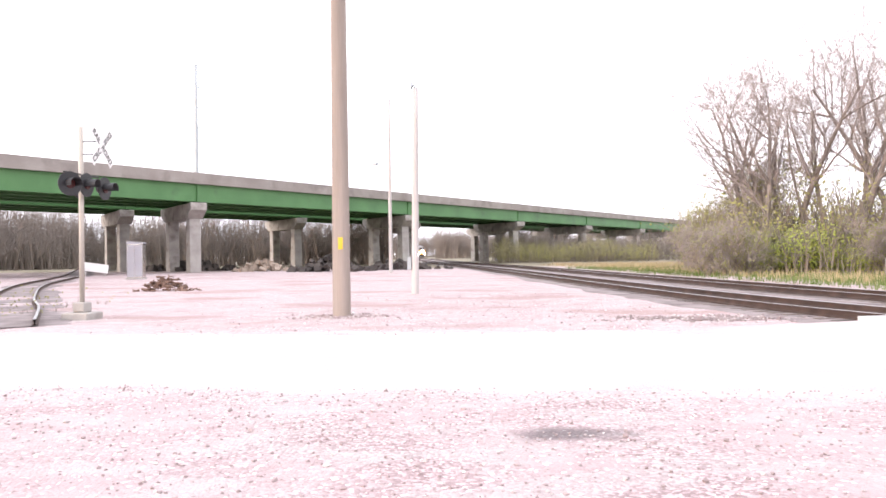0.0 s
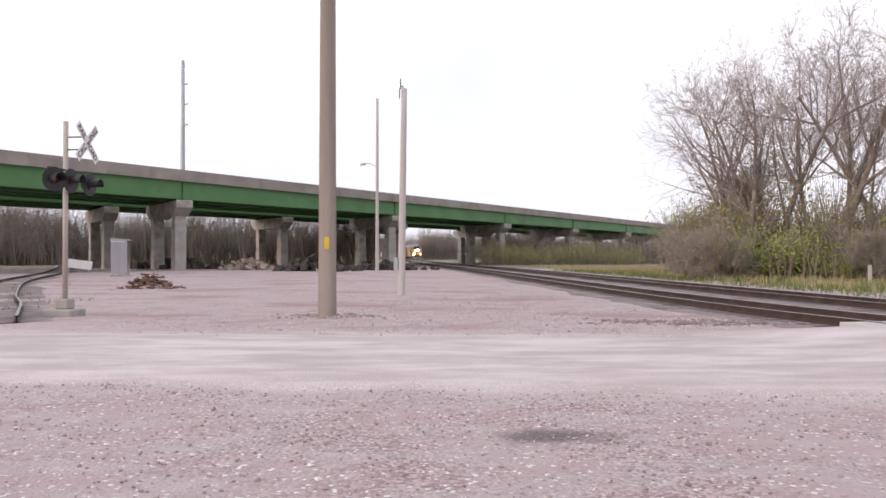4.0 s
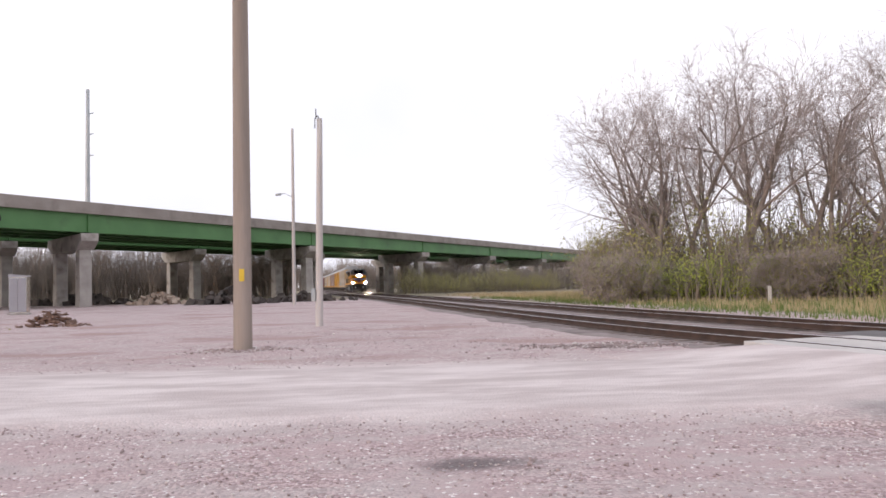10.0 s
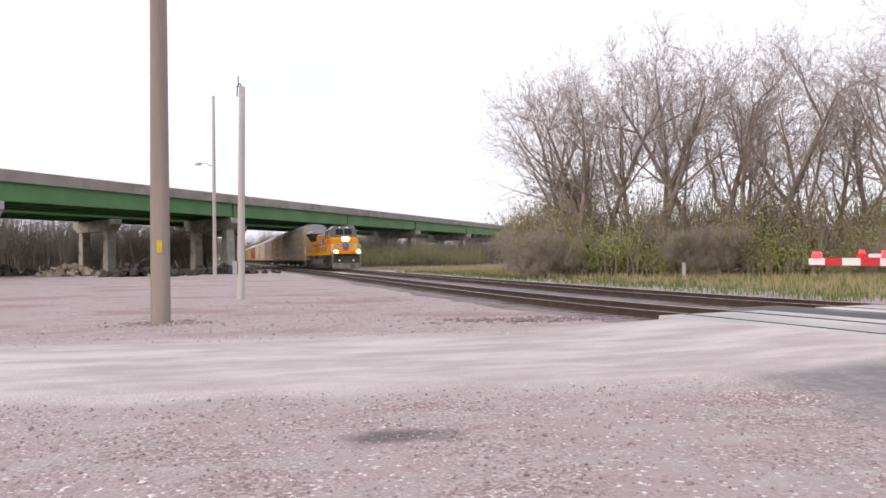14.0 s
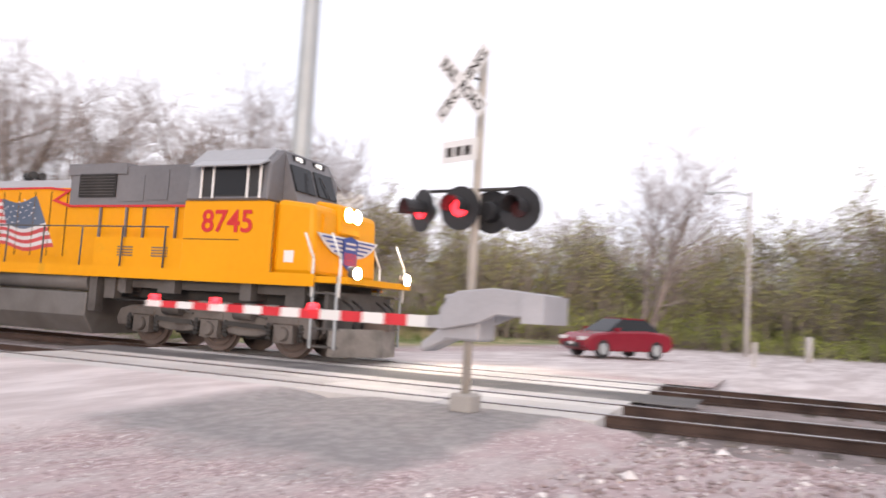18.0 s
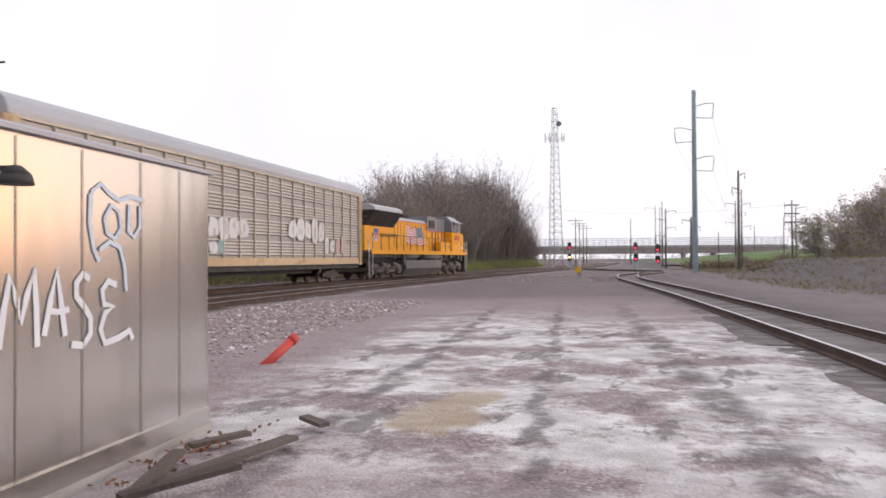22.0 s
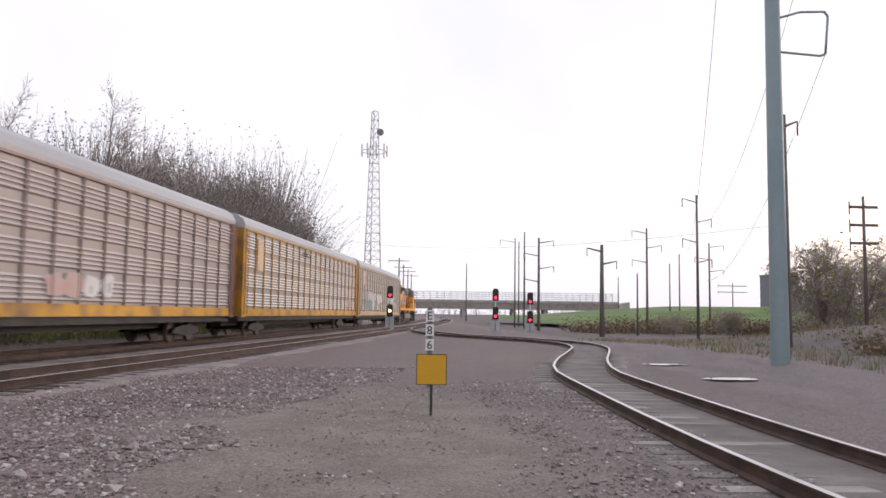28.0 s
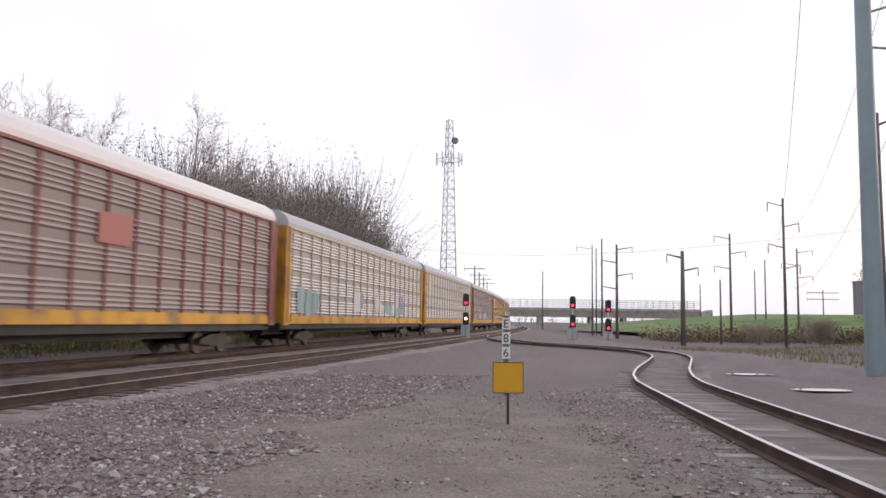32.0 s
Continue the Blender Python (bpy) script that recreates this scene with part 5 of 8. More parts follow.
POSTS = {}
LOCO_WHEELS = []
LOCO = locomotive(LOCO_WHEELS)
BLUE_SPRAY = mat("blue_spray", (0.10, 0.20, 0.36), (0.20, 0.32, 0.50), 2, 0.6)
CREAM_PLATE = plain("cream_plate", (0.62, 0.46, 0.30), 0.6)
RED_PLATE = plain("red_plate", (0.36, 0.13, 0.11), 0.6)
CARS = [
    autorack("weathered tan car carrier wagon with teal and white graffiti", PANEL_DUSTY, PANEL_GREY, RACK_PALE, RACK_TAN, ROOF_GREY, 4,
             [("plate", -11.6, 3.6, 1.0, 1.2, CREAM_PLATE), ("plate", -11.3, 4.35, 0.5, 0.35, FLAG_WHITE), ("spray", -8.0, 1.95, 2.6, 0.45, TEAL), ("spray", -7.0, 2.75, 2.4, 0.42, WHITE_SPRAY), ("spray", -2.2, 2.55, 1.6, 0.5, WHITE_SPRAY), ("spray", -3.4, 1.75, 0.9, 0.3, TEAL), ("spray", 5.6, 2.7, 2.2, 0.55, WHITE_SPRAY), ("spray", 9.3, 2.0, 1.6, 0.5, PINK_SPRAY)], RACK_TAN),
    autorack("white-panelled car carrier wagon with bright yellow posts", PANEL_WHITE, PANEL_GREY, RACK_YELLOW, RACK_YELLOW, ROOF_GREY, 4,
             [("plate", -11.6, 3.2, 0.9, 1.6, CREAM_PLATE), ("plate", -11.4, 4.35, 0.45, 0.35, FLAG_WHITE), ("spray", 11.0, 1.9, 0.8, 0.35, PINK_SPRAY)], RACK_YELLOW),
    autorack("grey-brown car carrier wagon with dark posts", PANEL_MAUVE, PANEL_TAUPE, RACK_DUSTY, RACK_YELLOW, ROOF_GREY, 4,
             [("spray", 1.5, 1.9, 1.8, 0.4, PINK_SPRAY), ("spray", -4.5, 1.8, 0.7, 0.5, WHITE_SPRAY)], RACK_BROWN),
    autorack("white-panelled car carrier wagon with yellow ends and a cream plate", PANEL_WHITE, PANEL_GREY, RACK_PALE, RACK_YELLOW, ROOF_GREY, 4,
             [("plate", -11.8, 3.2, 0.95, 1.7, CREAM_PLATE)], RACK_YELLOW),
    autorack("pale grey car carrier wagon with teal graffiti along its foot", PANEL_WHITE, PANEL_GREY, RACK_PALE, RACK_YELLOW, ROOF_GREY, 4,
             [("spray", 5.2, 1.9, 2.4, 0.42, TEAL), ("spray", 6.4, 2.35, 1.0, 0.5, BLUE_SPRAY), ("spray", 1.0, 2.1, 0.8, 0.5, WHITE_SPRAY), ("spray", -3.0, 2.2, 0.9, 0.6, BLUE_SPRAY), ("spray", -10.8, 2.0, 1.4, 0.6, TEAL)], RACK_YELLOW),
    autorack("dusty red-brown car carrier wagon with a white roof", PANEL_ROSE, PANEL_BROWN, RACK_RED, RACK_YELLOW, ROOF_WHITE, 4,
             [("plate", 2.2, 3.1, 1.5, 0.8, RED_PLATE), ("spray", 2.95, 3.5, 0.5, 0.2, PINK_SPRAY)], RACK_RED),
]

lettering("slogan", "AMERICA", 0.42, LETTER_BLACK, CARS[1], on_right(-3.4, -1.588, 4.5), "thin dark lettering on the upper panels")


def enlarge(t):
    """Set the parts of a vehicle to the size at which it stands beside the crossing."""
    for ob in t.children:
        if ob.name.startswith("wheelset"):
            ob.data.transform(Matrix.Scale(BULK, 4))
            ob.matrix_basis = Matrix.Translation(ob.matrix_basis.translation * BULK)
        else:
            ob.matrix_basis = Matrix.Scale(BULK, 4) @ ob.matrix_basis


for vehicle in (LOCO, *CARS):
    enlarge(vehicle)
CARS += [copy_thing(CARS[k], Matrix()) for k in (1, 3, 2, 4)]


# ---------------------------------------------------------------- level crossing
ASPHALT = mat("asphalt", (0.085, 0.082, 0.082), (0.15, 0.145, 0.145), 1.5, 0.9, bump=0.5, fine=30, spots=((0.30, 0.28, 0.27), 0.45, 0.56, 0.75), coords="Object")
PANEL_CONCRETE = mat("crossing_concrete", (0.46, 0.44, 0.42), (0.62, 0.60, 0.58), 2.0, 0.85, random_tint=0.10, spots=((0.33, 0.31, 0.29), 1.4, 0.6, 0.8))


def crossing():
    c = thing("crossing_surface", "pale concrete crossing panels between dark rails", "level crossing", kind="structure")
    for line in (NEAR, FAR):
        for a, b in ((-1.50, -0.86), (-0.62, -0.02), (0.02, 0.62), (0.86, 1.50)):
            s = CROSS_N
            while s < CROSS_S - 0.5:
                e = min(s + 2.4, CROSS_S)
                bm = bmesh.new()
                p = [line.side(s + 0.02, a), line.side(s + 0.02, b), line.side(e - 0.02, b), line.side(e - 0.02, a)]
                low = [bm.verts.new((q.x, q.y, 0.0)) for q in p]
                top = [bm.verts.new((q.x, q.y, RAIL_TOP - 0.012)) for q in p]
                bm.faces.new(top[::-1])
                for k in range(4):
                    bm.faces.new((low[k], top[k], top[(k + 1) % 4], low[(k + 1) % 4]))
                bmesh.ops.recalc_face_normals(bm, faces=bm.faces)
                part("panel", bevelled(bm, 0.012), PANEL_CONCRETE, c)
                s += 2.4
    # asphalt between the tracks and beyond the far one
    for name, a, b, z0, z1, material in (("asphalt_strip", NEAR.shifted(1.52), NEAR.shifted(3.18), 0.18, 0.18, ASPHALT), ("asphalt_apron", NEAR.shifted(6.22), NEAR.shifted(12.5), 0.18, 0.03, GROUND)):
        verts, faces = [], []
        n = 12
        for i in range(n):
            s = CROSS_N - 1 + (CROSS_S - CROSS_N + 2) * i / (n - 1)
            for k in range(4):
                u = k / 3
                q = a.at(s).lerp(b.at(s), u)
                verts.append((q.x, q.y, z0 + (z1 - z0) * u))
        for i in range(n - 1):
            for k in range(3):
                f = i * 4 + k
                faces.append((f, f + 4, f + 5, f + 1))
        me = bpy.data.meshes.new(name)
        me.from_pydata(verts, [], faces)
        me.materials.append(material)
        tagged(new(name, me), "worn surface of the road at the crossing", "road", kind="structure")


crossing()


def ramp_sheet(name, y_low, y_high, x0, material, label, ragged):
    """The rise of the road to the near track, with an uneven outline."""
    verts, faces = [], []
    n, m = 26, 14
    for j in range(n):
        y = y_low + (y_high - y_low) * j / (n - 1)
        s = NEAR.near_y(y)
        edge_x = NEAR.side(s, -1.53).x
        start = x0 + ragged * noise.noise((y * 0.7, 3.0, 0.0))
        for i in range(m):
            u = i / (m - 1)
            x = start + (edge_x - start) * u
            side = min((y - y_low) / 1.2, (y_high - y) / 1.2, 1)
            h = (u * u * (3 - 2 * u)) * 0.16 * max(side, 0.12)
            verts.append((x, y + 0.25 * noise.noise((x * 0.8, y, 7.0)) * (1 if j in (0, n - 1) else 0), 0.028 + h + 0.4 * lumps(x, y) * (1 - u) - (0.2 if i == 0 else 0.03 if i == 1 else 0) - (0.2 if j in (0, n - 1) else 0.02 if j in (1, n - 2) else 0)))
    for j in range(n - 1):
        for i in range(m - 1):
            a = j * m + i
            faces.append((a, a + 1, a + m + 1, a + m))
    me = bpy.data.meshes.new(name)
    me.from_pydata(verts, [], faces)
    for f in me.polygons:
        f.use_smooth = True
    me.materials.append(material)
    return tagged(new(name, me), label, "road", kind="structure")


ramp_sheet("road_ramp", 7.2, 15.8, 4.6, GROUND, "pale dusty ramp of the road up to the crossing", 0.8)
ramp_sheet("asphalt_patch", 2.9, 8.2, 5.0, GROUND, "dark worn asphalt beside the crossing", 0.5)


def lamp_unit(parent, at, lit, name="flasher"):
    """A round black background with a hooded lens, its face to -y."""
    bm = bmesh.new()
    tube(bm, (0, 0, 0), (0, 0.03, 0), 0.305, 0.30, 24)
    f = part(name, bm, BLACK_PAINT, parent, "round black flasher with a hood", at)
    bm = bmesh.new()
    tube(bm, (0, 0.03, 0), (0, 0.2, 0), 0.16, 0.11, 16)
    part("lamp_case", bm, BLACK_PAINT, f)
    bm = bmesh.new()
    tube(bm, (0, -0.03, 0), (0, 0.0, 0), 0.115, 0.12, 18)
    part("lens", bm, LAMP_RED if lit else LAMP_RED_DARK, f, "glowing red lens" if lit else "dark red lens")
    bm = bmesh.new()
    n = 10
    ring = []
    for k in range(n + 1):
        a = math.pi * (-0.12 + 1.24 * k / n)
        ring.append([bm.verts.new((math.cos(a) * q, y, math.sin(a) * q)) for q, y in ((0.135, 0.0), (0.15, -0.3), (0.142, -0.3), (0.127, 0.0))])
    for a, b in zip(ring, ring[1:]):
        for i in range(4):
            bm.faces.new((a[i], b[i], b[(i + 1) % 4], a[(i + 1) % 4]))
    bmesh.ops.recalc_face_normals(bm, faces=bm.faces)
    part("hood", bm, BLACK_PAINT, f)
    return f


def crossbuck(parent, at, words=True):
    c = None
    for k, (turn, word) in enumerate(((-45, "CROSSING"), (45, "RAIL  ROAD"))):
        bm = bmesh.new()
        box(bm, -0.61, 0.61, -0.006 - 0.009 * k, 0.002 - 0.009 * k, -0.114, 0.114)
        blade = part("crossbuck_blade", bm, WHITE_PAINT, parent, "white crossbuck blade with black letters", at @ pose(0, 0, 0, 0, turn, 0))
        if words:
            me = text_mesh(word, 0.2, 0.001, 0.004)
            me.materials.append(LETTER_BLACK)
            wide = max(v.co.x for v in me.vertices) if len(me.vertices) else 1
            part("letters", me, None, blade, at=pose(-0.55, -0.0085 - 0.009 * k, -0.07, 90, 0, 0) @ Matrix.Diagonal((1.1 / wide, 1, 1, 1)))


def crossing_signal(label, x, y, facing, height, lamp_z, lit, arm, gate_turn=0.0, arm_z=1.42, second=True, spread_x=0.38, buck=(0, 0.09)):
    """A mast with crossbuck and flashers; facing: the way that its front faces, in degrees clockwise from north."""
    s = thing("crossing_signal", label, "crossing signal", pose(x, y, 0.0, 0, 0, 180 - facing), "crossing signals")
    bm = bmesh.new()
    prism(bm, [(-0.36, -0.36), (0.36, -0.36), (0.36, 0.36), (-0.36, 0.36)], -0.1, 0.16, "z")
    prism(bm, [(-0.17, -0.17), (0.17, -0.17), (0.17, 0.17), (-0.17, 0.17)], 0.16, 0.42, "z")
    part("foundation", bevelled(bm, 0.03), CONCRETE, s, "chipped concrete footing")
    bm = bmesh.new()
    tube(bm, (0, 0, 0.42), (0, 0, height), 0.062, 0.062, 14)
    part("mast", bm, MAST, s, "weathered mast")
    bm = bmesh.new()
    tube(bm, (-0.75, -0.02, lamp_z + 0.3), (0.75, -0.02, lamp_z + 0.3), 0.025, 0.025, 8)
    part("cross_arm", bm, DARK_STEEL, s)
    for k, dx in enumerate((-spread_x * 2, spread_x * 2)):
        lamp_unit(s, pose(dx, -0.2, lamp_z, 0, 0, -28 if k == 0 else 0), lit[k])
    if second:
        for k, dx in enumerate((-0.12, 0.16)):
            lamp_unit(s, pose(dx, 0.18 if k else -0.24, lamp_z + 0.02, 0, 0, 180 if k else 0), lit[k + 2])
    sign = pose(0, 0, 0, 0, 0, buck[0])
    crossbuck(s, sign @ pose(0.0, -buck[1], height - 0.55))
    for z in (height - 0.4, height - 0.72):
        bm = bmesh.new()
        tube(bm, (0, 0, z), (0, 0.004 - buck[1], z), 0.018, 0.018, 6)
        part("sign_bracket", bm, DARK_STEEL, s, at=sign)
    if not arm:
        return s
    bm = bmesh.new()
    box(bm, -0.33, 0.33, -buck[1] + 0.005, -buck[1] + 0.012, height - 1.62, height - 1.32)
    board = part("tracks_plate", bm, WHITE_PAINT, s, "small white plate below the crossbuck", sign)
    for k in range(3):
        bm = bmesh.new()
        box(bm, -0.24 + k * 0.17, -0.12 + k * 0.17, -buck[1] + 0.0005, -buck[1] + 0.0035, height - 1.54, height - 1.41)
        part("bar", bm, LETTER_BLACK, board)
    gate(s, arm, arm_z, gate_turn)
    return s


MAST = mat("mast_grey", (0.40, 0.365, 0.315), (0.56, 0.525, 0.475), 3, 0.7, 0.1, 0.1, stretch=(1, 1, 0.3), spots=((0.28, 0.17, 0.09), 1.0, 0.55, 0.75))
GATE_GREY = mat("gate_casting_grey", (0.36, 0.36, 0.38), (0.52, 0.52, 0.54), 3, 0.6, 0.2)


def gate(s, length, z, turn):
    """The lowered arm: red and white bands with small lamps; drawn along +x, turned about the mast."""
    m = part("gate_mechanism", bevelled(gate_box(), 0.03), GATE_GREY, s, "grey gate mechanism housing", pose(0, 0, z, 0, 0, turn))
    bm = bmesh.new()
    prism(bm, [(0.2, -0.12), (0.75, -0.07), (0.75, 0.08), (0.2, 0.16)], -0.2, -0.1, "y")
    part("arm_bracket", bm, GATE_GREY, m)
    bands, x = int(length / 0.41), 0.7
    for k in range(bands):
        bm = bmesh.new()
        h = 0.085 - 0.03 * k / bands
        box(bm, x, x + 0.405, -0.165, -0.135, -h, h)
        part("arm_band", bm, RED_STRIPE if k % 2 else WHITE_PAINT, m)
        x += 0.406
    for q in (x - 0.2, x - 1.75, x - 3.9):
        bm = bmesh.new()
        tube(bm, (q, -0.15, 0.06), (q, -0.15, 0.17), 0.085, 0.07, 12)
        part("arm_lamp", bm, LAMP_RED, m, "small glowing red arm lamp")
    for y in (-0.3, 0.3):
        bm = bmesh.new()
        prism(bm, [(0.3, -0.1), (-0.3, 0.02), (-0.55, 0.14), (-1.18, 0.12), (-1.22, 0.44), (-0.5, 0.50), (0.05, 0.44), (0.3, 0.2)], y - 0.025, y + 0.025, "y")
        part("counterweight_arm", bevelled(bm, 0.02), GATE_GREY, m, "pale counterweight plate")
    bm = bmesh.new()
    box(bm, -1.25, -0.95, -0.42, 0.42, 0.06, 0.42)
    part("counterweight", bevelled(bm, 0.03), GATE_GREY, m)


def gate_box():
    bm = bmesh.new()
    box(bm, -0.28, 0.28, -0.24, 0.24, -0.22, 0.40)
    prism(bm, [(-0.2, -0.22), (0.2, -0.22), (0.62, -0.42), (0.66, -0.30), (0.34, -0.05), (-0.2, -0.1)], -0.2, 0.2, "y")
    box(bm, -0.22, 0.22, -0.27, 0.27, 0.05, 0.30)
    return bm


crossing_signal("crossing signal with a lowered striped gate and a lit flasher", 9.1, 5.3, 268, 5.15, 2.9, (True, False, True, False), 6.2, 180, 1.35, buck=(-15, 0.40))
crossing_signal("crossing signal with lowered gate beyond the tracks", 19.3, 16.0, 240, 5.2, 3.0, (True, False, True, False), 5.0, 170, 1.4)
crossing_signal("unlit crossing signal beside the side track", -9.75, 19.4, 96, 4.92, 3.38, (False, False, False, False), 0, 0, 1.4, buck=(0, 0.58))


# ---------------------------------------------------------------- trees
class Soup:
    """Quick lists of vertices and faces for branchwork."""
    def __init__(self):
        self.v, self.f = [], []

    def limb(self, a, b, r0, r1, sides):
        way = (b - a)
        if way.length < 1e-4:
            return
        way = way.normalized()
        u = way.orthogonal().normalized()
        w = way.cross(u)
        n = len(self.v)
        for c, r in ((a, r0), (b, r1)):
            for k in range(sides):
                t = k * math.tau / sides
                self.v.append(c + (u * math.cos(t) + w * math.sin(t)) * r)
        for k in range(sides):
            j = (k + 1) % sides
            self.f.append((n + k, n + j, n + sides + j, n + sides + k))

    def leaf(self, c, size, r):
        u = Vector((r.gauss(0, 1), r.gauss(0, 1), r.gauss(0, 1))).normalized() * size
        w = u.orthogonal().normalized() * size * 0.55
        n = len(self.v)
        self.v += [c - u, c + w, c + u, c - w]
        self.f.append((n, n + 1, n + 2, n + 3))

    def mesh(self, name, material):
        me = bpy.data.meshes.new(name)
        me.from_pydata([tuple(p) for p in self.v], [], self.f)
        me.materials.append(material)
        return me


def tree_shapes(seed, height, reach=1.0, stems=2, buds=700, bud_size=0.06, bud=None, low=0.3, lean=0.3):
    """Trunks and limbs, fine branchwork, and buds or young leaves of one spring tree."""
    r = random.Random(seed)
    wood, fine, green = Soup(), Soup(), Soup()
    tips = []

    def turn_out(way, spread_by):
        side = way.orthogonal().normalized()
        a = r.uniform(0, math.tau)
        side = side * math.cos(a) + way.cross(side) * math.sin(a)
        return (way * math.cos(spread_by) + side * math.sin(spread_by)).normalized()

    def grow(p, way, length, radius, level):
        steps = (6, 4, 3, 2, 1)[level]
        q = p
        for k in range(steps):
            bend = (0.09, 0.14, 0.18, 0.2, 0.0)[level]
            lift = (0.05, 0.10, 0.06, 0.03, 0.0)[level]
            way = (way + Vector((r.gauss(0, bend), r.gauss(0, bend), lift + r.gauss(0, bend * 0.4)))).normalized()
            e = q + way * (length / steps)
            r0, r1 = max(radius * (1 - 0.72 * k / steps), 0.009), max(radius * (1 - 0.72 * (k + 1) / steps), 0.007)
            (wood if level < 2 else fine).limb(q, e, r0, r1, (9, 6, 4, 3, 3)[level])
            u = (k + 1) / steps
            if level < 4 and (level > 0 or u > low):
                for _ in range((2, 2, 2, 2)[level] if level else (1 if u < low + 0.2 else 2)):
                    share = (0.50 * reach * (1.15 - 0.55 * u), 0.52, 0.50, 0.55)[level]
                    grow(e if r.random() < 0.6 else q.lerp(e, r.random()), turn_out(way, r.uniform(0.45, 0.85) * min(reach, 1.2)), length * share * r.uniform(0.75, 1.15), r1 * r.uniform(0.5, 0.72), level + 1)
            q = e
        if level >= 3:
            tips.append(q)

    first = r.uniform(0, math.tau)
    for k in range(stems):
        a = first + k * math.tau / stems + r.gauss(0, 0.4)
        out = Vector((math.cos(a), math.sin(a), 0))
        h = height * r.uniform(0.82, 1.0)
        grow(out * 0.2 * (stems > 1) + Vector((0, 0, -0.2)), (Vector((0, 0, 1)) + out * r.uniform(0.4, 1.0) * lean).normalized(), h * 0.80, height * 0.0125 + 0.03, 0)
    for _ in range(buds):
        c = r.choice(tips) + Vector((r.gauss(0, 0.2), r.gauss(0, 0.2), r.gauss(0, 0.2)))
        green.leaf(c, bud_size * r.uniform(0.6, 1.3), r)
    return wood.mesh("trunk", BARK), fine.mesh("branchwork", TWIG), green.mesh("crown", bud or BUD)


TREE_KINDS = {
    "tall": [tree_shapes(11 + k, 17.5 + k, 1.05, 2 + k % 2, 500, 0.045, lean=0.55) for k in range(3)],
    "slim": [tree_shapes(31 + k, 15.0, 0.85, 1, 300, 0.045, lean=0.15) for k in range(2)],
    "leafy": [tree_shapes(51 + k, 8.0, 1.25, 3, 3600, 0.10, LEAF_OLIVE, 0.15, 0.7) for k in range(2)],
    "scrub": [tree_shapes(71 + k, 5.0, 1.3, 4, 1500, 0.09, LEAF_OLIVE if k else LEAF_GREEN, 0.1, 0.8) for k in range(2)],
}
LABELS = {"tall": "tall bare cottonwood with forked trunks in early spring", "slim": "slim bare tree with fine twigs in early spring", "leafy": "spreading tree with young yellow-green leaves", "scrub": "low tangled bush coming into leaf"}


def plant(kind, variant, x, y, turn=0.0, size=1.0, z=0.0):
    shapes = TREE_KINDS[kind][variant % len(TREE_KINDS[kind])]
    t = thing("tree" if kind != "scrub" else "bush", LABELS[kind], "tree" if kind != "scrub" else "bush", Matrix.Translation((x, y, z)) @ Matrix.Rotation(turn, 4, "Z") @ Matrix.Scale(size, 4), "trees" if kind != "scrub" else "bushes")
    for name, me in zip(("trunk", "branchwork", "crown"), shapes):
        part(name, me, None, t)
    return t


def polar(az, d):
    return d * math.sin(radians(az)), d * math.cos(radians(az))


tr = random.Random(5)
# the stand of trees east of the tracks, from the bridge to the crossing
for az, d, kind, size in ((17.5, 88, "leafy", 0.8), (20, 80, "slim", 0.6), (20.8, 60, "tall", 0.92), (21.2, 64, "leafy", 1.05), (23.0, 62, "tall", 1.06), (25.0, 70, "slim", 1.1), (26.6, 60, "tall", 1.17), (30.0, 60, "tall", 1.17), (32.5, 72, "slim", 1.1), (33.6, 58, "tall", 0.92),
                         (36.2, 57, "slim", 0.95), (37.6, 60, "tall", 0.92), (40.6, 62, "slim", 1.05), (42, 56, "tall", 0.95), (44.5, 60, "slim", 1.0), (46.5, 60, "tall", 0.88), (48.8, 64, "slim", 0.85), (51, 60, "leafy", 1.2), (53, 66, "slim", 0.8), (55, 62, "leafy", 1.15), (58, 70, "slim", 0.8), (61, 60, "leafy", 1.1), (65, 66, "slim", 0.75), (68, 60, "leafy", 1.15),
                         (72.5, 50, "tall", 0.68), (77, 64, "leafy", 1.2), (81, 62, "leafy", 1.15), (84.5, 62, "slim", 0.7), (88, 60, "leafy", 1.3), (91, 64, "leafy", 1.1), (100, 44, "slim", 0.72), (102.5, 42, "tall", 0.62), (105, 46, "slim", 0.8), (108, 42, "tall", 0.66), (111, 44, "slim", 0.8), (114, 42, "tall", 0.66)):
    x, y = polar(az, d)
    plant(kind, tr.randrange(3), x, y, tr.uniform(0, 6.28), size * tr.uniform(0.94, 1.06))
for k in range(46):
    az = 17 + 73 * k / 46 + tr.uniform(-0.6, 0.6)
    x, y = polar(az, tr.uniform(52, 62) if az < 55 else tr.uniform(58, 72))
    plant("scrub", tr.randrange(2), x, y, tr.uniform(0, 6.28), tr.uniform(0.45, 0.85) if az < 60 else tr.uniform(0.35, 0.6))


@functools.lru_cache(None)
def track_x(y):
    return NEAR.at(NEAR.near_y(y)).x


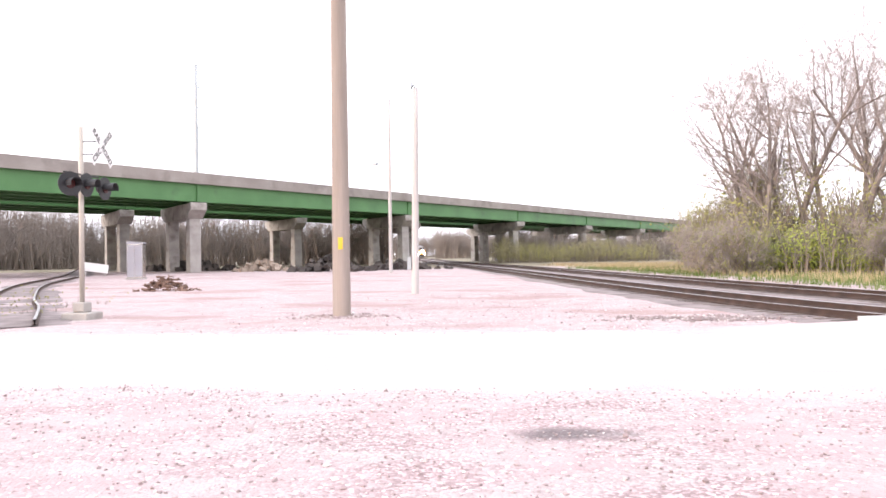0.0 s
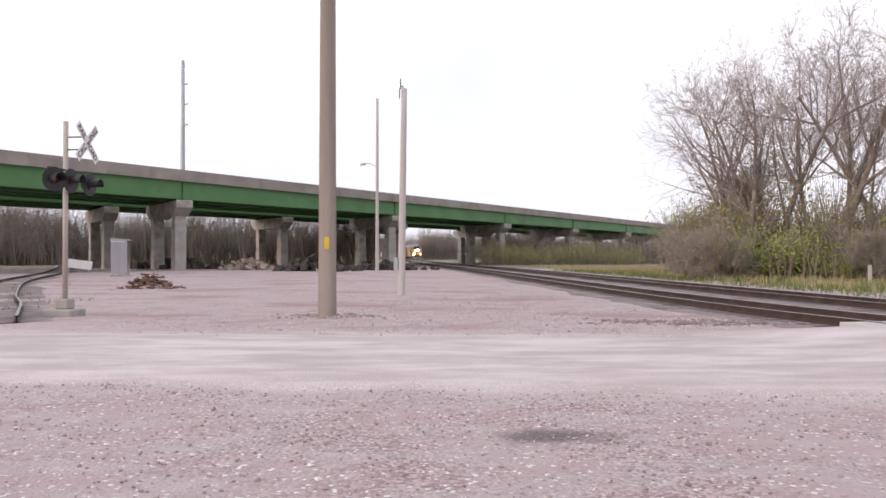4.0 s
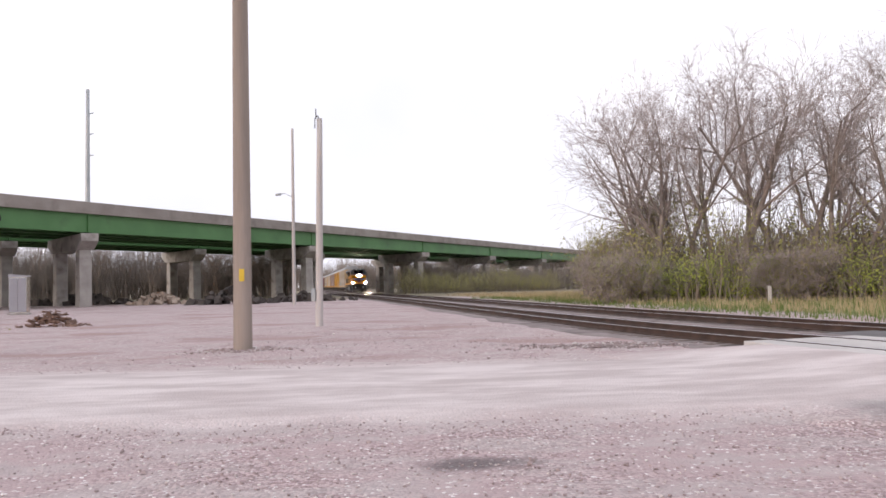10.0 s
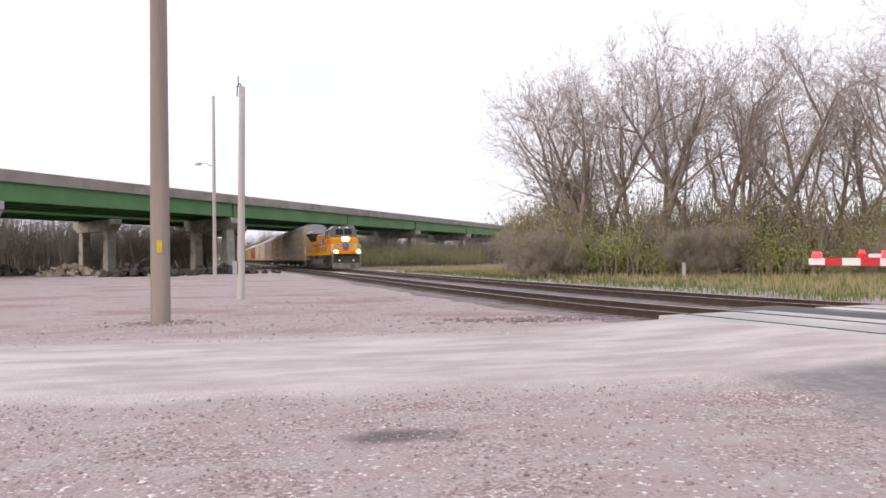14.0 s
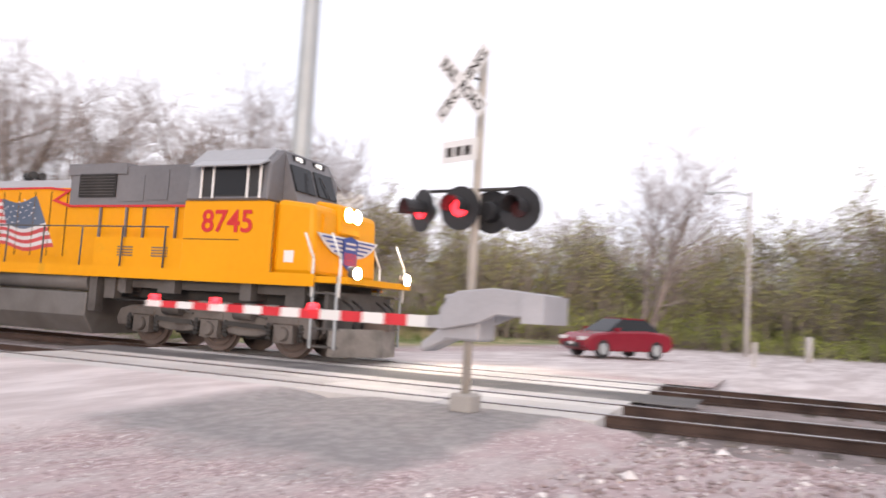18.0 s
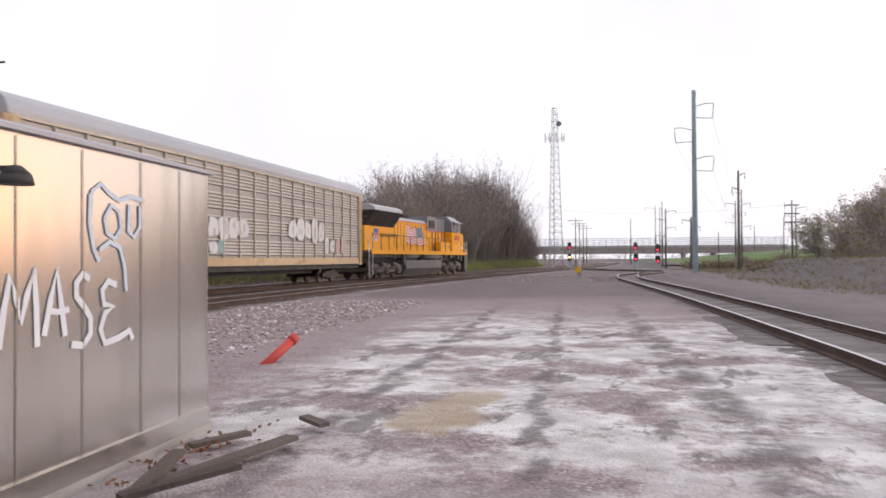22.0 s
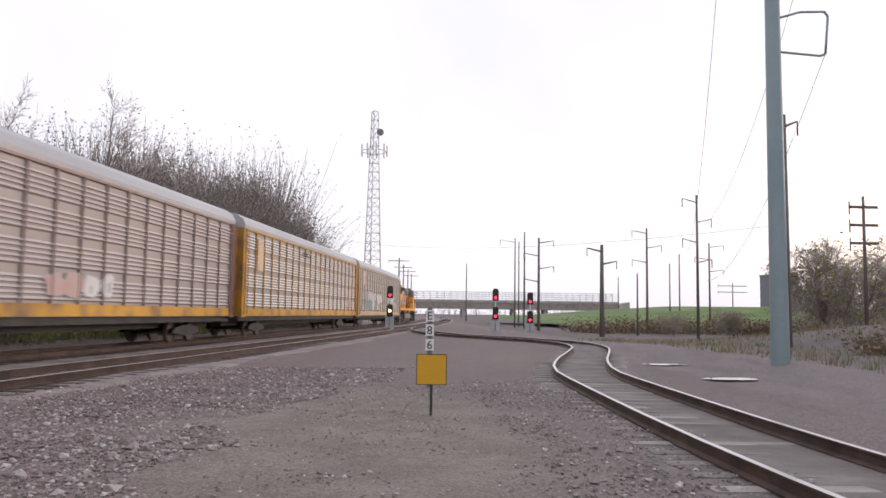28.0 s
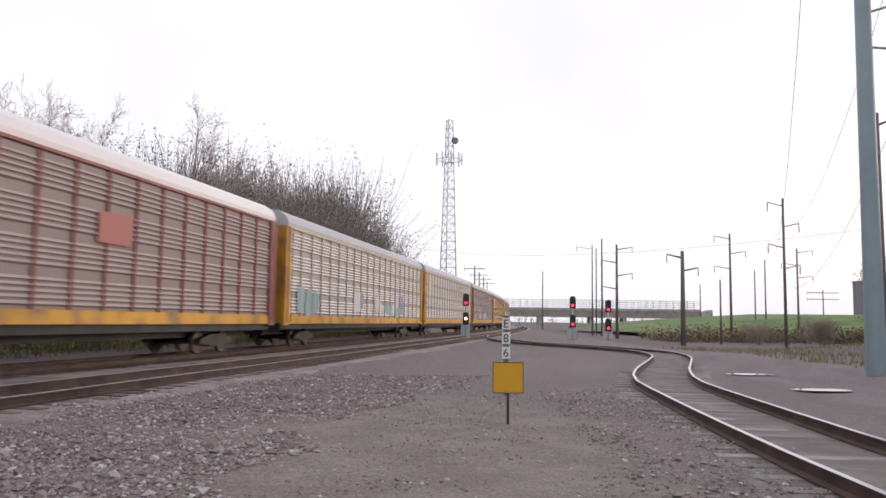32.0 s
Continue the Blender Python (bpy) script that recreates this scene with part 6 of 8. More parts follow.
def thicket(name, places, count, height, seed, leaf_share, label, leaf=LEAF_OLIVE, stem=THICKET, even=0.3, fine=1.0, cut=(-9, 13), twigs=6):
    """Far undergrowth: many thin stems and small leaf clumps along a strip. places: function of u in 0..1 and v in 0..1 to (x, y, z)."""
    r = random.Random(seed)
    stems, green = Soup(), Soup()
    for _ in range(count):
        u, v = r.random(), r.random()
        x, y, z = places(u, v)
        if 20 < y < 690 and cut[0] < x - track_x(round(y)) < cut[1]:
            continue
        tall = height(x, y) if callable(height) else height
        h = tall * (even + (1 - even) * r.random() ** 1.1) * (0.75 + 0.35 * noise.noise((x * 0.08, y * 0.08, seed)))
        p = Vector((x, y, z - 0.2))
        way = Vector((r.gauss(0, 0.16), r.gauss(0, 0.16), 1)).normalized()
        q = p + way * h * 0.55
        thick = (0.25 + tall * 0.15) * fine
        stems.limb(p, q, 0.035 * thick, 0.022 * thick, 3)
        for _k in range(twigs):
            e = q + Vector((r.gauss(0, 0.3), r.gauss(0, 0.3), r.uniform(0.1, 1.0))).normalized() * h * r.uniform(0.2, 0.45)
            b = p.lerp(q, r.uniform(0.3, 1.0))
            stems.limb(b, e, 0.016 * thick, 0.006 * thick, 3)
            bare = leaf == BRUSH_CLOUD
            if r.random() < leaf_share:
                for _j in range(10 if bare and twigs > 6 else 14 if bare else 9):
                    green.leaf(b.lerp(e, r.uniform(0.3, 1.1)) + Vector((r.gauss(0, 0.35), r.gauss(0, 0.35), r.gauss(0, 0.35))), ((0.032 if twigs > 6 else 0.042) if bare else 0.17 if leaf == DRY_BRUSH else 0.075) * (0.4 + tall * 0.1) * r.uniform(0.7, 1.5), r)
    t = thing(name, label, "thicket", kind="stuff")
    part("stems", stems.mesh("stems", stem), None, t)
    if green.f:
        part("leaves", green.mesh("leaves", leaf), None, t)
    return t


def strip(az0, az1, d0, d1, z=0.0):
    return lambda u, v: (*polar(az0 + (az1 - az0) * u, d0 + (d1 - d0) * v), z)


def between(a, b, depth, z=0.0):
    """A strip from a to b, deepened to its left."""
    a, b = Vector(a), Vector(b)
    w = (b - a).normalized()
    n = Vector((-w.y, w.x))
    return lambda u, v: (*(a.lerp(b, u) + n * depth * v), z)


thicket("undergrowth", strip(16, 62, 54, 80), 2600, lambda x, y: 9.5 + 6.0 * noise.noise((x * 0.16, y * 0.16, 2.0)), 3, 0.5, "olive brown thicket with new leaves beneath tall trees")
thicket("undergrowth", strip(19, 60, 53, 57), 1000, lambda x, y: 4.6 + 3.5 * noise.noise((x * 0.25, y * 0.25, 6.0)), 13, 0.85, "low bushes with fresh green leaves at the wood's edge", LEAF_GREEN)
thicket("undergrowth", strip(60, 99, 54, 80), 1700, lambda x, y: 10.0 + 8.0 * noise.noise((x * 0.11, y * 0.11, 3.0)), 4, 0.75, "olive brown thicket behind the road")
thicket("far_woods", between((60, 150), (-150, 110), -25), 3600, lambda x, y: 17.0 - 7.5 * min(max((x + 12) / 30, 0), 1) + 3 * noise.noise((x * 0.05, y * 0.05, 5.0)), 6, 0.85, "grey-brown leafless woods beyond the bridge", BRUSH_CLOUD)
thicket("far_woods", between((-60, 120), (-170, 60), -25), 2400, 17.0, 7, 0.85, "grey-brown leafless woods beyond the bridge", BRUSH_CLOUD)
thicket("undergrowth", strip(98, 118, 40, 56), 900, lambda x, y: 9.0 + 3.0 * noise.noise((x * 0.2, y * 0.2, 3.0)), 14, 0.45, "brown thicket beyond the gravel lane")
thicket("undergrowth", strip(60, 99, 51, 56), 420, lambda x, y: 4.5 + 4.0 * noise.noise((x * 0.2, y * 0.2, 9.0)), 15, 0.8, "low bushes with fresh green leaves behind the lane", LEAF_GREEN)
thicket("undergrowth", strip(60, 99, 56, 74), 420, lambda x, y: 10.5 + 8.0 * noise.noise((x * 0.1, y * 0.1, 6.0)), 16, 0.8, "young trees in yellow-green leaf behind the lane", LEAF_GREEN)
thicket("far_woods", between((110, 330), (-150, 300), -30), 2600, lambda x, y: 19.0 + 5 * noise.noise((x * 0.04, y * 0.04, 5.0)), 17, 0.85, "grey-brown leafless woods far along the line", BRUSH_CLOUD, cut=(-5, 9.5), even=0.6)
thicket("far_woods", between((60, 720), (-190, 720), -40), 1500, 34.0, 18, 0.9, "grey-brown leafless woods where the line bends away", BRUSH_CLOUD, even=0.75)
thicket("undergrowth", between((34, 132), (6, 128), -12), 520, lambda x, y: 6.0 + 2.5 * noise.noise((x * 0.15, y * 0.15, 2.0)), 19, 0.8, "olive scrub behind the bridge piers", cut=(-5, 9.5))
# woods along the east side of the line, south of the crossing
wood_line = NEAR.shifted(11.0)
wood_from, wood_to = NEAR.near_y(-12), NEAR.near_y(-148)


def line_strip(line, a, b, depth):
    return lambda u, v: (*line.side(a + (b - a) * u, depth * v), 0.0)


def wood_height(x, y):
    crowns = 0.5 + 0.5 * noise.noise((x * 0.14, y * 0.14, 8.0)) + 0.45 * noise.noise((x * 0.4, y * 0.4, 3.0))
    tail = min(max((-128 - y) / 14, 0), 1)
    return min(max(8.3 + 0.178 * (-y - 47), 6.6), 23.0) * (0.86 + 0.24 * crowns) * (1 - 0.5 * tail)


thicket("line_woods", line_strip(wood_line, wood_from, wood_to, 16), 5600, wood_height, 8, 0.9, "dense grey leafless wood along the line", BRUSH_CLOUD, THICKET_GREY, 0.62, 0.55, twigs=10)
thicket("line_scrub", line_strip(NEAR.shifted(9.5), wood_from, wood_to, 3), 1100, 2.2, 9, 0.6, "low green and brown scrub along the line", LEAF_GREEN)
for k in range(20):
    q = wood_line.side(wood_from + (wood_to - wood_from) * (k + tr.random()) / 20, tr.uniform(2, 12))
    plant("slim", k, q.x, q.y, tr.uniform(0, 6), wood_height(q.x, q.y) / 18.0)


# ---------------------------------------------------------------- the south: sign, signals, poles, tower, far bridge
RIGHT = Vector((FORWARD.y, -FORWARD.x, 0))
STAND = FORWARD * 47.0


def ahead(d, x, z=0.0):
    """A place d metres ahead of the last standpoint and x metres to the right of its line."""
    p = STAND + FORWARD * d + RIGHT * x
    return Vector((p.x, p.y, z))


def facing_north(p):
    """The pose of a board at p with its face (-y) turned back to the eye."""
    turn = math.degrees(math.atan2(FORWARD.y, FORWARD.x)) - 90
    return pose(p.x, p.y, p.z, 0, 0, turn)


def yellow_sign():
    s = thing("trackside_sign", "square yellow sign on a short steel post", "railway sign", facing_north(ahead(11.7, 0.655)))
    bm = bmesh.new()
    box(bm, -0.02, 0.02, -0.015, 0.015, -0.2, 0.86)
    part("post", bm, DARK_STEEL, s)
    bm = bmesh.new()
    box(bm, -0.23, 0.23, -0.022, -0.018, 0.43, 0.89)
    part("board", bevelled(bm, 0.001), SIGN_YELLOW, s)
    for a in ((-0.23, 0.23, 0.43, 0.44), (-0.23, 0.23, 0.88, 0.89), (-0.23, -0.22, 0.44, 0.88), (0.22, 0.23, 0.44, 0.88)):
        bm = bmesh.new()
        box(bm, a[0], a[1], -0.026, -0.0225, a[2], a[3])
        part("border", bm, LETTER_BLACK, s)


yellow_sign()


def milepost():
    p = thing("milepost", "narrow grey milepost with white characters", "milepost", facing_north(ahead(16.0, 0.85)))
    bm = bmesh.new()
    box(bm, -0.05, 0.05, -0.03, 0.03, -0.2, 1.62)
    part("post", bm, mat("milepost_grey", (0.10, 0.10, 0.11), (0.16, 0.16, 0.17), 4, 0.7), p)
    for k, c in enumerate("E86"):
        bm = bmesh.new()
        box(bm, -0.085, 0.085, -0.036, -0.032, 1.34 - k * 0.30, 1.58 - k * 0.30)
        plate = part("plate", bm, WHITE_PAINT, p)
        lettering("character", c, 0.24, LETTER_BLACK, plate, pose(-0.065, -0.038, 1.375 - k * 0.30, 90, 0, 0), "black character on white")


milepost()


def block_signal(d, x, top, lamps, label):
    p = ahead(d, x)
    s = thing("block_signal", label, "railway signal", facing_north(p), "block signals")
    bm = bmesh.new()
    tube(bm, (0, 0, -0.2), (0, 0, top + 0.3), 0.075, 0.06, 10)
    part("mast", bm, GALVANISED, s)
    bm = bmesh.new()
    box(bm, -0.4, 0.4, -0.05, 0.55, 0.0, 1.3)
    part("relay_case", bevelled(bm, 0.02), GALVANISED, s, "grey relay case at the foot")
    for k, glow in enumerate(lamps):
        z = top - 1.68 * k
        bm = bmesh.new()
        prism(bm, [(-0.27, z - 0.55), (0.27, z - 0.55), (0.27, z + 0.42), (0.15, z + 0.56), (-0.15, z + 0.56), (-0.27, z + 0.42)], -0.16, -0.1, "y")
        head = part("signal_head", bm, BLACK_PAINT, s, "black signal head")
        for j, dz in enumerate((0.28, 0.0, -0.28)):
            bm = bmesh.new()
            tube(bm, (0, -0.19, z + dz), (0, -0.16, z + dz), 0.12 if j == glow[0] else 0.09, 0.12, 12)
            part("lens", bm, glow[1] if j == glow[0] else BLACK_PAINT, head)
            bm = bmesh.new()
            tube(bm, (0, -0.38, z + dz + 0.12), (0, -0.16, z + dz + 0.12), 0.02, 0.03, 6)
            part("visor", bm, BLACK_PAINT, head)
    return s


SIGNAL_RED = plain("signal_red_glow", (1.0, 0.03, 0.06), 0.3, 0, 3.5)
block_signal(70, 9.7, 3.3, ((2, SIGNAL_RED), (2, SIGNAL_RED)), "two-headed block signal showing red over red")
block_signal(70, 12.9, 3.0, ((2, SIGNAL_RED), (2, SIGNAL_RED)), "two-headed block signal showing red over red")
block_signal(70, 0.05, 3.4, ((2, SIGNAL_RED), (1, LAMP_AMBER)), "two-headed block signal showing red over amber")


def line_pole(d, x, top, r, arms, label, material=WOOD_POLE, side=1, wide=1.3):
    p = ahead(d, x)
    z = bank(round(p.x, 3), round(p.y, 3))
    t = thing("power_pole", label, "utility pole", facing_north(Vector((p.x, p.y, 0))), "power line poles")
    bm = bmesh.new()
    tube(bm, (0, 0, z - 0.4), (0, 0, top), r, r * 0.6, 9)
    part("shaft", bm, material, t)
    for k in range(arms):
        h = top - 0.5 - k * (top - z) * 0.14
        sd = side if k % 2 == 0 or side == 2 else -side
        bm = bmesh.new()
        if side == 0:
            box(bm, -wide, wide, -0.05, 0.05, h - 0.06, h + 0.06)
        else:
            tube(bm, (0, 0, h), ((1 if sd > 0 else -1) * wide, 0, h + 0.25), r * 0.35, r * 0.22, 6)
        arm = part("cross_arm", bm, material, t)
        bm = bmesh.new()
        q = (1 if sd > 0 else -1) * wide
        tube(bm, (q, 0, h + 0.25), (q, 0, h - 0.35), 0.03, 0.03, 6)
        part("insulator", bm, DARK_STEEL, arm)
    return t


DARK_POLE = mat("dark_pole_wood", (0.10, 0.085, 0.08), (0.19, 0.165, 0.155), 6, 0.9, stretch=(1, 1, 0.06))
for d, x, y_top, r, arms, side in ((55, 1165, 450, 0.20, 2, -1), (70, 1248, 418, 0.13, 3, -1), (50, 1342, 355, 0.11, 4, -1), (60, 1230, 500, 0.09, 0, 1), (75, 1050, 440, 0.16, 4, 1), (90, 1024, 430, 0.13, 0, 1), (90, 1007, 441, 0.10, 1, -1), (95, 1014, 447, 0.10, 0, 1), (85, 1364, 443, 0.13, 3, 1), (110, 1308, 464, 0.13, 0, 1), (110, 1290, 482, 0.12, 0, 1), (140, 1195, 508, 0.13, 0, 1), (120, 1407, 515, 0.12, 2, 0), (30, 1510, 200, 0.16, 2, 1), (160, 920, 488, 0.15, 0, 1), (34, 1660, 350, 0.10, 3, 0)):
    line_pole(d, (x - 784) / 1358 * d, 1.5 + (578 - y_top) / 1358 * d, r, arms, "slender dark power line pole with short arms" if arms else "plain slender dark pole", DARK_POLE, side, 0.02 * d)
# poles along the road on the far side of the tracks
for k, (d, x, y_top) in enumerate(((120, 800, 480), (140, 808, 492), (160, 816, 500), (180, 822, 508))):
    line_pole(d, (x - 784) / 1358 * d, 1.5 + (578 - y_top) / 1358 * d, 0.16, 1, "wooden pole with a cross-arm beside the line", DARK_POLE, 0, 1.6)
line_pole(-6, -34.5, 14.0, 0.16, 1, "wooden pole with a cross-arm above the wood", DARK_POLE, 0, 1.2)


def loop_arm(parent, z, side):
    bm = bmesh.new()
    out = [(0, 0), (0.8, 0.25), (1.5, 0.29), (1.6, 0.16), (1.5, -0.92), (1.34, -0.98), (0, -0.9)]
    pipe_run(bm, [(side * x, 0, z + dz) for x, dz in out], 0.034, 8)
    part("davit_arm", bm, BLUE_STEEL, parent, "curved steel davit arm")


for z, side in ((12.2, 1), (9.75, -1), (14.2, -1)):
    loop_arm(pole_s, z, side)
pole_s.matrix_basis = facing_north(Vector((0.75, -67.8, 0))) @ pose(0, 0, 0, 0, 0, 180)


def lattice_tower(p, height):
    t = thing("radio_tower", "slender lattice radio tower with antennas and a dish", "radio tower", facing_north(p))
    legs = []
    def corner(k, h):
        w = 1.9 - 1.25 * h / height
        a = k * math.tau / 3 + 0.4
        return Vector((math.cos(a) * w, math.sin(a) * w, h))
    for k in range(3):
        bm = bmesh.new()
        tube(bm, corner(k, -0.3), corner(k, height), 0.11, 0.07, 6)
        part("leg", bm, GALVANISED, t)
    n = 24
    for i in range(n):
        a, b = height * i / n, height * (i + 1) / n
        for k in range(3):
            for low_end in (a, b):
                bm = bmesh.new()
                tube(bm, corner(k, low_end), corner((k + 1) % 3, b), 0.045, 0.045, 4)
                part("brace", bm, GALVANISED, t)
    for k in range(9):
        a = k * math.tau / 9
        bm = bmesh.new()
        x, y = math.cos(a) * 2.2, math.sin(a) * 2.2
        box(bm, x - 0.12, x + 0.12, y - 0.12, y + 0.12, height - 7.8, height - 5.9)
        part("antenna", bm, WHITE_PAINT, t)
    bm = bmesh.new()
    for k in range(9):
        a, b = k * math.tau / 9, (k + 1) * math.tau / 9
        tube(bm, (math.cos(a) * 2.2, math.sin(a) * 2.2, height - 7.0), (math.cos(b) * 2.2, math.sin(b) * 2.2, height - 7.0), 0.06, 0.06, 4)
    part("antenna_ring", bm, GALVANISED, t)
    bm = bmesh.new()
    tube(bm, (1.0, -0.9, height - 3.8), (1.0, -0.5, height - 3.8), 0.62, 0.5, 16)
    part("dish", bm, LOCO_GREY, t, "round grey dish")


lattice_tower(ahead(130, -3.1), 36.0)


def far_bridge():
    at = ahead(330, -30)
    b = thing("road_bridge", "distant pale concrete road bridge with a mesh fence", "bridge", facing_north(at))
    for name, z0, z1, y0, y1, m in (("beam", 3.7, 6.6, 0, 9, DECK), ("fascia", 6.6, 7.7, -0.3, 9.3, CONCRETE)):
        bm = bmesh.new()
        box(bm, -20, 130, y0, y1, z0, z1)
        part(name, bm, m, b)
    for y in (-0.2, 9.2):
        for k in range(52):
            bm = bmesh.new()
            x = -20 + k * 2.94
            box(bm, x, x + 0.16, y - 0.08, y + 0.08, 7.7, 11.2)
            part("fence_post", bm, GALVANISED, b)
        for z in (8.4, 9.3, 10.2, 11.1):
            bm = bmesh.new()
            box(bm, -20, 130, y - 0.05, y + 0.05, z, z + 0.13)
            part("fence_rail", bm, GALVANISED, b)
    for x in (18, 62, 84, 98):
        for y in (1.5, 7.5):
            bm = bmesh.new()
            box(bm, x - 0.8, x + 0.8, y - 0.8, y + 0.8, -3, 3.7)
            part("column", bm, CONCRETE, b)
    bm = bmesh.new()
    prism(bm, [(100, -3), (135, -3), (135, 7.6), (118, 3.7)], 0.1, 8.9, "y")
    part("abutment", bm, CONCRETE, b, "sloping concrete abutment")


far_bridge()

# the green embankment of the far road and its bushes
bank_verts, bank_faces = [], []
for i in range(41):
    for j, (dd, zz) in enumerate(((0, -0.3), (9, 0.9), (26, 3.0), (60, 3.4))):
        q = ahead(78 + dd + 6 * math.sin(i * 0.3) * 0.3, 22 + i * 5 - dd * 0.1)
        bank_verts.append((q.x, q.y, zz * min(1, 0.25 + i / 9) + 0.15 * noise.noise((i * 0.7, j * 1.3, 0))))
for i in range(40):
    for j in range(3):
        a = i * 4 + j
        bank_faces.append((a, a + 1, a + 5, a + 4))
bank_mesh = bpy.data.meshes.new("embankment")
bank_mesh.from_pydata(bank_verts, [], bank_faces)
bank_mesh.materials.append(mat("embankment_grass", (0.06, 0.12, 0.03), (0.13, 0.21, 0.055), 1.2, 0.95, bump=0.3, spots=((0.20, 0.175, 0.11), 0.12, 0.55, 0.7)))
tagged(new("embankment", bank_mesh), "green grassy embankment of the far road", "embankment", kind="structure")
thicket("roadside_brush", lambda u, v: tuple(ahead(64 + 13 * v, 17 + 60 * u)), 900, 1.9, 21, 0.9, "dry brown brush at the foot of the embankment", DRY_BRUSH)
thicket("roadside_brush", lambda u, v: tuple(ahead(24 + 22 * u, 15.5 + 3 * v + 10 * u)), 600, 0.8, 22, 0.9, "dry brown weeds on a low berm", DRY_BRUSH)
thicket("distant_trees", lambda u, v: tuple(ahead(300 + 60 * v, 60 + 260 * u)), 600, 9, 23, 0.0, "far leafless trees on the horizon")
thicket("distant_trees", lambda u, v: tuple(ahead(380 + 60 * v, -160 + 260 * u)), 500, 10, 24, 0.1, "far leafless trees on the horizon")

# puddles on the side road
WATER = plain("puddle_water", (0.10, 0.105, 0.11), 0.05)


def puddle(d, x, w, h, seed):
    bm = bmesh.new()
    r = random.Random(seed)
    v = [bm.verts.new((math.cos(k * math.tau / 18) * w * r.uniform(0.8, 1.05), math.sin(k * math.tau / 18) * h * r.uniform(0.7, 1.05), 0)) for k in range(18)]
    bm.faces.new(v)
    p = ahead(d, x, 0.03)
    whole("puddle", bm, WATER, "shallow puddle mirroring the pale sky", "puddle", facing_north(p), "puddles")


puddle(18.2, 8.3, 0.75, 0.42, 1)
puddle(23.5, 8.6, 0.75, 0.4, 2)
puddle(19.5, 9.9, 0.35, 0.2, 3)


def grey_building():
    p = ahead(200, 107)
    b = thing("industrial_building", "tall plain grey industrial building", "building", facing_north(p))
    bm = bmesh.new()
    box(bm, -3.2, 3.2, 0, 9, 0, 13.2)
    part("wall", bm, mat("grey_cladding", (0.16, 0.17, 0.19), (0.22, 0.23, 0.25), 0.5, 0.8, stretch=(6, 6, 0.2)), b)
    bm = bmesh.new()
    box(bm, -3.4, 3.4, -0.2, 9.2, 13.203, 13.5)
    part("roof", bm, DECK, b)
    q = Vector((-38.5, -118, 1.6))
    h = thing("shed", "low blue-grey sheet metal shed behind the berm", "building", pose(q.x, q.y, 0, 0, 0, 10))
    bm = bmesh.new()
    box(bm, -6, 6, -4, 4, 0.5, 4.6)
    part("wall", bm, mat("shed_cladding", (0.22, 0.25, 0.28), (0.30, 0.33, 0.36), 0.5, 0.7, stretch=(6, 6, 0.2)), h)
    bm = bmesh.new()
    prism(bm, [(-4.3, 4.603), (4.3, 4.603), (0, 6.2)], -6.3, 6.3, "x")
    part("roof", bm, mat("shed_roof", (0.20, 0.22, 0.25), (0.27, 0.29, 0.32), 0.5, 0.6), h)


grey_building()

# bushes on the berm to the south-west
for x, y, size in ((-17.0, -74, 1.5), (-13.0, -66, 1.05), (-20.5, -80, 1.35), (-26, -86, 0.7), (-34, -92, 0.7), (-31, -70, 0.5)):
    plant("scrub", int(x) % 2, x, y, x, size, bank(x, y))
for d, u, size in ((50, 30.5, 1.35), (56, 36, 1.2), (47, 35, 1.0), (70, 41, 0.9), (64, 29, 0.45), (60, 22.5, 0.35)):
    q = ahead(d, u)
    plant("scrub", d % 2, q.x, q.y, d, size, bank(round(q.x, 3), round(q.y, 3)) - 0.05)
thicket("berm_weeds", lambda u, v: (-13 - 40 * u - 0.155 * 0, -48 - 40 * v, 1.2), 500, 0.7, 27, 0.2, "dry weeds on the berm")


def trailer(x, y, length, height, colour, cab):
    t = thing("box_trailer", "boxy parked road trailer in the distance", "trailer", pose(x, y, 0, 0, 0, 12), "parked trailers")
    bm = bmesh.new()
    box(bm, -length / 2, length / 2, -1.25, 1.25, 1.1, height)
    part("body", bevelled(bm, 0.04), colour, t)
    for xx in (-length / 2 + 0.8, length / 2 - 0.8):
        for yy in (-1.0, 1.0):
            bm = bmesh.new()
            tube(bm, (xx, yy - 0.15, 0.5), (xx, yy + 0.15, 0.5), 0.5, 0.5, 14)
            part("wheel", bm, BLACK_PAINT, t)
    bm = bmesh.new()
    box(bm, -length / 2 + 0.2, length / 2 - 0.2, -0.5, 0.5, 0.75, 1.1)
    part("chassis", bm, DARK_STEEL, t)


TRAILER_RED = mat("trailer_red", (0.30, 0.05, 0.045), (0.40, 0.08, 0.07), 2, 0.6)
for k, (x, y, n, colour) in enumerate(((44, -138, 3.0, WHITE_PAINT), (43, -150, 5.0, WHITE_PAINT), (42.5, -158, 4.0, TRAILER_RED), (42, -167, 4.5, WHITE_PAINT), (41.5, -179, 3.0, BLACK_PAINT))):
    trailer(x, y, n, 4.0, colour, False)


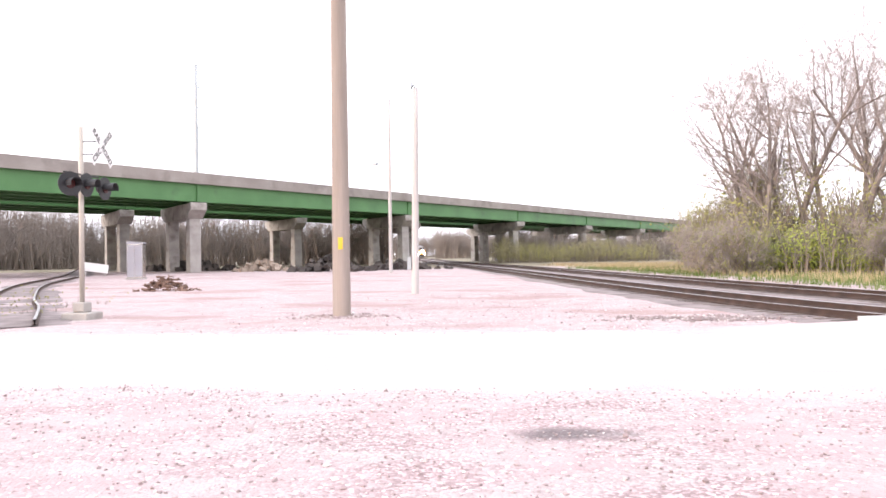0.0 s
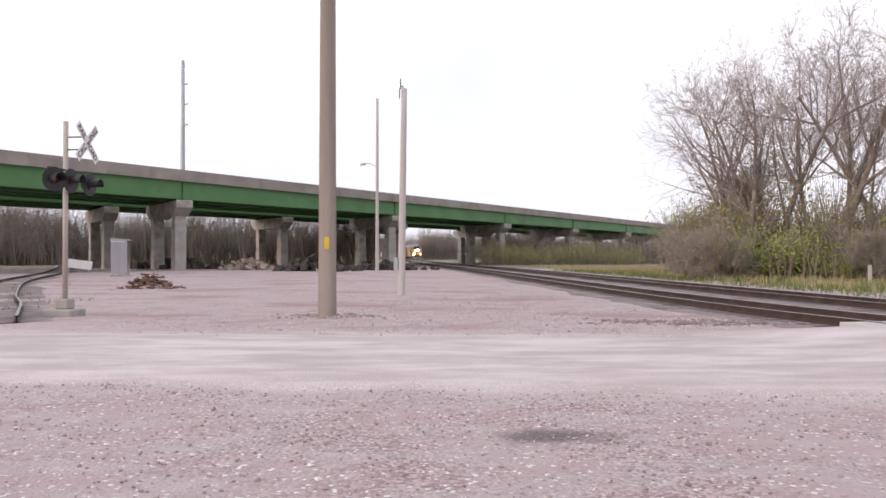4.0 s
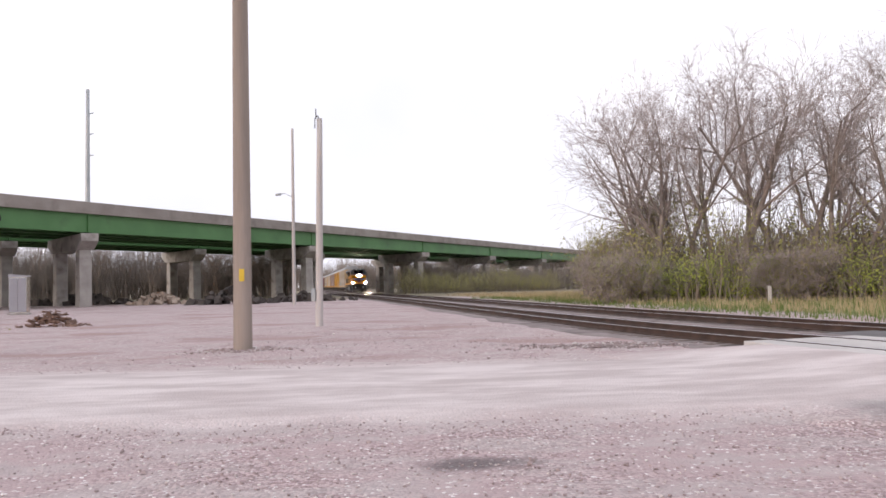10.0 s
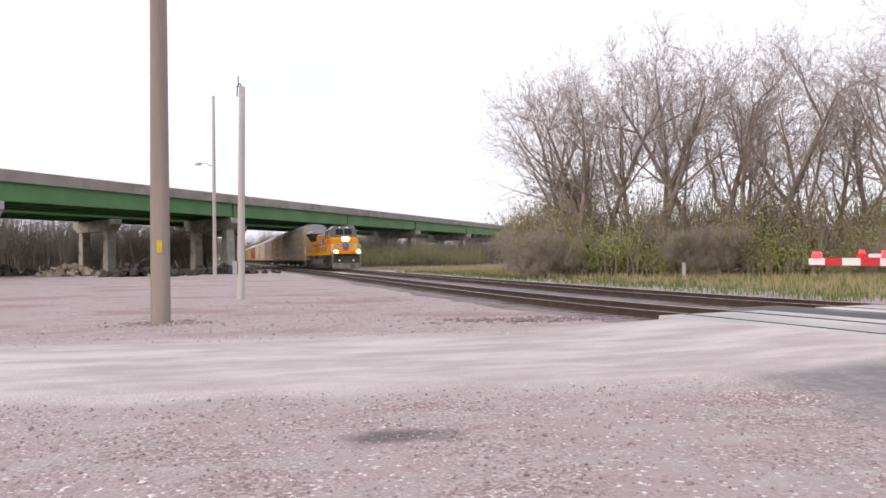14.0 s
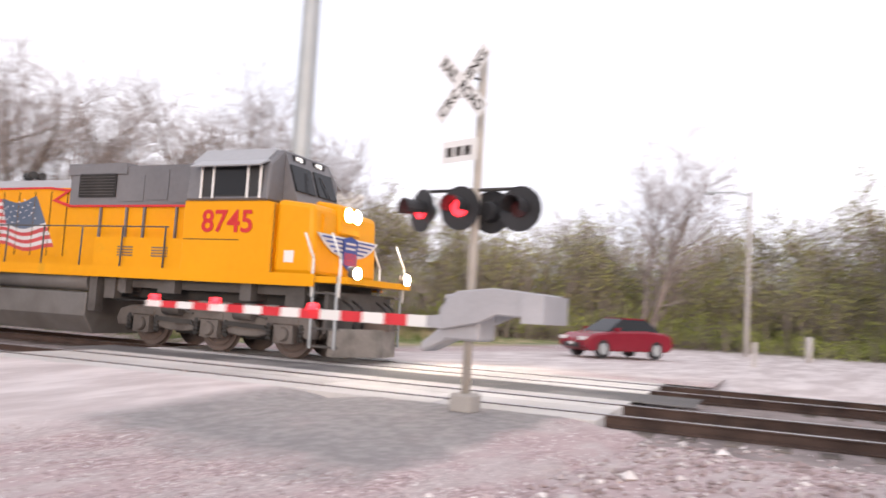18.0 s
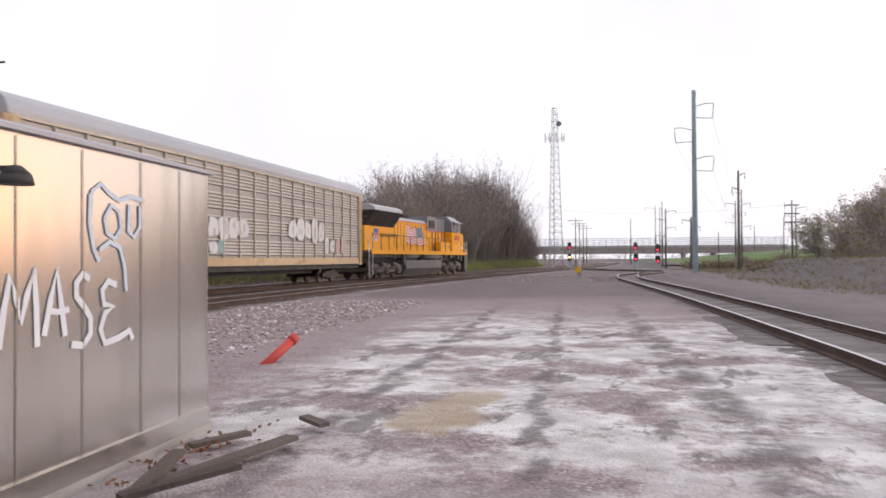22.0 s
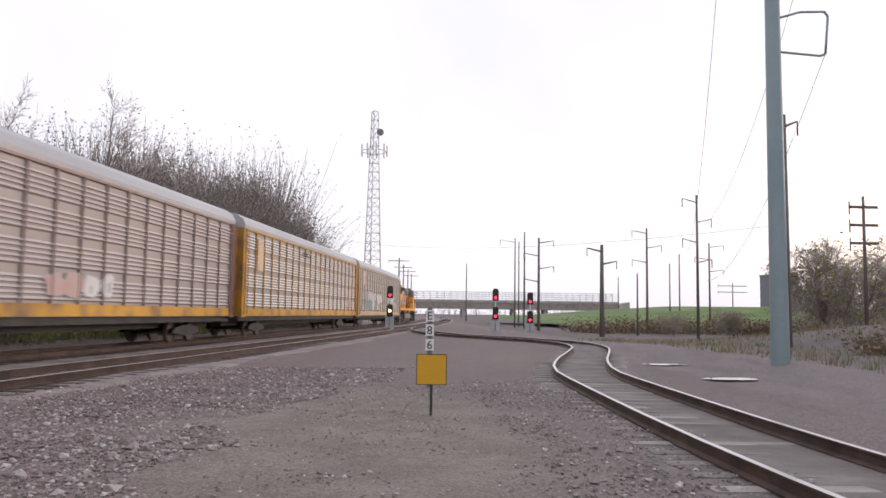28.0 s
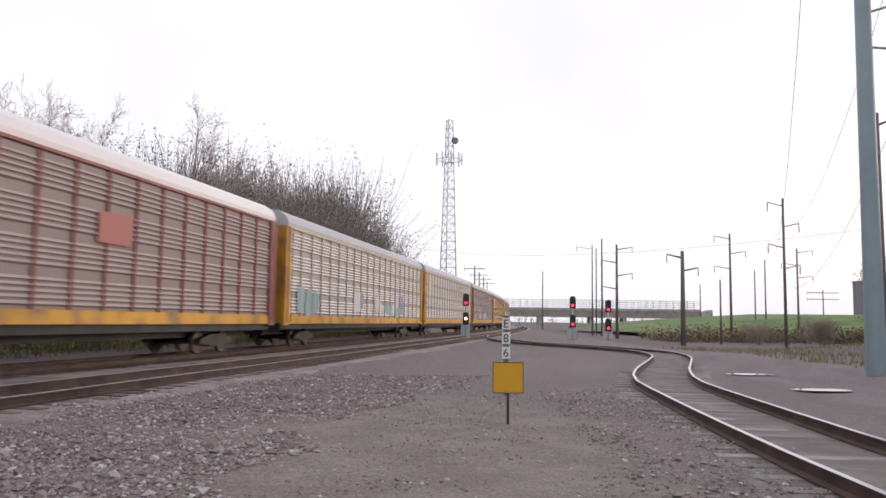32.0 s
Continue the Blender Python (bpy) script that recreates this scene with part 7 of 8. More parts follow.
# a scrap of rubbish among the stones
bm = bmesh.new()
rr = random.Random(3)
base_ring = [bm.verts.new((math.cos(k * 0.9) * 0.12 * rr.uniform(0.6, 1.2), math.sin(k * 0.9) * 0.08 * rr.uniform(0.6, 1.2), 0.01)) for k in range(7)]
crown_ring = [bm.verts.new((v.co.x * 0.6, v.co.y * 0.6, rr.uniform(0.03, 0.09))) for v in base_ring]
for k in range(7):
    bm.faces.new((base_ring[k], base_ring[(k + 1) % 7], crown_ring[(k + 1) % 7], crown_ring[k]))
bm.faces.new(crown_ring)
whole("wrapper", bm, mat("blue_white_wrapper", (0.12, 0.22, 0.30), (0.60, 0.62, 0.63), 9, 0.5), "crumpled blue and white wrapper on stones", "litter", facing_north(ahead(5.6, 1.45)))


# overhead wires
def wire(name, a, b, sag, label, r=0.012):
    a, b = Vector(a), Vector(b)
    bm = bmesh.new()
    pts = [a.lerp(b, k / 16) - Vector((0, 0, sag * 4 * (k / 16) * (1 - k / 16))) for k in range(17)]
    pipe_run(bm, pts, r, 5)
    whole(name, bm, DARK_STEEL, label, "cable", group="overhead wires")


top_south = Vector((0.75, -67.8, 0))
for dx, z, sag in ((-1.5, 11.3, 1.6), (1.5, 8.85, 1.6), (1.5, 13.3, 1.6)):
    wire("power_cable", top_south + RIGHT * dx + Vector((0, 0, z)), ahead(50, 20.5 + dx * 0.4, 1.5 + (z - 6) * 0.85), sag, "thin dark power cable slung between poles", 0.008)
wire("power_cable", ahead(52, 27, 8.0), ahead(140, -14, 15.5), 2.0, "thin dark power cable crossing the line", 0.012)


# ---------------------------------------------------------------- near things: cabinet details, car, rubbish
SPRAY_WHITE = mat("white_spray_paint", (0.60, 0.63, 0.67), (0.76, 0.78, 0.80), 6, 0.6)
SPRAY = mat("pale_blue_spray", (0.44, 0.53, 0.63), (0.58, 0.65, 0.72), 3, 0.6)


def ribbon(bm, pts, w, y, index=0):
    """A flat painted stroke through (x, z) points on a wall whose face looks to -y."""
    p = [Vector((a, y, b)) for a, b in pts]
    left, right = [], []
    for i, q in enumerate(p):
        way = (p[min(i + 1, len(p) - 1)] - p[max(i - 1, 0)]).normalized()
        n = Vector((-way.z, 0, way.x)) * w / 2
        left.append(bm.verts.new(q + n))
        right.append(bm.verts.new(q - n))
    for i in range(len(p) - 1):
        f = bm.faces.new((left[i], right[i], right[i + 1], left[i + 1]))
        f.material_index = index


def cabinet_details():
    c = bpy.data.objects["signal_cabinet"]
    # the long west side: local -x face; u runs from the near corner southward
    west = pose(-0.006, 0, 0, 0, 0, -90)
    for k, u in enumerate((0.30, 0.92, 1.62, 2.2)):
        bm = bmesh.new()
        box(bm, u, u + 0.012, -0.005, 0.0, 0.12, 2.25)
        part("seam", bm, ALUMINIUM, c, at=west)
    bm = bmesh.new()
    box(bm, 0.0, CAB_L, -0.02, 0.0, 0.06, 0.20)
    part("skirt", bm, ALUMINIUM, c, "dirty lower skirt", at=west)
    bm = bmesh.new()
    tube(bm, (0.16, -0.11, 1.94), (0.16, -0.11, 2.0), 0.10, 0.085, 16)
    tube(bm, (0.16, -0.11, 2.0), (0.16, -0.11, 2.05), 0.085, 0.03, 16)
    box(bm, 0.145, 0.175, -0.11, 0.0, 2.02, 2.05)
    part("vent_hood", bm, DARK_STEEL, c, "small dark dome lamp", at=west)
    bm = bmesh.new()
    M = [(0.16, 1.00), (0.20, 1.22), (0.25, 1.42), (0.30, 1.28), (0.34, 1.14), (0.39, 1.30), (0.45, 1.46), (0.47, 1.24), (0.48, 0.98)]
    A = [(0.54, 1.04), (0.60, 1.26), (0.66, 1.44), (0.70, 1.24), (0.74, 1.02)]
    A2 = [(0.56, 1.20), (0.66, 1.18), (0.78, 1.19)]
    S = [(0.99, 1.38), (0.92, 1.42), (0.85, 1.36), (0.85, 1.27), (0.93, 1.20), (1.0, 1.12), (1.0, 1.01), (0.92, 0.94), (0.80, 0.96)]
    E = [(1.30, 1.33), (1.20, 1.36), (1.13, 1.30), (1.15, 1.20), (1.26, 1.18), (1.16, 1.14), (1.11, 1.03), (1.16, 0.93), (1.32, 0.95), (1.46, 0.99), (1.50, 0.92)]
    for k, stroke in enumerate((M, A, A2, S, E)):
        ribbon(bm, stroke, 0.05 if k != 2 else 0.04, -0.0025 - 0.0006 * k)
    tagged(part("graffiti", bm, SPRAY_WHITE, c, "white sprayed lettering", at=west), kind="stuff")
    bm = bmesh.new()
    crown = ([(1.00, 1.80), (1.02, 1.98), (1.12, 2.04), (1.22, 1.98), (1.34, 1.94), (1.48, 1.98), (1.66, 1.96)],
             [(1.00, 1.96), (0.99, 1.76), (1.04, 1.58), (1.10, 1.50)], [(1.16, 1.80), (1.24, 1.90), (1.33, 1.86), (1.36, 1.74), (1.28, 1.66), (1.19, 1.70), (1.16, 1.80)],
             [(1.46, 1.92), (1.45, 1.72), (1.52, 1.68), (1.60, 1.76), (1.60, 1.92)], [(1.10, 1.58), (1.22, 1.64), (1.34, 1.60), (1.40, 1.46), (1.42, 1.28)])
    for k, stroke in enumerate(crown):
        ribbon(bm, stroke, 0.036, -0.0025 - 0.0006 * k)
    tagged(part("graffiti", bm, SPRAY, c, "pale blue sprayed crown", at=west), kind="stuff")
    # the north end: door, louvres, notice
    north = pose(CAB_W, 0.006, 0, 0, 0, 180)
    bm = bmesh.new()
    box(bm, 0.12, CAB_W - 0.62, -0.03, 0.0, 0.16, 2.08)
    door = part("door", bevelled(bm, 0.008), ALUMINIUM_DULL, c, "grey sheet metal door", at=north)
    bm = bmesh.new()
    box(bm, 0.06, CAB_W - 0.56, -0.012, -0.001, 2.09, 2.13)
    part("door_frame", bm, ALUMINIUM_DULL, c, at=north)
    for k in range(9):
        bm = bmesh.new()
        box(bm, 0.28, 0.52, -0.042, -0.03, 0.32 + k * 0.055, 0.35 + k * 0.055)
        part("louvre", bm, LOCO_GREY, door)
        bm = bmesh.new()
        box(bm, 0.58, 0.82, -0.042, -0.03, 0.32 + k * 0.055, 0.35 + k * 0.055)
        part("louvre", bm, LOCO_GREY, door)
    bm = bmesh.new()
    tube(bm, (0.18, -0.03, 1.1), (0.18, -0.10, 1.1), 0.03, 0.03, 10)
    part("handle", bm, DARK_STEEL, door, "dark door knob")
    bm = bmesh.new()
    box(bm, 0.32, 0.98, -0.038, -0.0305, 1.80, 1.97)
    part("door_plate", bm, FLAG_WHITE, door, "pale plate with worn lettering")
    bm = bmesh.new()
    box(bm, CAB_W - 0.54, CAB_W - 0.12, -0.012, 0.0, 1.50, 2.16)
    notice = part("notice", bm, WHITE_PAINT, c, "white notice with dark lettering", at=north)
    for k, (a, b) in enumerate(((0.12, 0.34), (0.10, 0.36), (0.06, 0.38), (0.05, 0.39), (0.06, 0.37), (0.05, 0.39))):
        z = 2.07 - k * 0.098
        x = a
        j = 0
        while x < b - 0.03:
            w = 0.035 + 0.02 * ((j * 7 + k * 3) % 3)
            bm = bmesh.new()
            box(bm, CAB_W - 0.54 + x, CAB_W - 0.54 + min(x + w, b), -0.0155, -0.0125, z - 0.03, z + 0.03)
            part("bar", bm, LETTER_BLACK, notice)
            x += w + 0.014
            j += 1
    bm = bmesh.new()
    tube(bm, (CAB_W / 2, -0.7, 2.50), (CAB_W / 2, -0.7, 2.58), 0.30, 0.27, 20)
    tube(bm, (CAB_W / 2, -0.7, 2.58), (CAB_W / 2, -0.7, 2.63), 0.27, 0.12, 20)
    part("roof_vent", bm, ALUMINIUM, c, "pale round roof vent")
    bm = bmesh.new()
    box(bm, -0.03, CAB_W + 0.03, -CAB_L - 0.03, 0.03, -0.12, 0.058)
    part("plinth", bevelled(bm, 0.02), CONCRETE, c, "low concrete plinth")


cabinet_details()

bm = bmesh.new()
tube(bm, (0, 0, -0.1), (-0.22, -0.66, 0.33), 0.07, 0.07, 16, 0, True)
tube(bm, (-0.19, -0.57, 0.27), (-0.215, -0.645, 0.322), 0.082, 0.082, 16, 0, True)
whole("pipe", bm, ORANGE_PIPE, "faded orange-red plastic pipe leaning out of gravel", "pipe", pose(6.15, -9.72, 0))


def planks():
    r = random.Random(4)
    for k, (x, y, n, turn, w) in enumerate(((3.35, -4.75, 1.5, 75, 0.14), (3.55, -4.3, 1.1, 110, 0.11), (3.72, -5.3, 0.5, 60, 0.12), (3.3, -6.1, 0.35, 150, 0.10), (3.2, -4.15, 0.8, 62, 0.1))):
        bm = bmesh.new()
        box(bm, -n / 2, n / 2, -w / 2, w / 2, 0, 0.035)
        whole("plank", bevelled(bm, 0.006), TIE_WOOD, "dark weathered board lying on gravel", "board", pose(x, y, 0.02 + 0.012 * k, 2, 3, turn), "boards by the cabinet")
    leaves = Soup()
    for _ in range(90):
        leaves.leaf(Vector((3.72 + r.gauss(0, 0.12), -5.0 + r.gauss(0, 0.45), 0.03 + abs(r.gauss(0, 0.02)))), 0.026, r)
    tagged(new("leaf_litter", leaves.mesh("leaf_litter", mat("dead_leaves", (0.16, 0.07, 0.035), (0.28, 0.13, 0.06), 9, 0.9))), "rusty dead leaves swept against the cabinet", "leaf litter", kind="stuff")


planks()


# ------------------------------------------------ red car
def red_car():
    c = thing("car", "dark red parked saloon car on a gravel road", "car", pose(31.4, 11.1, 0.02, 0, 0, 150) @ Matrix.Diagonal((1, 1, 1.12, 1)))
    paint = mat("car_red", (0.20, 0.012, 0.025), (0.28, 0.02, 0.035), 1, 0.22)
    side = [(-2.35, 0.45), (-2.3, 0.82), (-1.9, 0.98), (-0.9, 1.04), (0.9, 0.98), (1.9, 0.86), (2.3, 0.66), (2.35, 0.4), (2.0, 0.24), (-2.1, 0.26)]
    bm = bmesh.new()
    prism(bm, side, -0.9, 0.9, "y")
    part("body", bevelled(bm, 0.09, 2), paint, c)
    bm = bmesh.new()
    base = [(-1.75, -0.78, 0.98), (1.15, -0.78, 0.96), (1.15, 0.78, 0.96), (-1.75, 0.78, 0.98)]
    roof = [(-1.05, -0.58, 1.44), (0.25, -0.58, 1.45), (0.25, 0.58, 1.45), (-1.05, 0.58, 1.44)]
    a, b = [bm.verts.new(p) for p in base], [bm.verts.new(p) for p in roof]
    for k in range(4):
        bm.faces.new((a[k], a[(k + 1) % 4], b[(k + 1) % 4], b[k]))
    bm.faces.new(b)
    bm.faces.new(a[::-1])
    part("glasshouse", bevelled(bm, 0.05, 2), GLASS_DARK, c, "dark tinted windows")
    bm = bmesh.new()
    box(bm, -1.03, 0.23, -0.6, 0.6, 1.43, 1.475)
    part("roof", bevelled(bm, 0.02), paint, c)
    for x in (-1.4, 1.42):
        for y in (-0.8, 0.8):
            bm = bmesh.new()
            tube(bm, (x, y - 0.11, 0.33), (x, y + 0.11, 0.33), 0.33, 0.33, 20)
            w = part("wheel", bm, BLACK_PAINT, c, "black tyre")
            bm = bmesh.new()
            s = 1 if y > 0 else -1
            tube(bm, (x, y + s * 0.105, 0.33), (x, y + s * 0.125, 0.33), 0.22, 0.2, 16)
            part("rim", bm, GALVANISED, w)
    for y in (-0.62, 0.62):
        bm = bmesh.new()
        box(bm, 2.2, 2.34, y - 0.2, y + 0.2, 0.62, 0.74)
        part("headlight", bm, FLAG_WHITE, c)
    bm = bmesh.new()
    box(bm, 2.3, 2.37, -0.5, 0.5, 0.36, 0.52)
    part("grille", bm, BLACK_PAINT, c)
    bm = bmesh.new()
    box(bm, 2.365, 2.38, -0.17, 0.17, 0.44, 0.54)
    part("number_plate", bm, FLAG_WHITE, c)
    for y in (-0.98, 0.98):
        bm = bmesh.new()
        box(bm, 0.75, 0.92, y - 0.09, y + 0.09, 0.98, 1.1)
        part("mirror", bevelled(bm, 0.02), paint, c)


red_car()


# ------------------------------------------------ north
def relay_box():
    b = thing("relay_cabinet", "tall silver metal relay cabinet on the gravel", "signal cabinet", pose(-24.5, 57.0, 0, 0, 0, 10) @ Matrix.Diagonal((0.75, 1, 1, 1)))
    bm = bmesh.new()
    box(bm, -0.75, 0.75, -0.5, 0.5, 0.1, 2.65)
    part("body", bevelled(bm, 0.03), ALUMINIUM, b)
    bm = bmesh.new()
    prism(bm, [(-0.8, 2.653), (0.8, 2.653), (0.8, 2.75), (-0.8, 2.85)], -0.55, 0.55, "y")
    part("roof", bm, ALUMINIUM_DULL, b)
    for x in (-0.7, 0.02):
        bm = bmesh.new()
        box(bm, x, x + 0.68, -0.53, -0.503, 0.2, 2.55)
        part("door", bm, ALUMINIUM_DULL, b)
    bm = bmesh.new()
    box(bm, -0.85, 0.85, -0.6, 0.6, -0.15, 0.098)
    part("plinth", bm, CONCRETE, b)


relay_box()


def heap(name, x, y, w, d, h, material, label, seed, count=60, kind_of="pile", long_bits=False):
    r = random.Random(seed)
    bm = bmesh.new()
    for _ in range(count):
        u, v = r.gauss(0, 0.36), r.gauss(0, 0.36)
        top = h * max(0.05, 1 - (u * u + v * v) * 2.4)
        c = Vector((u * w, v * d, top * r.uniform(0.3, 1.0)))
        if long_bits:
            a = r.uniform(0, math.tau)
            e = Vector((math.cos(a), math.sin(a), r.uniform(-0.25, 0.4))) * r.uniform(0.3, 0.9) * w * 0.4
            tube(bm, c - e / 2, c + e / 2, r.uniform(0.02, 0.06) * h / 0.6, 0.02, 5)
        else:
            q = r.uniform(0.08, 0.2) * max(w, d) * 0.5
            v8 = box(bm, -q, q, -q * 0.7, q * 0.7, -q * 0.5, q * 0.5)
            bmesh.ops.transform(bm, matrix=Matrix.Translation(c) @ Euler((r.uniform(0, 6), r.uniform(0, 6), r.uniform(0, 6))).to_matrix().to_4x4(), verts=v8)
    whole(name, bm, material, label, kind_of, pose(x, y, 0), kind="stuff")


ROOT = mat("dead_root", (0.13, 0.075, 0.055), (0.26, 0.17, 0.13), 6, 0.95)
DARK_RUBBLE = mat("dark_rubble", (0.035, 0.03, 0.028), (0.10, 0.085, 0.075), 4, 0.95)
TAN_RUBBLE = mat("tan_rubble", (0.24, 0.19, 0.15), (0.38, 0.31, 0.25), 4, 0.95)
heap("root_pile", -13.9, 35.6, 1.6, 1.0, 0.75, ROOT, "tangled heap of dead roots and brush on gravel", 3, 140, "brush pile", True)
heap("tie_pile", -13.5, 78, 5, 2.5, 1.6, DARK_RUBBLE, "dark pile of old ties under the bridge", 4, 90)
heap("rubble_pile", -22, 84, 4, 2.2, 1.1, TAN_RUBBLE, "tan heap of broken concrete under the bridge", 5, 90)
heap("rubble_pile", -33, 92, 7, 2.5, 0.9, DARK_RUBBLE, "dark low heap of rubble under the bridge", 6, 90)
heap("rubble_pile", -7, 84, 5, 2, 0.9, DARK_RUBBLE, "dark low heap of rubble beside the line", 8, 80)

# plates, brackets and arms on the poles
bm = bmesh.new()
box(bm, -0.06, 0.06, -0.245, -0.225, 1.68, 1.98)
part("tag", bm, mat("tag_yellow", (0.60, 0.42, 0.03), (0.70, 0.50, 0.05), 4, 0.5), pole_a, "small yellow plate", pose(0.02, 0.0, 0))
bm = bmesh.new()
pipe_run(bm, [(0.12, 0, 8.05), (0.05, -0.1, 8.2), (-0.05, -0.1, 8.1), (-0.06, -0.1, 7.7)], 0.02)
tube(bm, (-0.02, 0, 8.1), (-0.02, 0, 8.5), 0.02, 0.02, 6)
part("wire_bracket", bm, DARK_STEEL, pole_b, "dark wire bracket")
bm = bmesh.new()
box(bm, -0.28, -0.12, -0.12, 0.08, 0.95, 1.45)
part("meter_box", bm, GALVANISED, pole_b, "small grey box")
bm = bmesh.new()
pipe_run(bm, [(0, 0, 9.4), (-0.7, 0, 9.75), (-1.1, 0, 9.7)], 0.03)
arm_c = part("lamp_arm", bm, GALVANISED, pole_c)
bm = bmesh.new()
tube(bm, (-1.5, 0, 9.62), (-1.05, 0, 9.7), 0.1, 0.13, 10)
part("lamp_head", bm, GALVANISED, arm_c)
for z in (23.5, 27.0, 30.4):
    bm = bmesh.new()
    pipe_run(bm, [(0, 0, z), (0.9, 0, z + 0.25)], 0.08)
    part("stub_arm", bm, BLUE_STEEL, pole_n)
bm = bmesh.new()
tube(bm, (0, 0, -0.2), (0, 0, 0.16), 1.25, 1.2, 28)
base_t = part("foundation", bm, WHITE_PAINT, pole_t, "pale round concrete base")
bm = bmesh.new()
tube(bm, (0, 0, 0.161), (0, 0, 0.22), 0.86, 0.86, 24)
part("base_plate", bm, GALVANISED, base_t)


# ------------------------------------------------ loose stones, grass, marker posts
def stone_scatter(name, count, place, sizes, material, label, seed):
    r = random.Random(seed)
    verts, faces = [], []
    shape = [Vector(v) for v in ((1, 0, 0), (-1, 0, 0), (0, 1, 0), (0, -1, 0), (0, 0, 1), (0, 0, -1))]
    sides = ((0, 2, 4), (2, 1, 4), (1, 3, 4), (3, 0, 4), (2, 0, 5), (1, 2, 5), (3, 1, 5), (0, 3, 5))
    for _ in range(count):
        x, y = place(r)
        s = r.uniform(*sizes) * (1.8 if r.random() < 0.06 else 1)
        turn = Euler((r.uniform(0, 6), r.uniform(0, 6), r.uniform(0, 6))).to_matrix()
        n = len(verts)
        for v in shape:
            q = turn @ (v * s * r.uniform(0.7, 1.25))
            verts.append((x + q.x, y + q.y, ground_height(x, y) + s * 0.25 + q.z * 0.7))
        faces += [(n + a, n + b, n + c) for a, b, c in sides]
    me = bpy.data.meshes.new(name)
    me.from_pydata(verts, [], faces)
    me.materials.append(material)
    return tagged(new(name, me), label, "gravel", kind="stuff")


def island_stone(shade=1.0):
    m = bpy.data.materials.new("loose_stone")
    m.use_nodes = True
    n, l = m.node_tree.nodes, m.node_tree.links
    geo, ramp_s = n.new("ShaderNodeNewGeometry"), n.new("ShaderNodeValToRGB")
    e = ramp_s.color_ramp.elements
    e[0].color, e[1].color = (0.28, 0.225, 0.22, 1), (0.80, 0.76, 0.74, 1)
    e[0].color, e[1].color = [(*(c * shade for c in k.color[:3]), 1) for k in (e[0], e[1])]
    for pos, col in ((0.35, (0.33, 0.26, 0.255, 1)), (0.62, (0.42, 0.345, 0.34, 1)), (0.85, (0.48, 0.43, 0.42, 1))):
        k = e.new(pos)
        k.color = (*(c * shade for c in col[:3]), 1)
    l.new(geo.outputs["Random Per Island"], ramp_s.inputs["Fac"])
    l.new(ramp_s.outputs["Color"], n["Principled BSDF"].inputs["Base Color"])
    n["Principled BSDF"].inputs["Roughness"].default_value = 0.9
    return m


STONE = island_stone()
STONE_GREY = island_stone(0.72)
STONE_MAUVE = island_stone(0.66)
stone_scatter("loose_stones", 6500, lambda r: (r.uniform(-7, 7), 3.2 + 6.2 * r.random() ** 1.2), (0.006, 0.02), STONE, "scattered pink and grey pebbles on the yard", 1)
stone_scatter("loose_stones", 3000, lambda r: (r.gauss(1.5, 5.0), r.uniform(14, 30)), (0.008, 0.026), STONE, "scattered stones on the yard beyond the road", 2)

stone_scatter("loose_stones", 420, lambda r: (-3.1 + r.gauss(0, 0.55), 19.4 + r.gauss(0, 0.35)), (0.015, 0.05), STONE, "loose pale stones round the foot of a pole", 9)

stone_scatter("loose_stones", 900, lambda r: (5.6 + r.gauss(0, 1.1), 17.6 + r.gauss(0, 0.4)), (0.015, 0.05), STONE_GREY, "small spill of reddish stone beside the track", 7)


def beside_near(lo, hi, a, b):
    def place(r):
        y = r.uniform(lo, hi)
        q = NEAR.side(NEAR.near_y(round(y)), -r.uniform(a, b))
        return q.x + r.uniform(-0.5, 0.5), y
    return place


stone_scatter("loose_stones", 9000, beside_near(-26, 3.5, 1.2, 6.5), (0.015, 0.055), STONE, "coarse pink and grey ballast stones beside the track", 3)
stone_scatter("loose_stones", 9000, lambda r: tuple((STAND + FORWARD * (2.5 + 14 * r.random() ** 1.3) + RIGHT * r.uniform(-7, 4.2)).xy), (0.007, 0.024), STONE_GREY, "scattered grey stones by the sign", 4)


def ballast_bank(r):
    """Between the line and the worn ground by the sign."""
    d = 3.5 + 18 * r.random() ** 1.25
    a = -4.5 - 0.2 * min(d, 12) + max(d - 12, 0) * 0.05
    b = -2.0 + max(d - 11, 0) * 0.27 + 0.7 * noise.noise((d * 0.6, 3.0, 1.0))
    return tuple((STAND + FORWARD * d + RIGHT * (a + (b - a) * r.random() ** 0.9)).xy)


stone_scatter("loose_stones", 15000, ballast_bank, (0.014, 0.042), STONE_MAUVE, "coarse purplish ballast stones beside the line", 12)
stone_scatter("loose_stones", 2500, lambda r: tuple((STAND + FORWARD * (4 + 14 * r.random() ** 1.3) + RIGHT * r.uniform(1.6, 4.0)).xy), (0.01, 0.032), STONE_MAUVE, "purplish grey stones beside the siding", 13)


def grass_tufts(name, count, place, height, material, label, seed):
    r = random.Random(seed)
    s = Soup()
    for _ in range(count):
        x, y, z = place(r)
        for _k in range(4):
            a = r.uniform(0, math.tau)
            lean = Vector((math.cos(a), math.sin(a), 0)) * r.uniform(0.05, 0.4)
            base = Vector((x + r.gauss(0, 0.1), y + r.gauss(0, 0.1), z))
            h = height * r.uniform(0.5, 1.2)
            n = len(s.v)
            w = Vector((-math.sin(a), math.cos(a), 0)) * 0.02
            s.v += [base - w, base + w, base + (lean + Vector((0, 0, 1))) * h]
            s.f.append((n, n + 1, n + 2))
    return tagged(new(name, s.mesh(name, material)), label, "grass", kind="stuff")


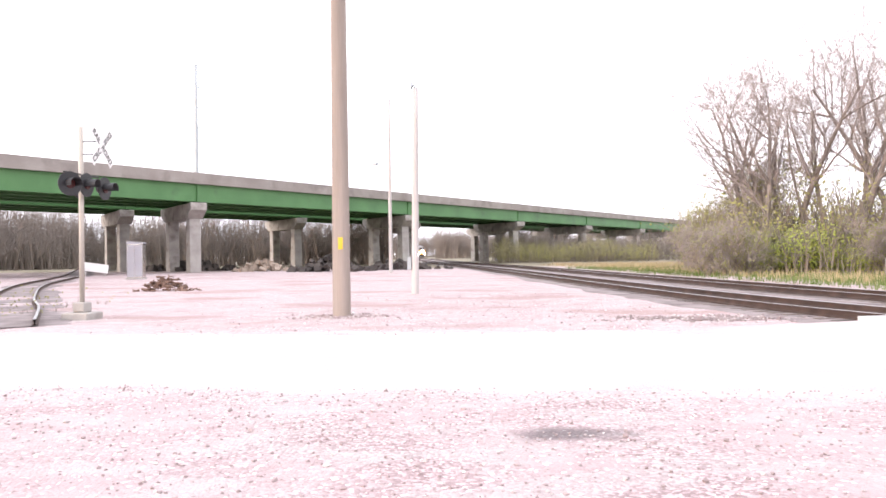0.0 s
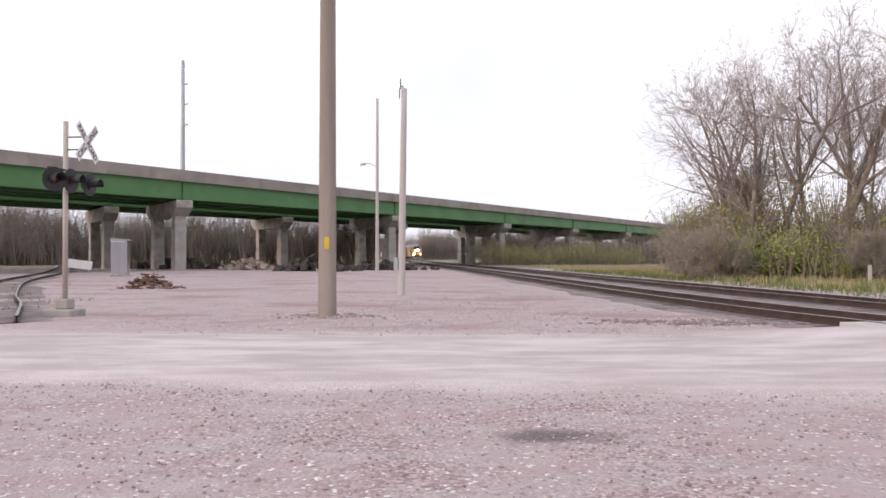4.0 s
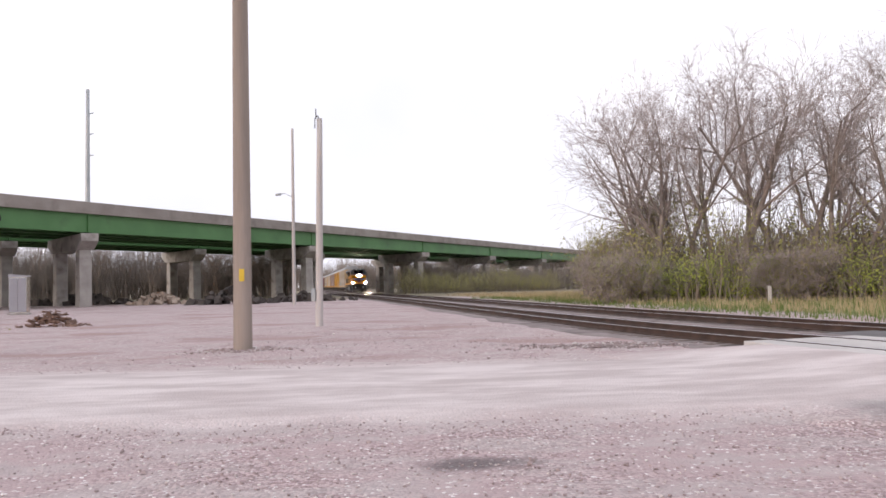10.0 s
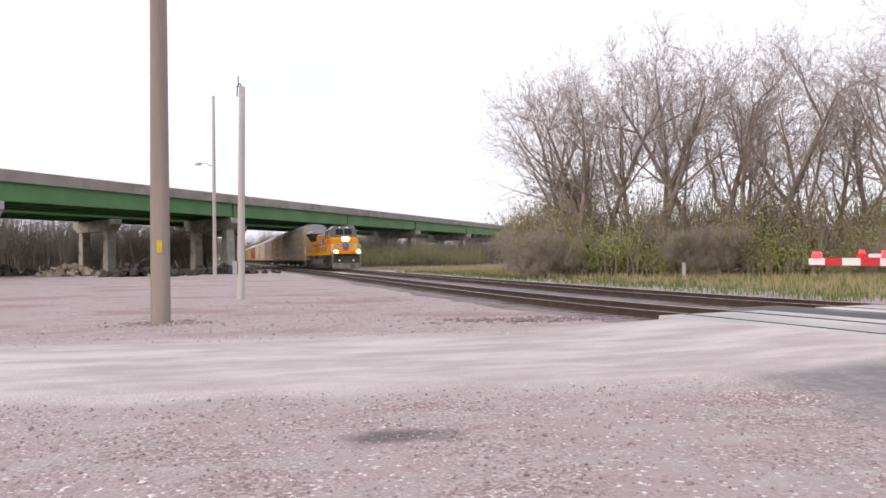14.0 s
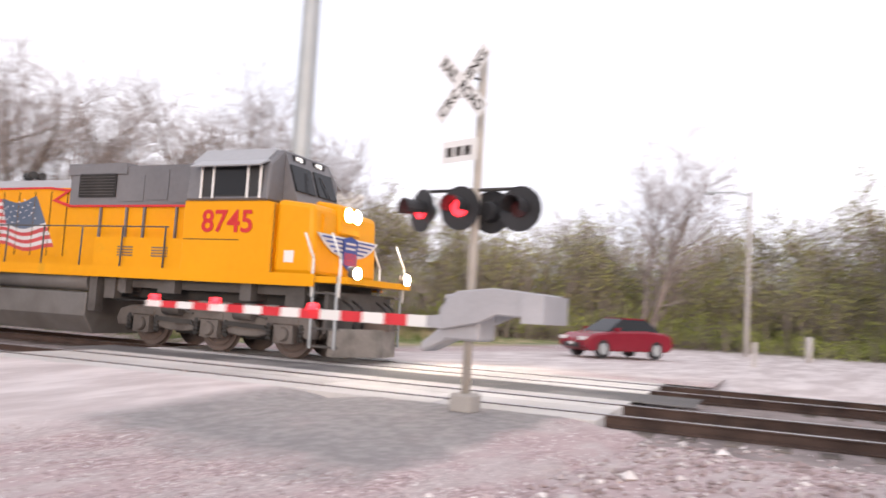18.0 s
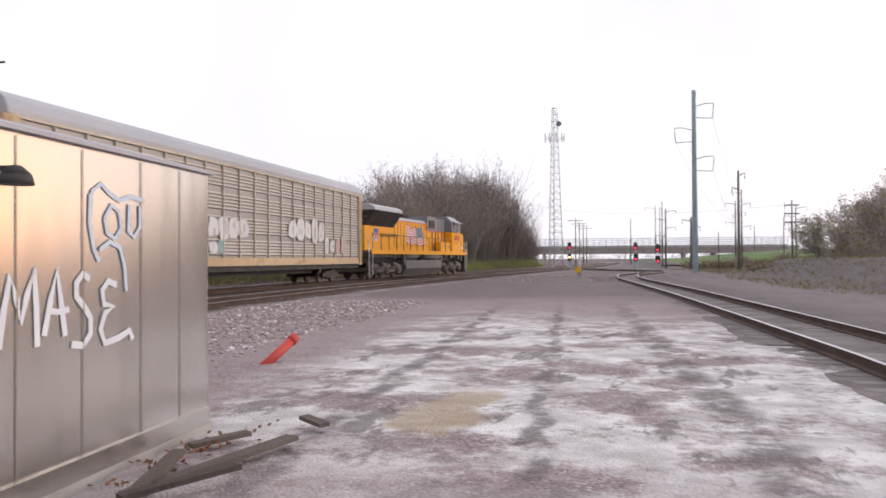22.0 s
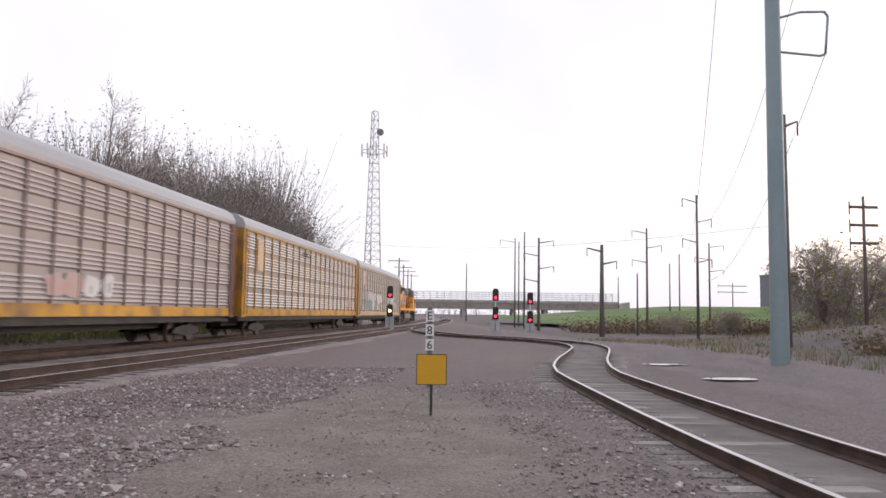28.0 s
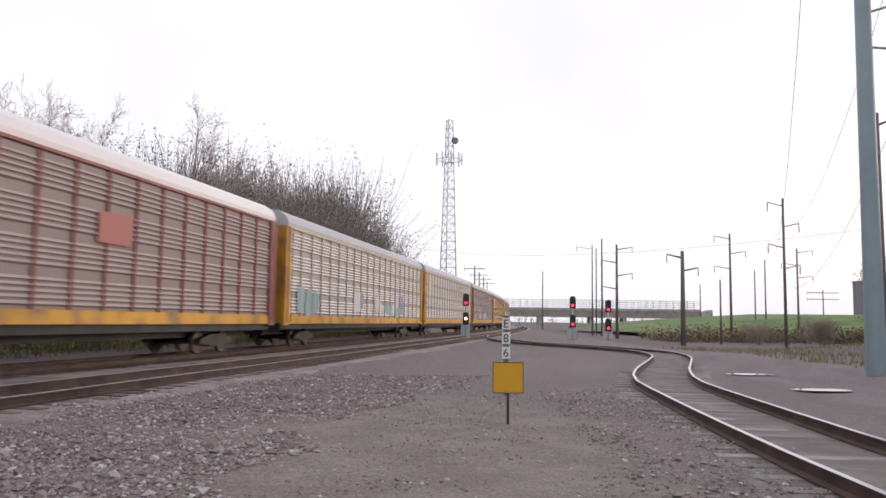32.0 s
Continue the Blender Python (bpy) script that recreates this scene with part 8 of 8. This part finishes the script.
def beside_far(lo, hi, a, b):
    def place(r):
        y = r.uniform(lo, hi)
        q = FAR.side(FAR.near_y(round(y)), r.uniform(a, b))
        return q.x, y + r.uniform(-0.5, 0.5), -0.02
    return place


grass_tufts("dry_grass", 5000, beside_far(22, 105, 6, 30), 0.45, STRAW, "dry straw-coloured grass along the line", 1)
grass_tufts("green_grass", 6000, beside_far(20, 80, 3.5, 28), 0.28, GRASS, "short fresh grass along the line", 2)
def on_berm(r):
    y = r.uniform(-94, -34)
    x = -0.155 * y - r.uniform(10.5, 26)
    return x, y, bank(round(x, 3), round(y, 3)) - 0.03


grass_tufts("dry_grass", 2400, on_berm, 0.22, DRY_BRUSH, "dry brown grass on the berm", 4)
grass_tufts("green_grass", 900, on_berm, 0.22, GRASS, "thin new grass on the berm", 5)
grass_tufts("green_grass", 2500, lambda r: (r.uniform(45, 75), r.uniform(-24, -8), -0.02), 0.35, GRASS, "fresh grass beside the gravel road", 3)
for x, y, label in ((33.5, 6.0, "short pale wooden marker post"), (24.0, 44.0, "small white marker post in grass")):
    bm = bmesh.new()
    box(bm, -0.08, 0.08, -0.08, 0.08, -0.1, 1.0)
    whole("marker_post", bevelled(bm, 0.01), PALE_POLE, label, "marker post", pose(x, y, 0), "marker posts")
thicket("weeds", lambda u, v: (-12 - 3 * u, 20.5 + 6 * v, 0), 60, 0.6, 31, 0.1, "dry weeds beside the crossing signal")


def street_lamp(x, y, height, turn):
    p = thing("street_lamp", "tall wooden pole with a street lamp on a long arm", "street lamp", pose(x, y, 0, 0, 0, turn))
    bm = bmesh.new()
    tube(bm, (0, 0, -0.3), (0, 0, height), 0.14, 0.09, 10)
    part("pole", bm, PALE_POLE, p)
    bm = bmesh.new()
    pipe_run(bm, [(0, 0, height - 0.2), (-0.9, 0, height), (-1.9, 0, height - 0.02)], 0.035)
    part("arm", bm, GALVANISED, p)
    bm = bmesh.new()
    tube(bm, (-2.4, 0, height - 0.08), (-1.85, 0, height - 0.02), 0.09, 0.13, 10)
    part("lamp_head", bm, GALVANISED, p)


street_lamp(*polar(79.3, 46), 9.2, 0 - 79)
bm = bmesh.new()
tube(bm, (0, 0, -0.2), (0, 0, 1.3), 0.16, 0.16, 12)
whole("bollard", bm, PALE_POLE, "short pale wooden post beside the lane", "post", pose(*polar(83.2, 44), 0))
# a tilted white board beside the side track
board = thing("barrier_board", "white board leaning on two short legs", "barrier", pose(-33.0, 68.0, 0.0, 0, 8, 28) @ Matrix.Scale(0.7, 4))
bm = bmesh.new()
box(bm, -1.45, 1.45, -0.05, 0.05, 0.55, 1.65)
part("board", bevelled(bm, 0.02), WHITE_PAINT, board)
for x in (-1.1, 1.1):
    bm = bmesh.new()
    box(bm, x - 0.06, x + 0.06, 0.05, 0.15, -0.3, 1.5)
    part("leg", bm, PALE_POLE, board)


# ---------------------------------------------------------------- what moves
FRONT = FAR.near_y(38.2)
SPEED = 19.2


def front_at(t):
    """How far along the far track the locomotive's front has come."""
    late = np.interp(t, (0, 16.5, 18.0, 19.0, 20.0, 21.0, 22.0, 23.5, 25.0, 26.0, 29.0, 32.0), (0, -0.3, -1.1, -2.2, -0.9, 1.2, 1.7, -0.6, -15.0, -21.0, -15.5, -9.5))
    return FRONT + SPEED * (t - 16.5) + float(late)


def on_track(s, half_base):
    a, b = FAR.at(s - half_base), FAR.at(s + half_base)
    w = (b - a).normalized()
    m = (a + b) / 2
    return Matrix.Translation((m.x, m.y, RAIL_TOP)) @ Matrix.Rotation(math.atan2(w.y, w.x), 4, "Z")


def motions():
    times = [k * 0.5 for k in range(65)]
    walk(LOCO, [(t, on_track(front_at(t) - BULK * LOCO_LENGTH / 2, BULK * 7.2)) for t in times])
    for k, car in enumerate(CARS):
        back = BULK * (LOCO_LENGTH + CAR_LENGTH * (k + 0.5))
        walk(car, [(t, on_track(front_at(t) - back, BULK * 9.9)) for t in times])

    # wheels roll: a quarter turn needs more than one row
    step = 1 / 30
    count = 960
    for wheel, x in LOCO_WHEELS:
        rows = []
        for i in range(count + 1):
            t = i * step
            turn = math.degrees(SPEED * t / (0.53 * BULK))
            rows.append((t, pose(x * BULK, 0, 0.53 * BULK, 0, turn % 360, 0)))
        walk(wheel, rows)


motions()
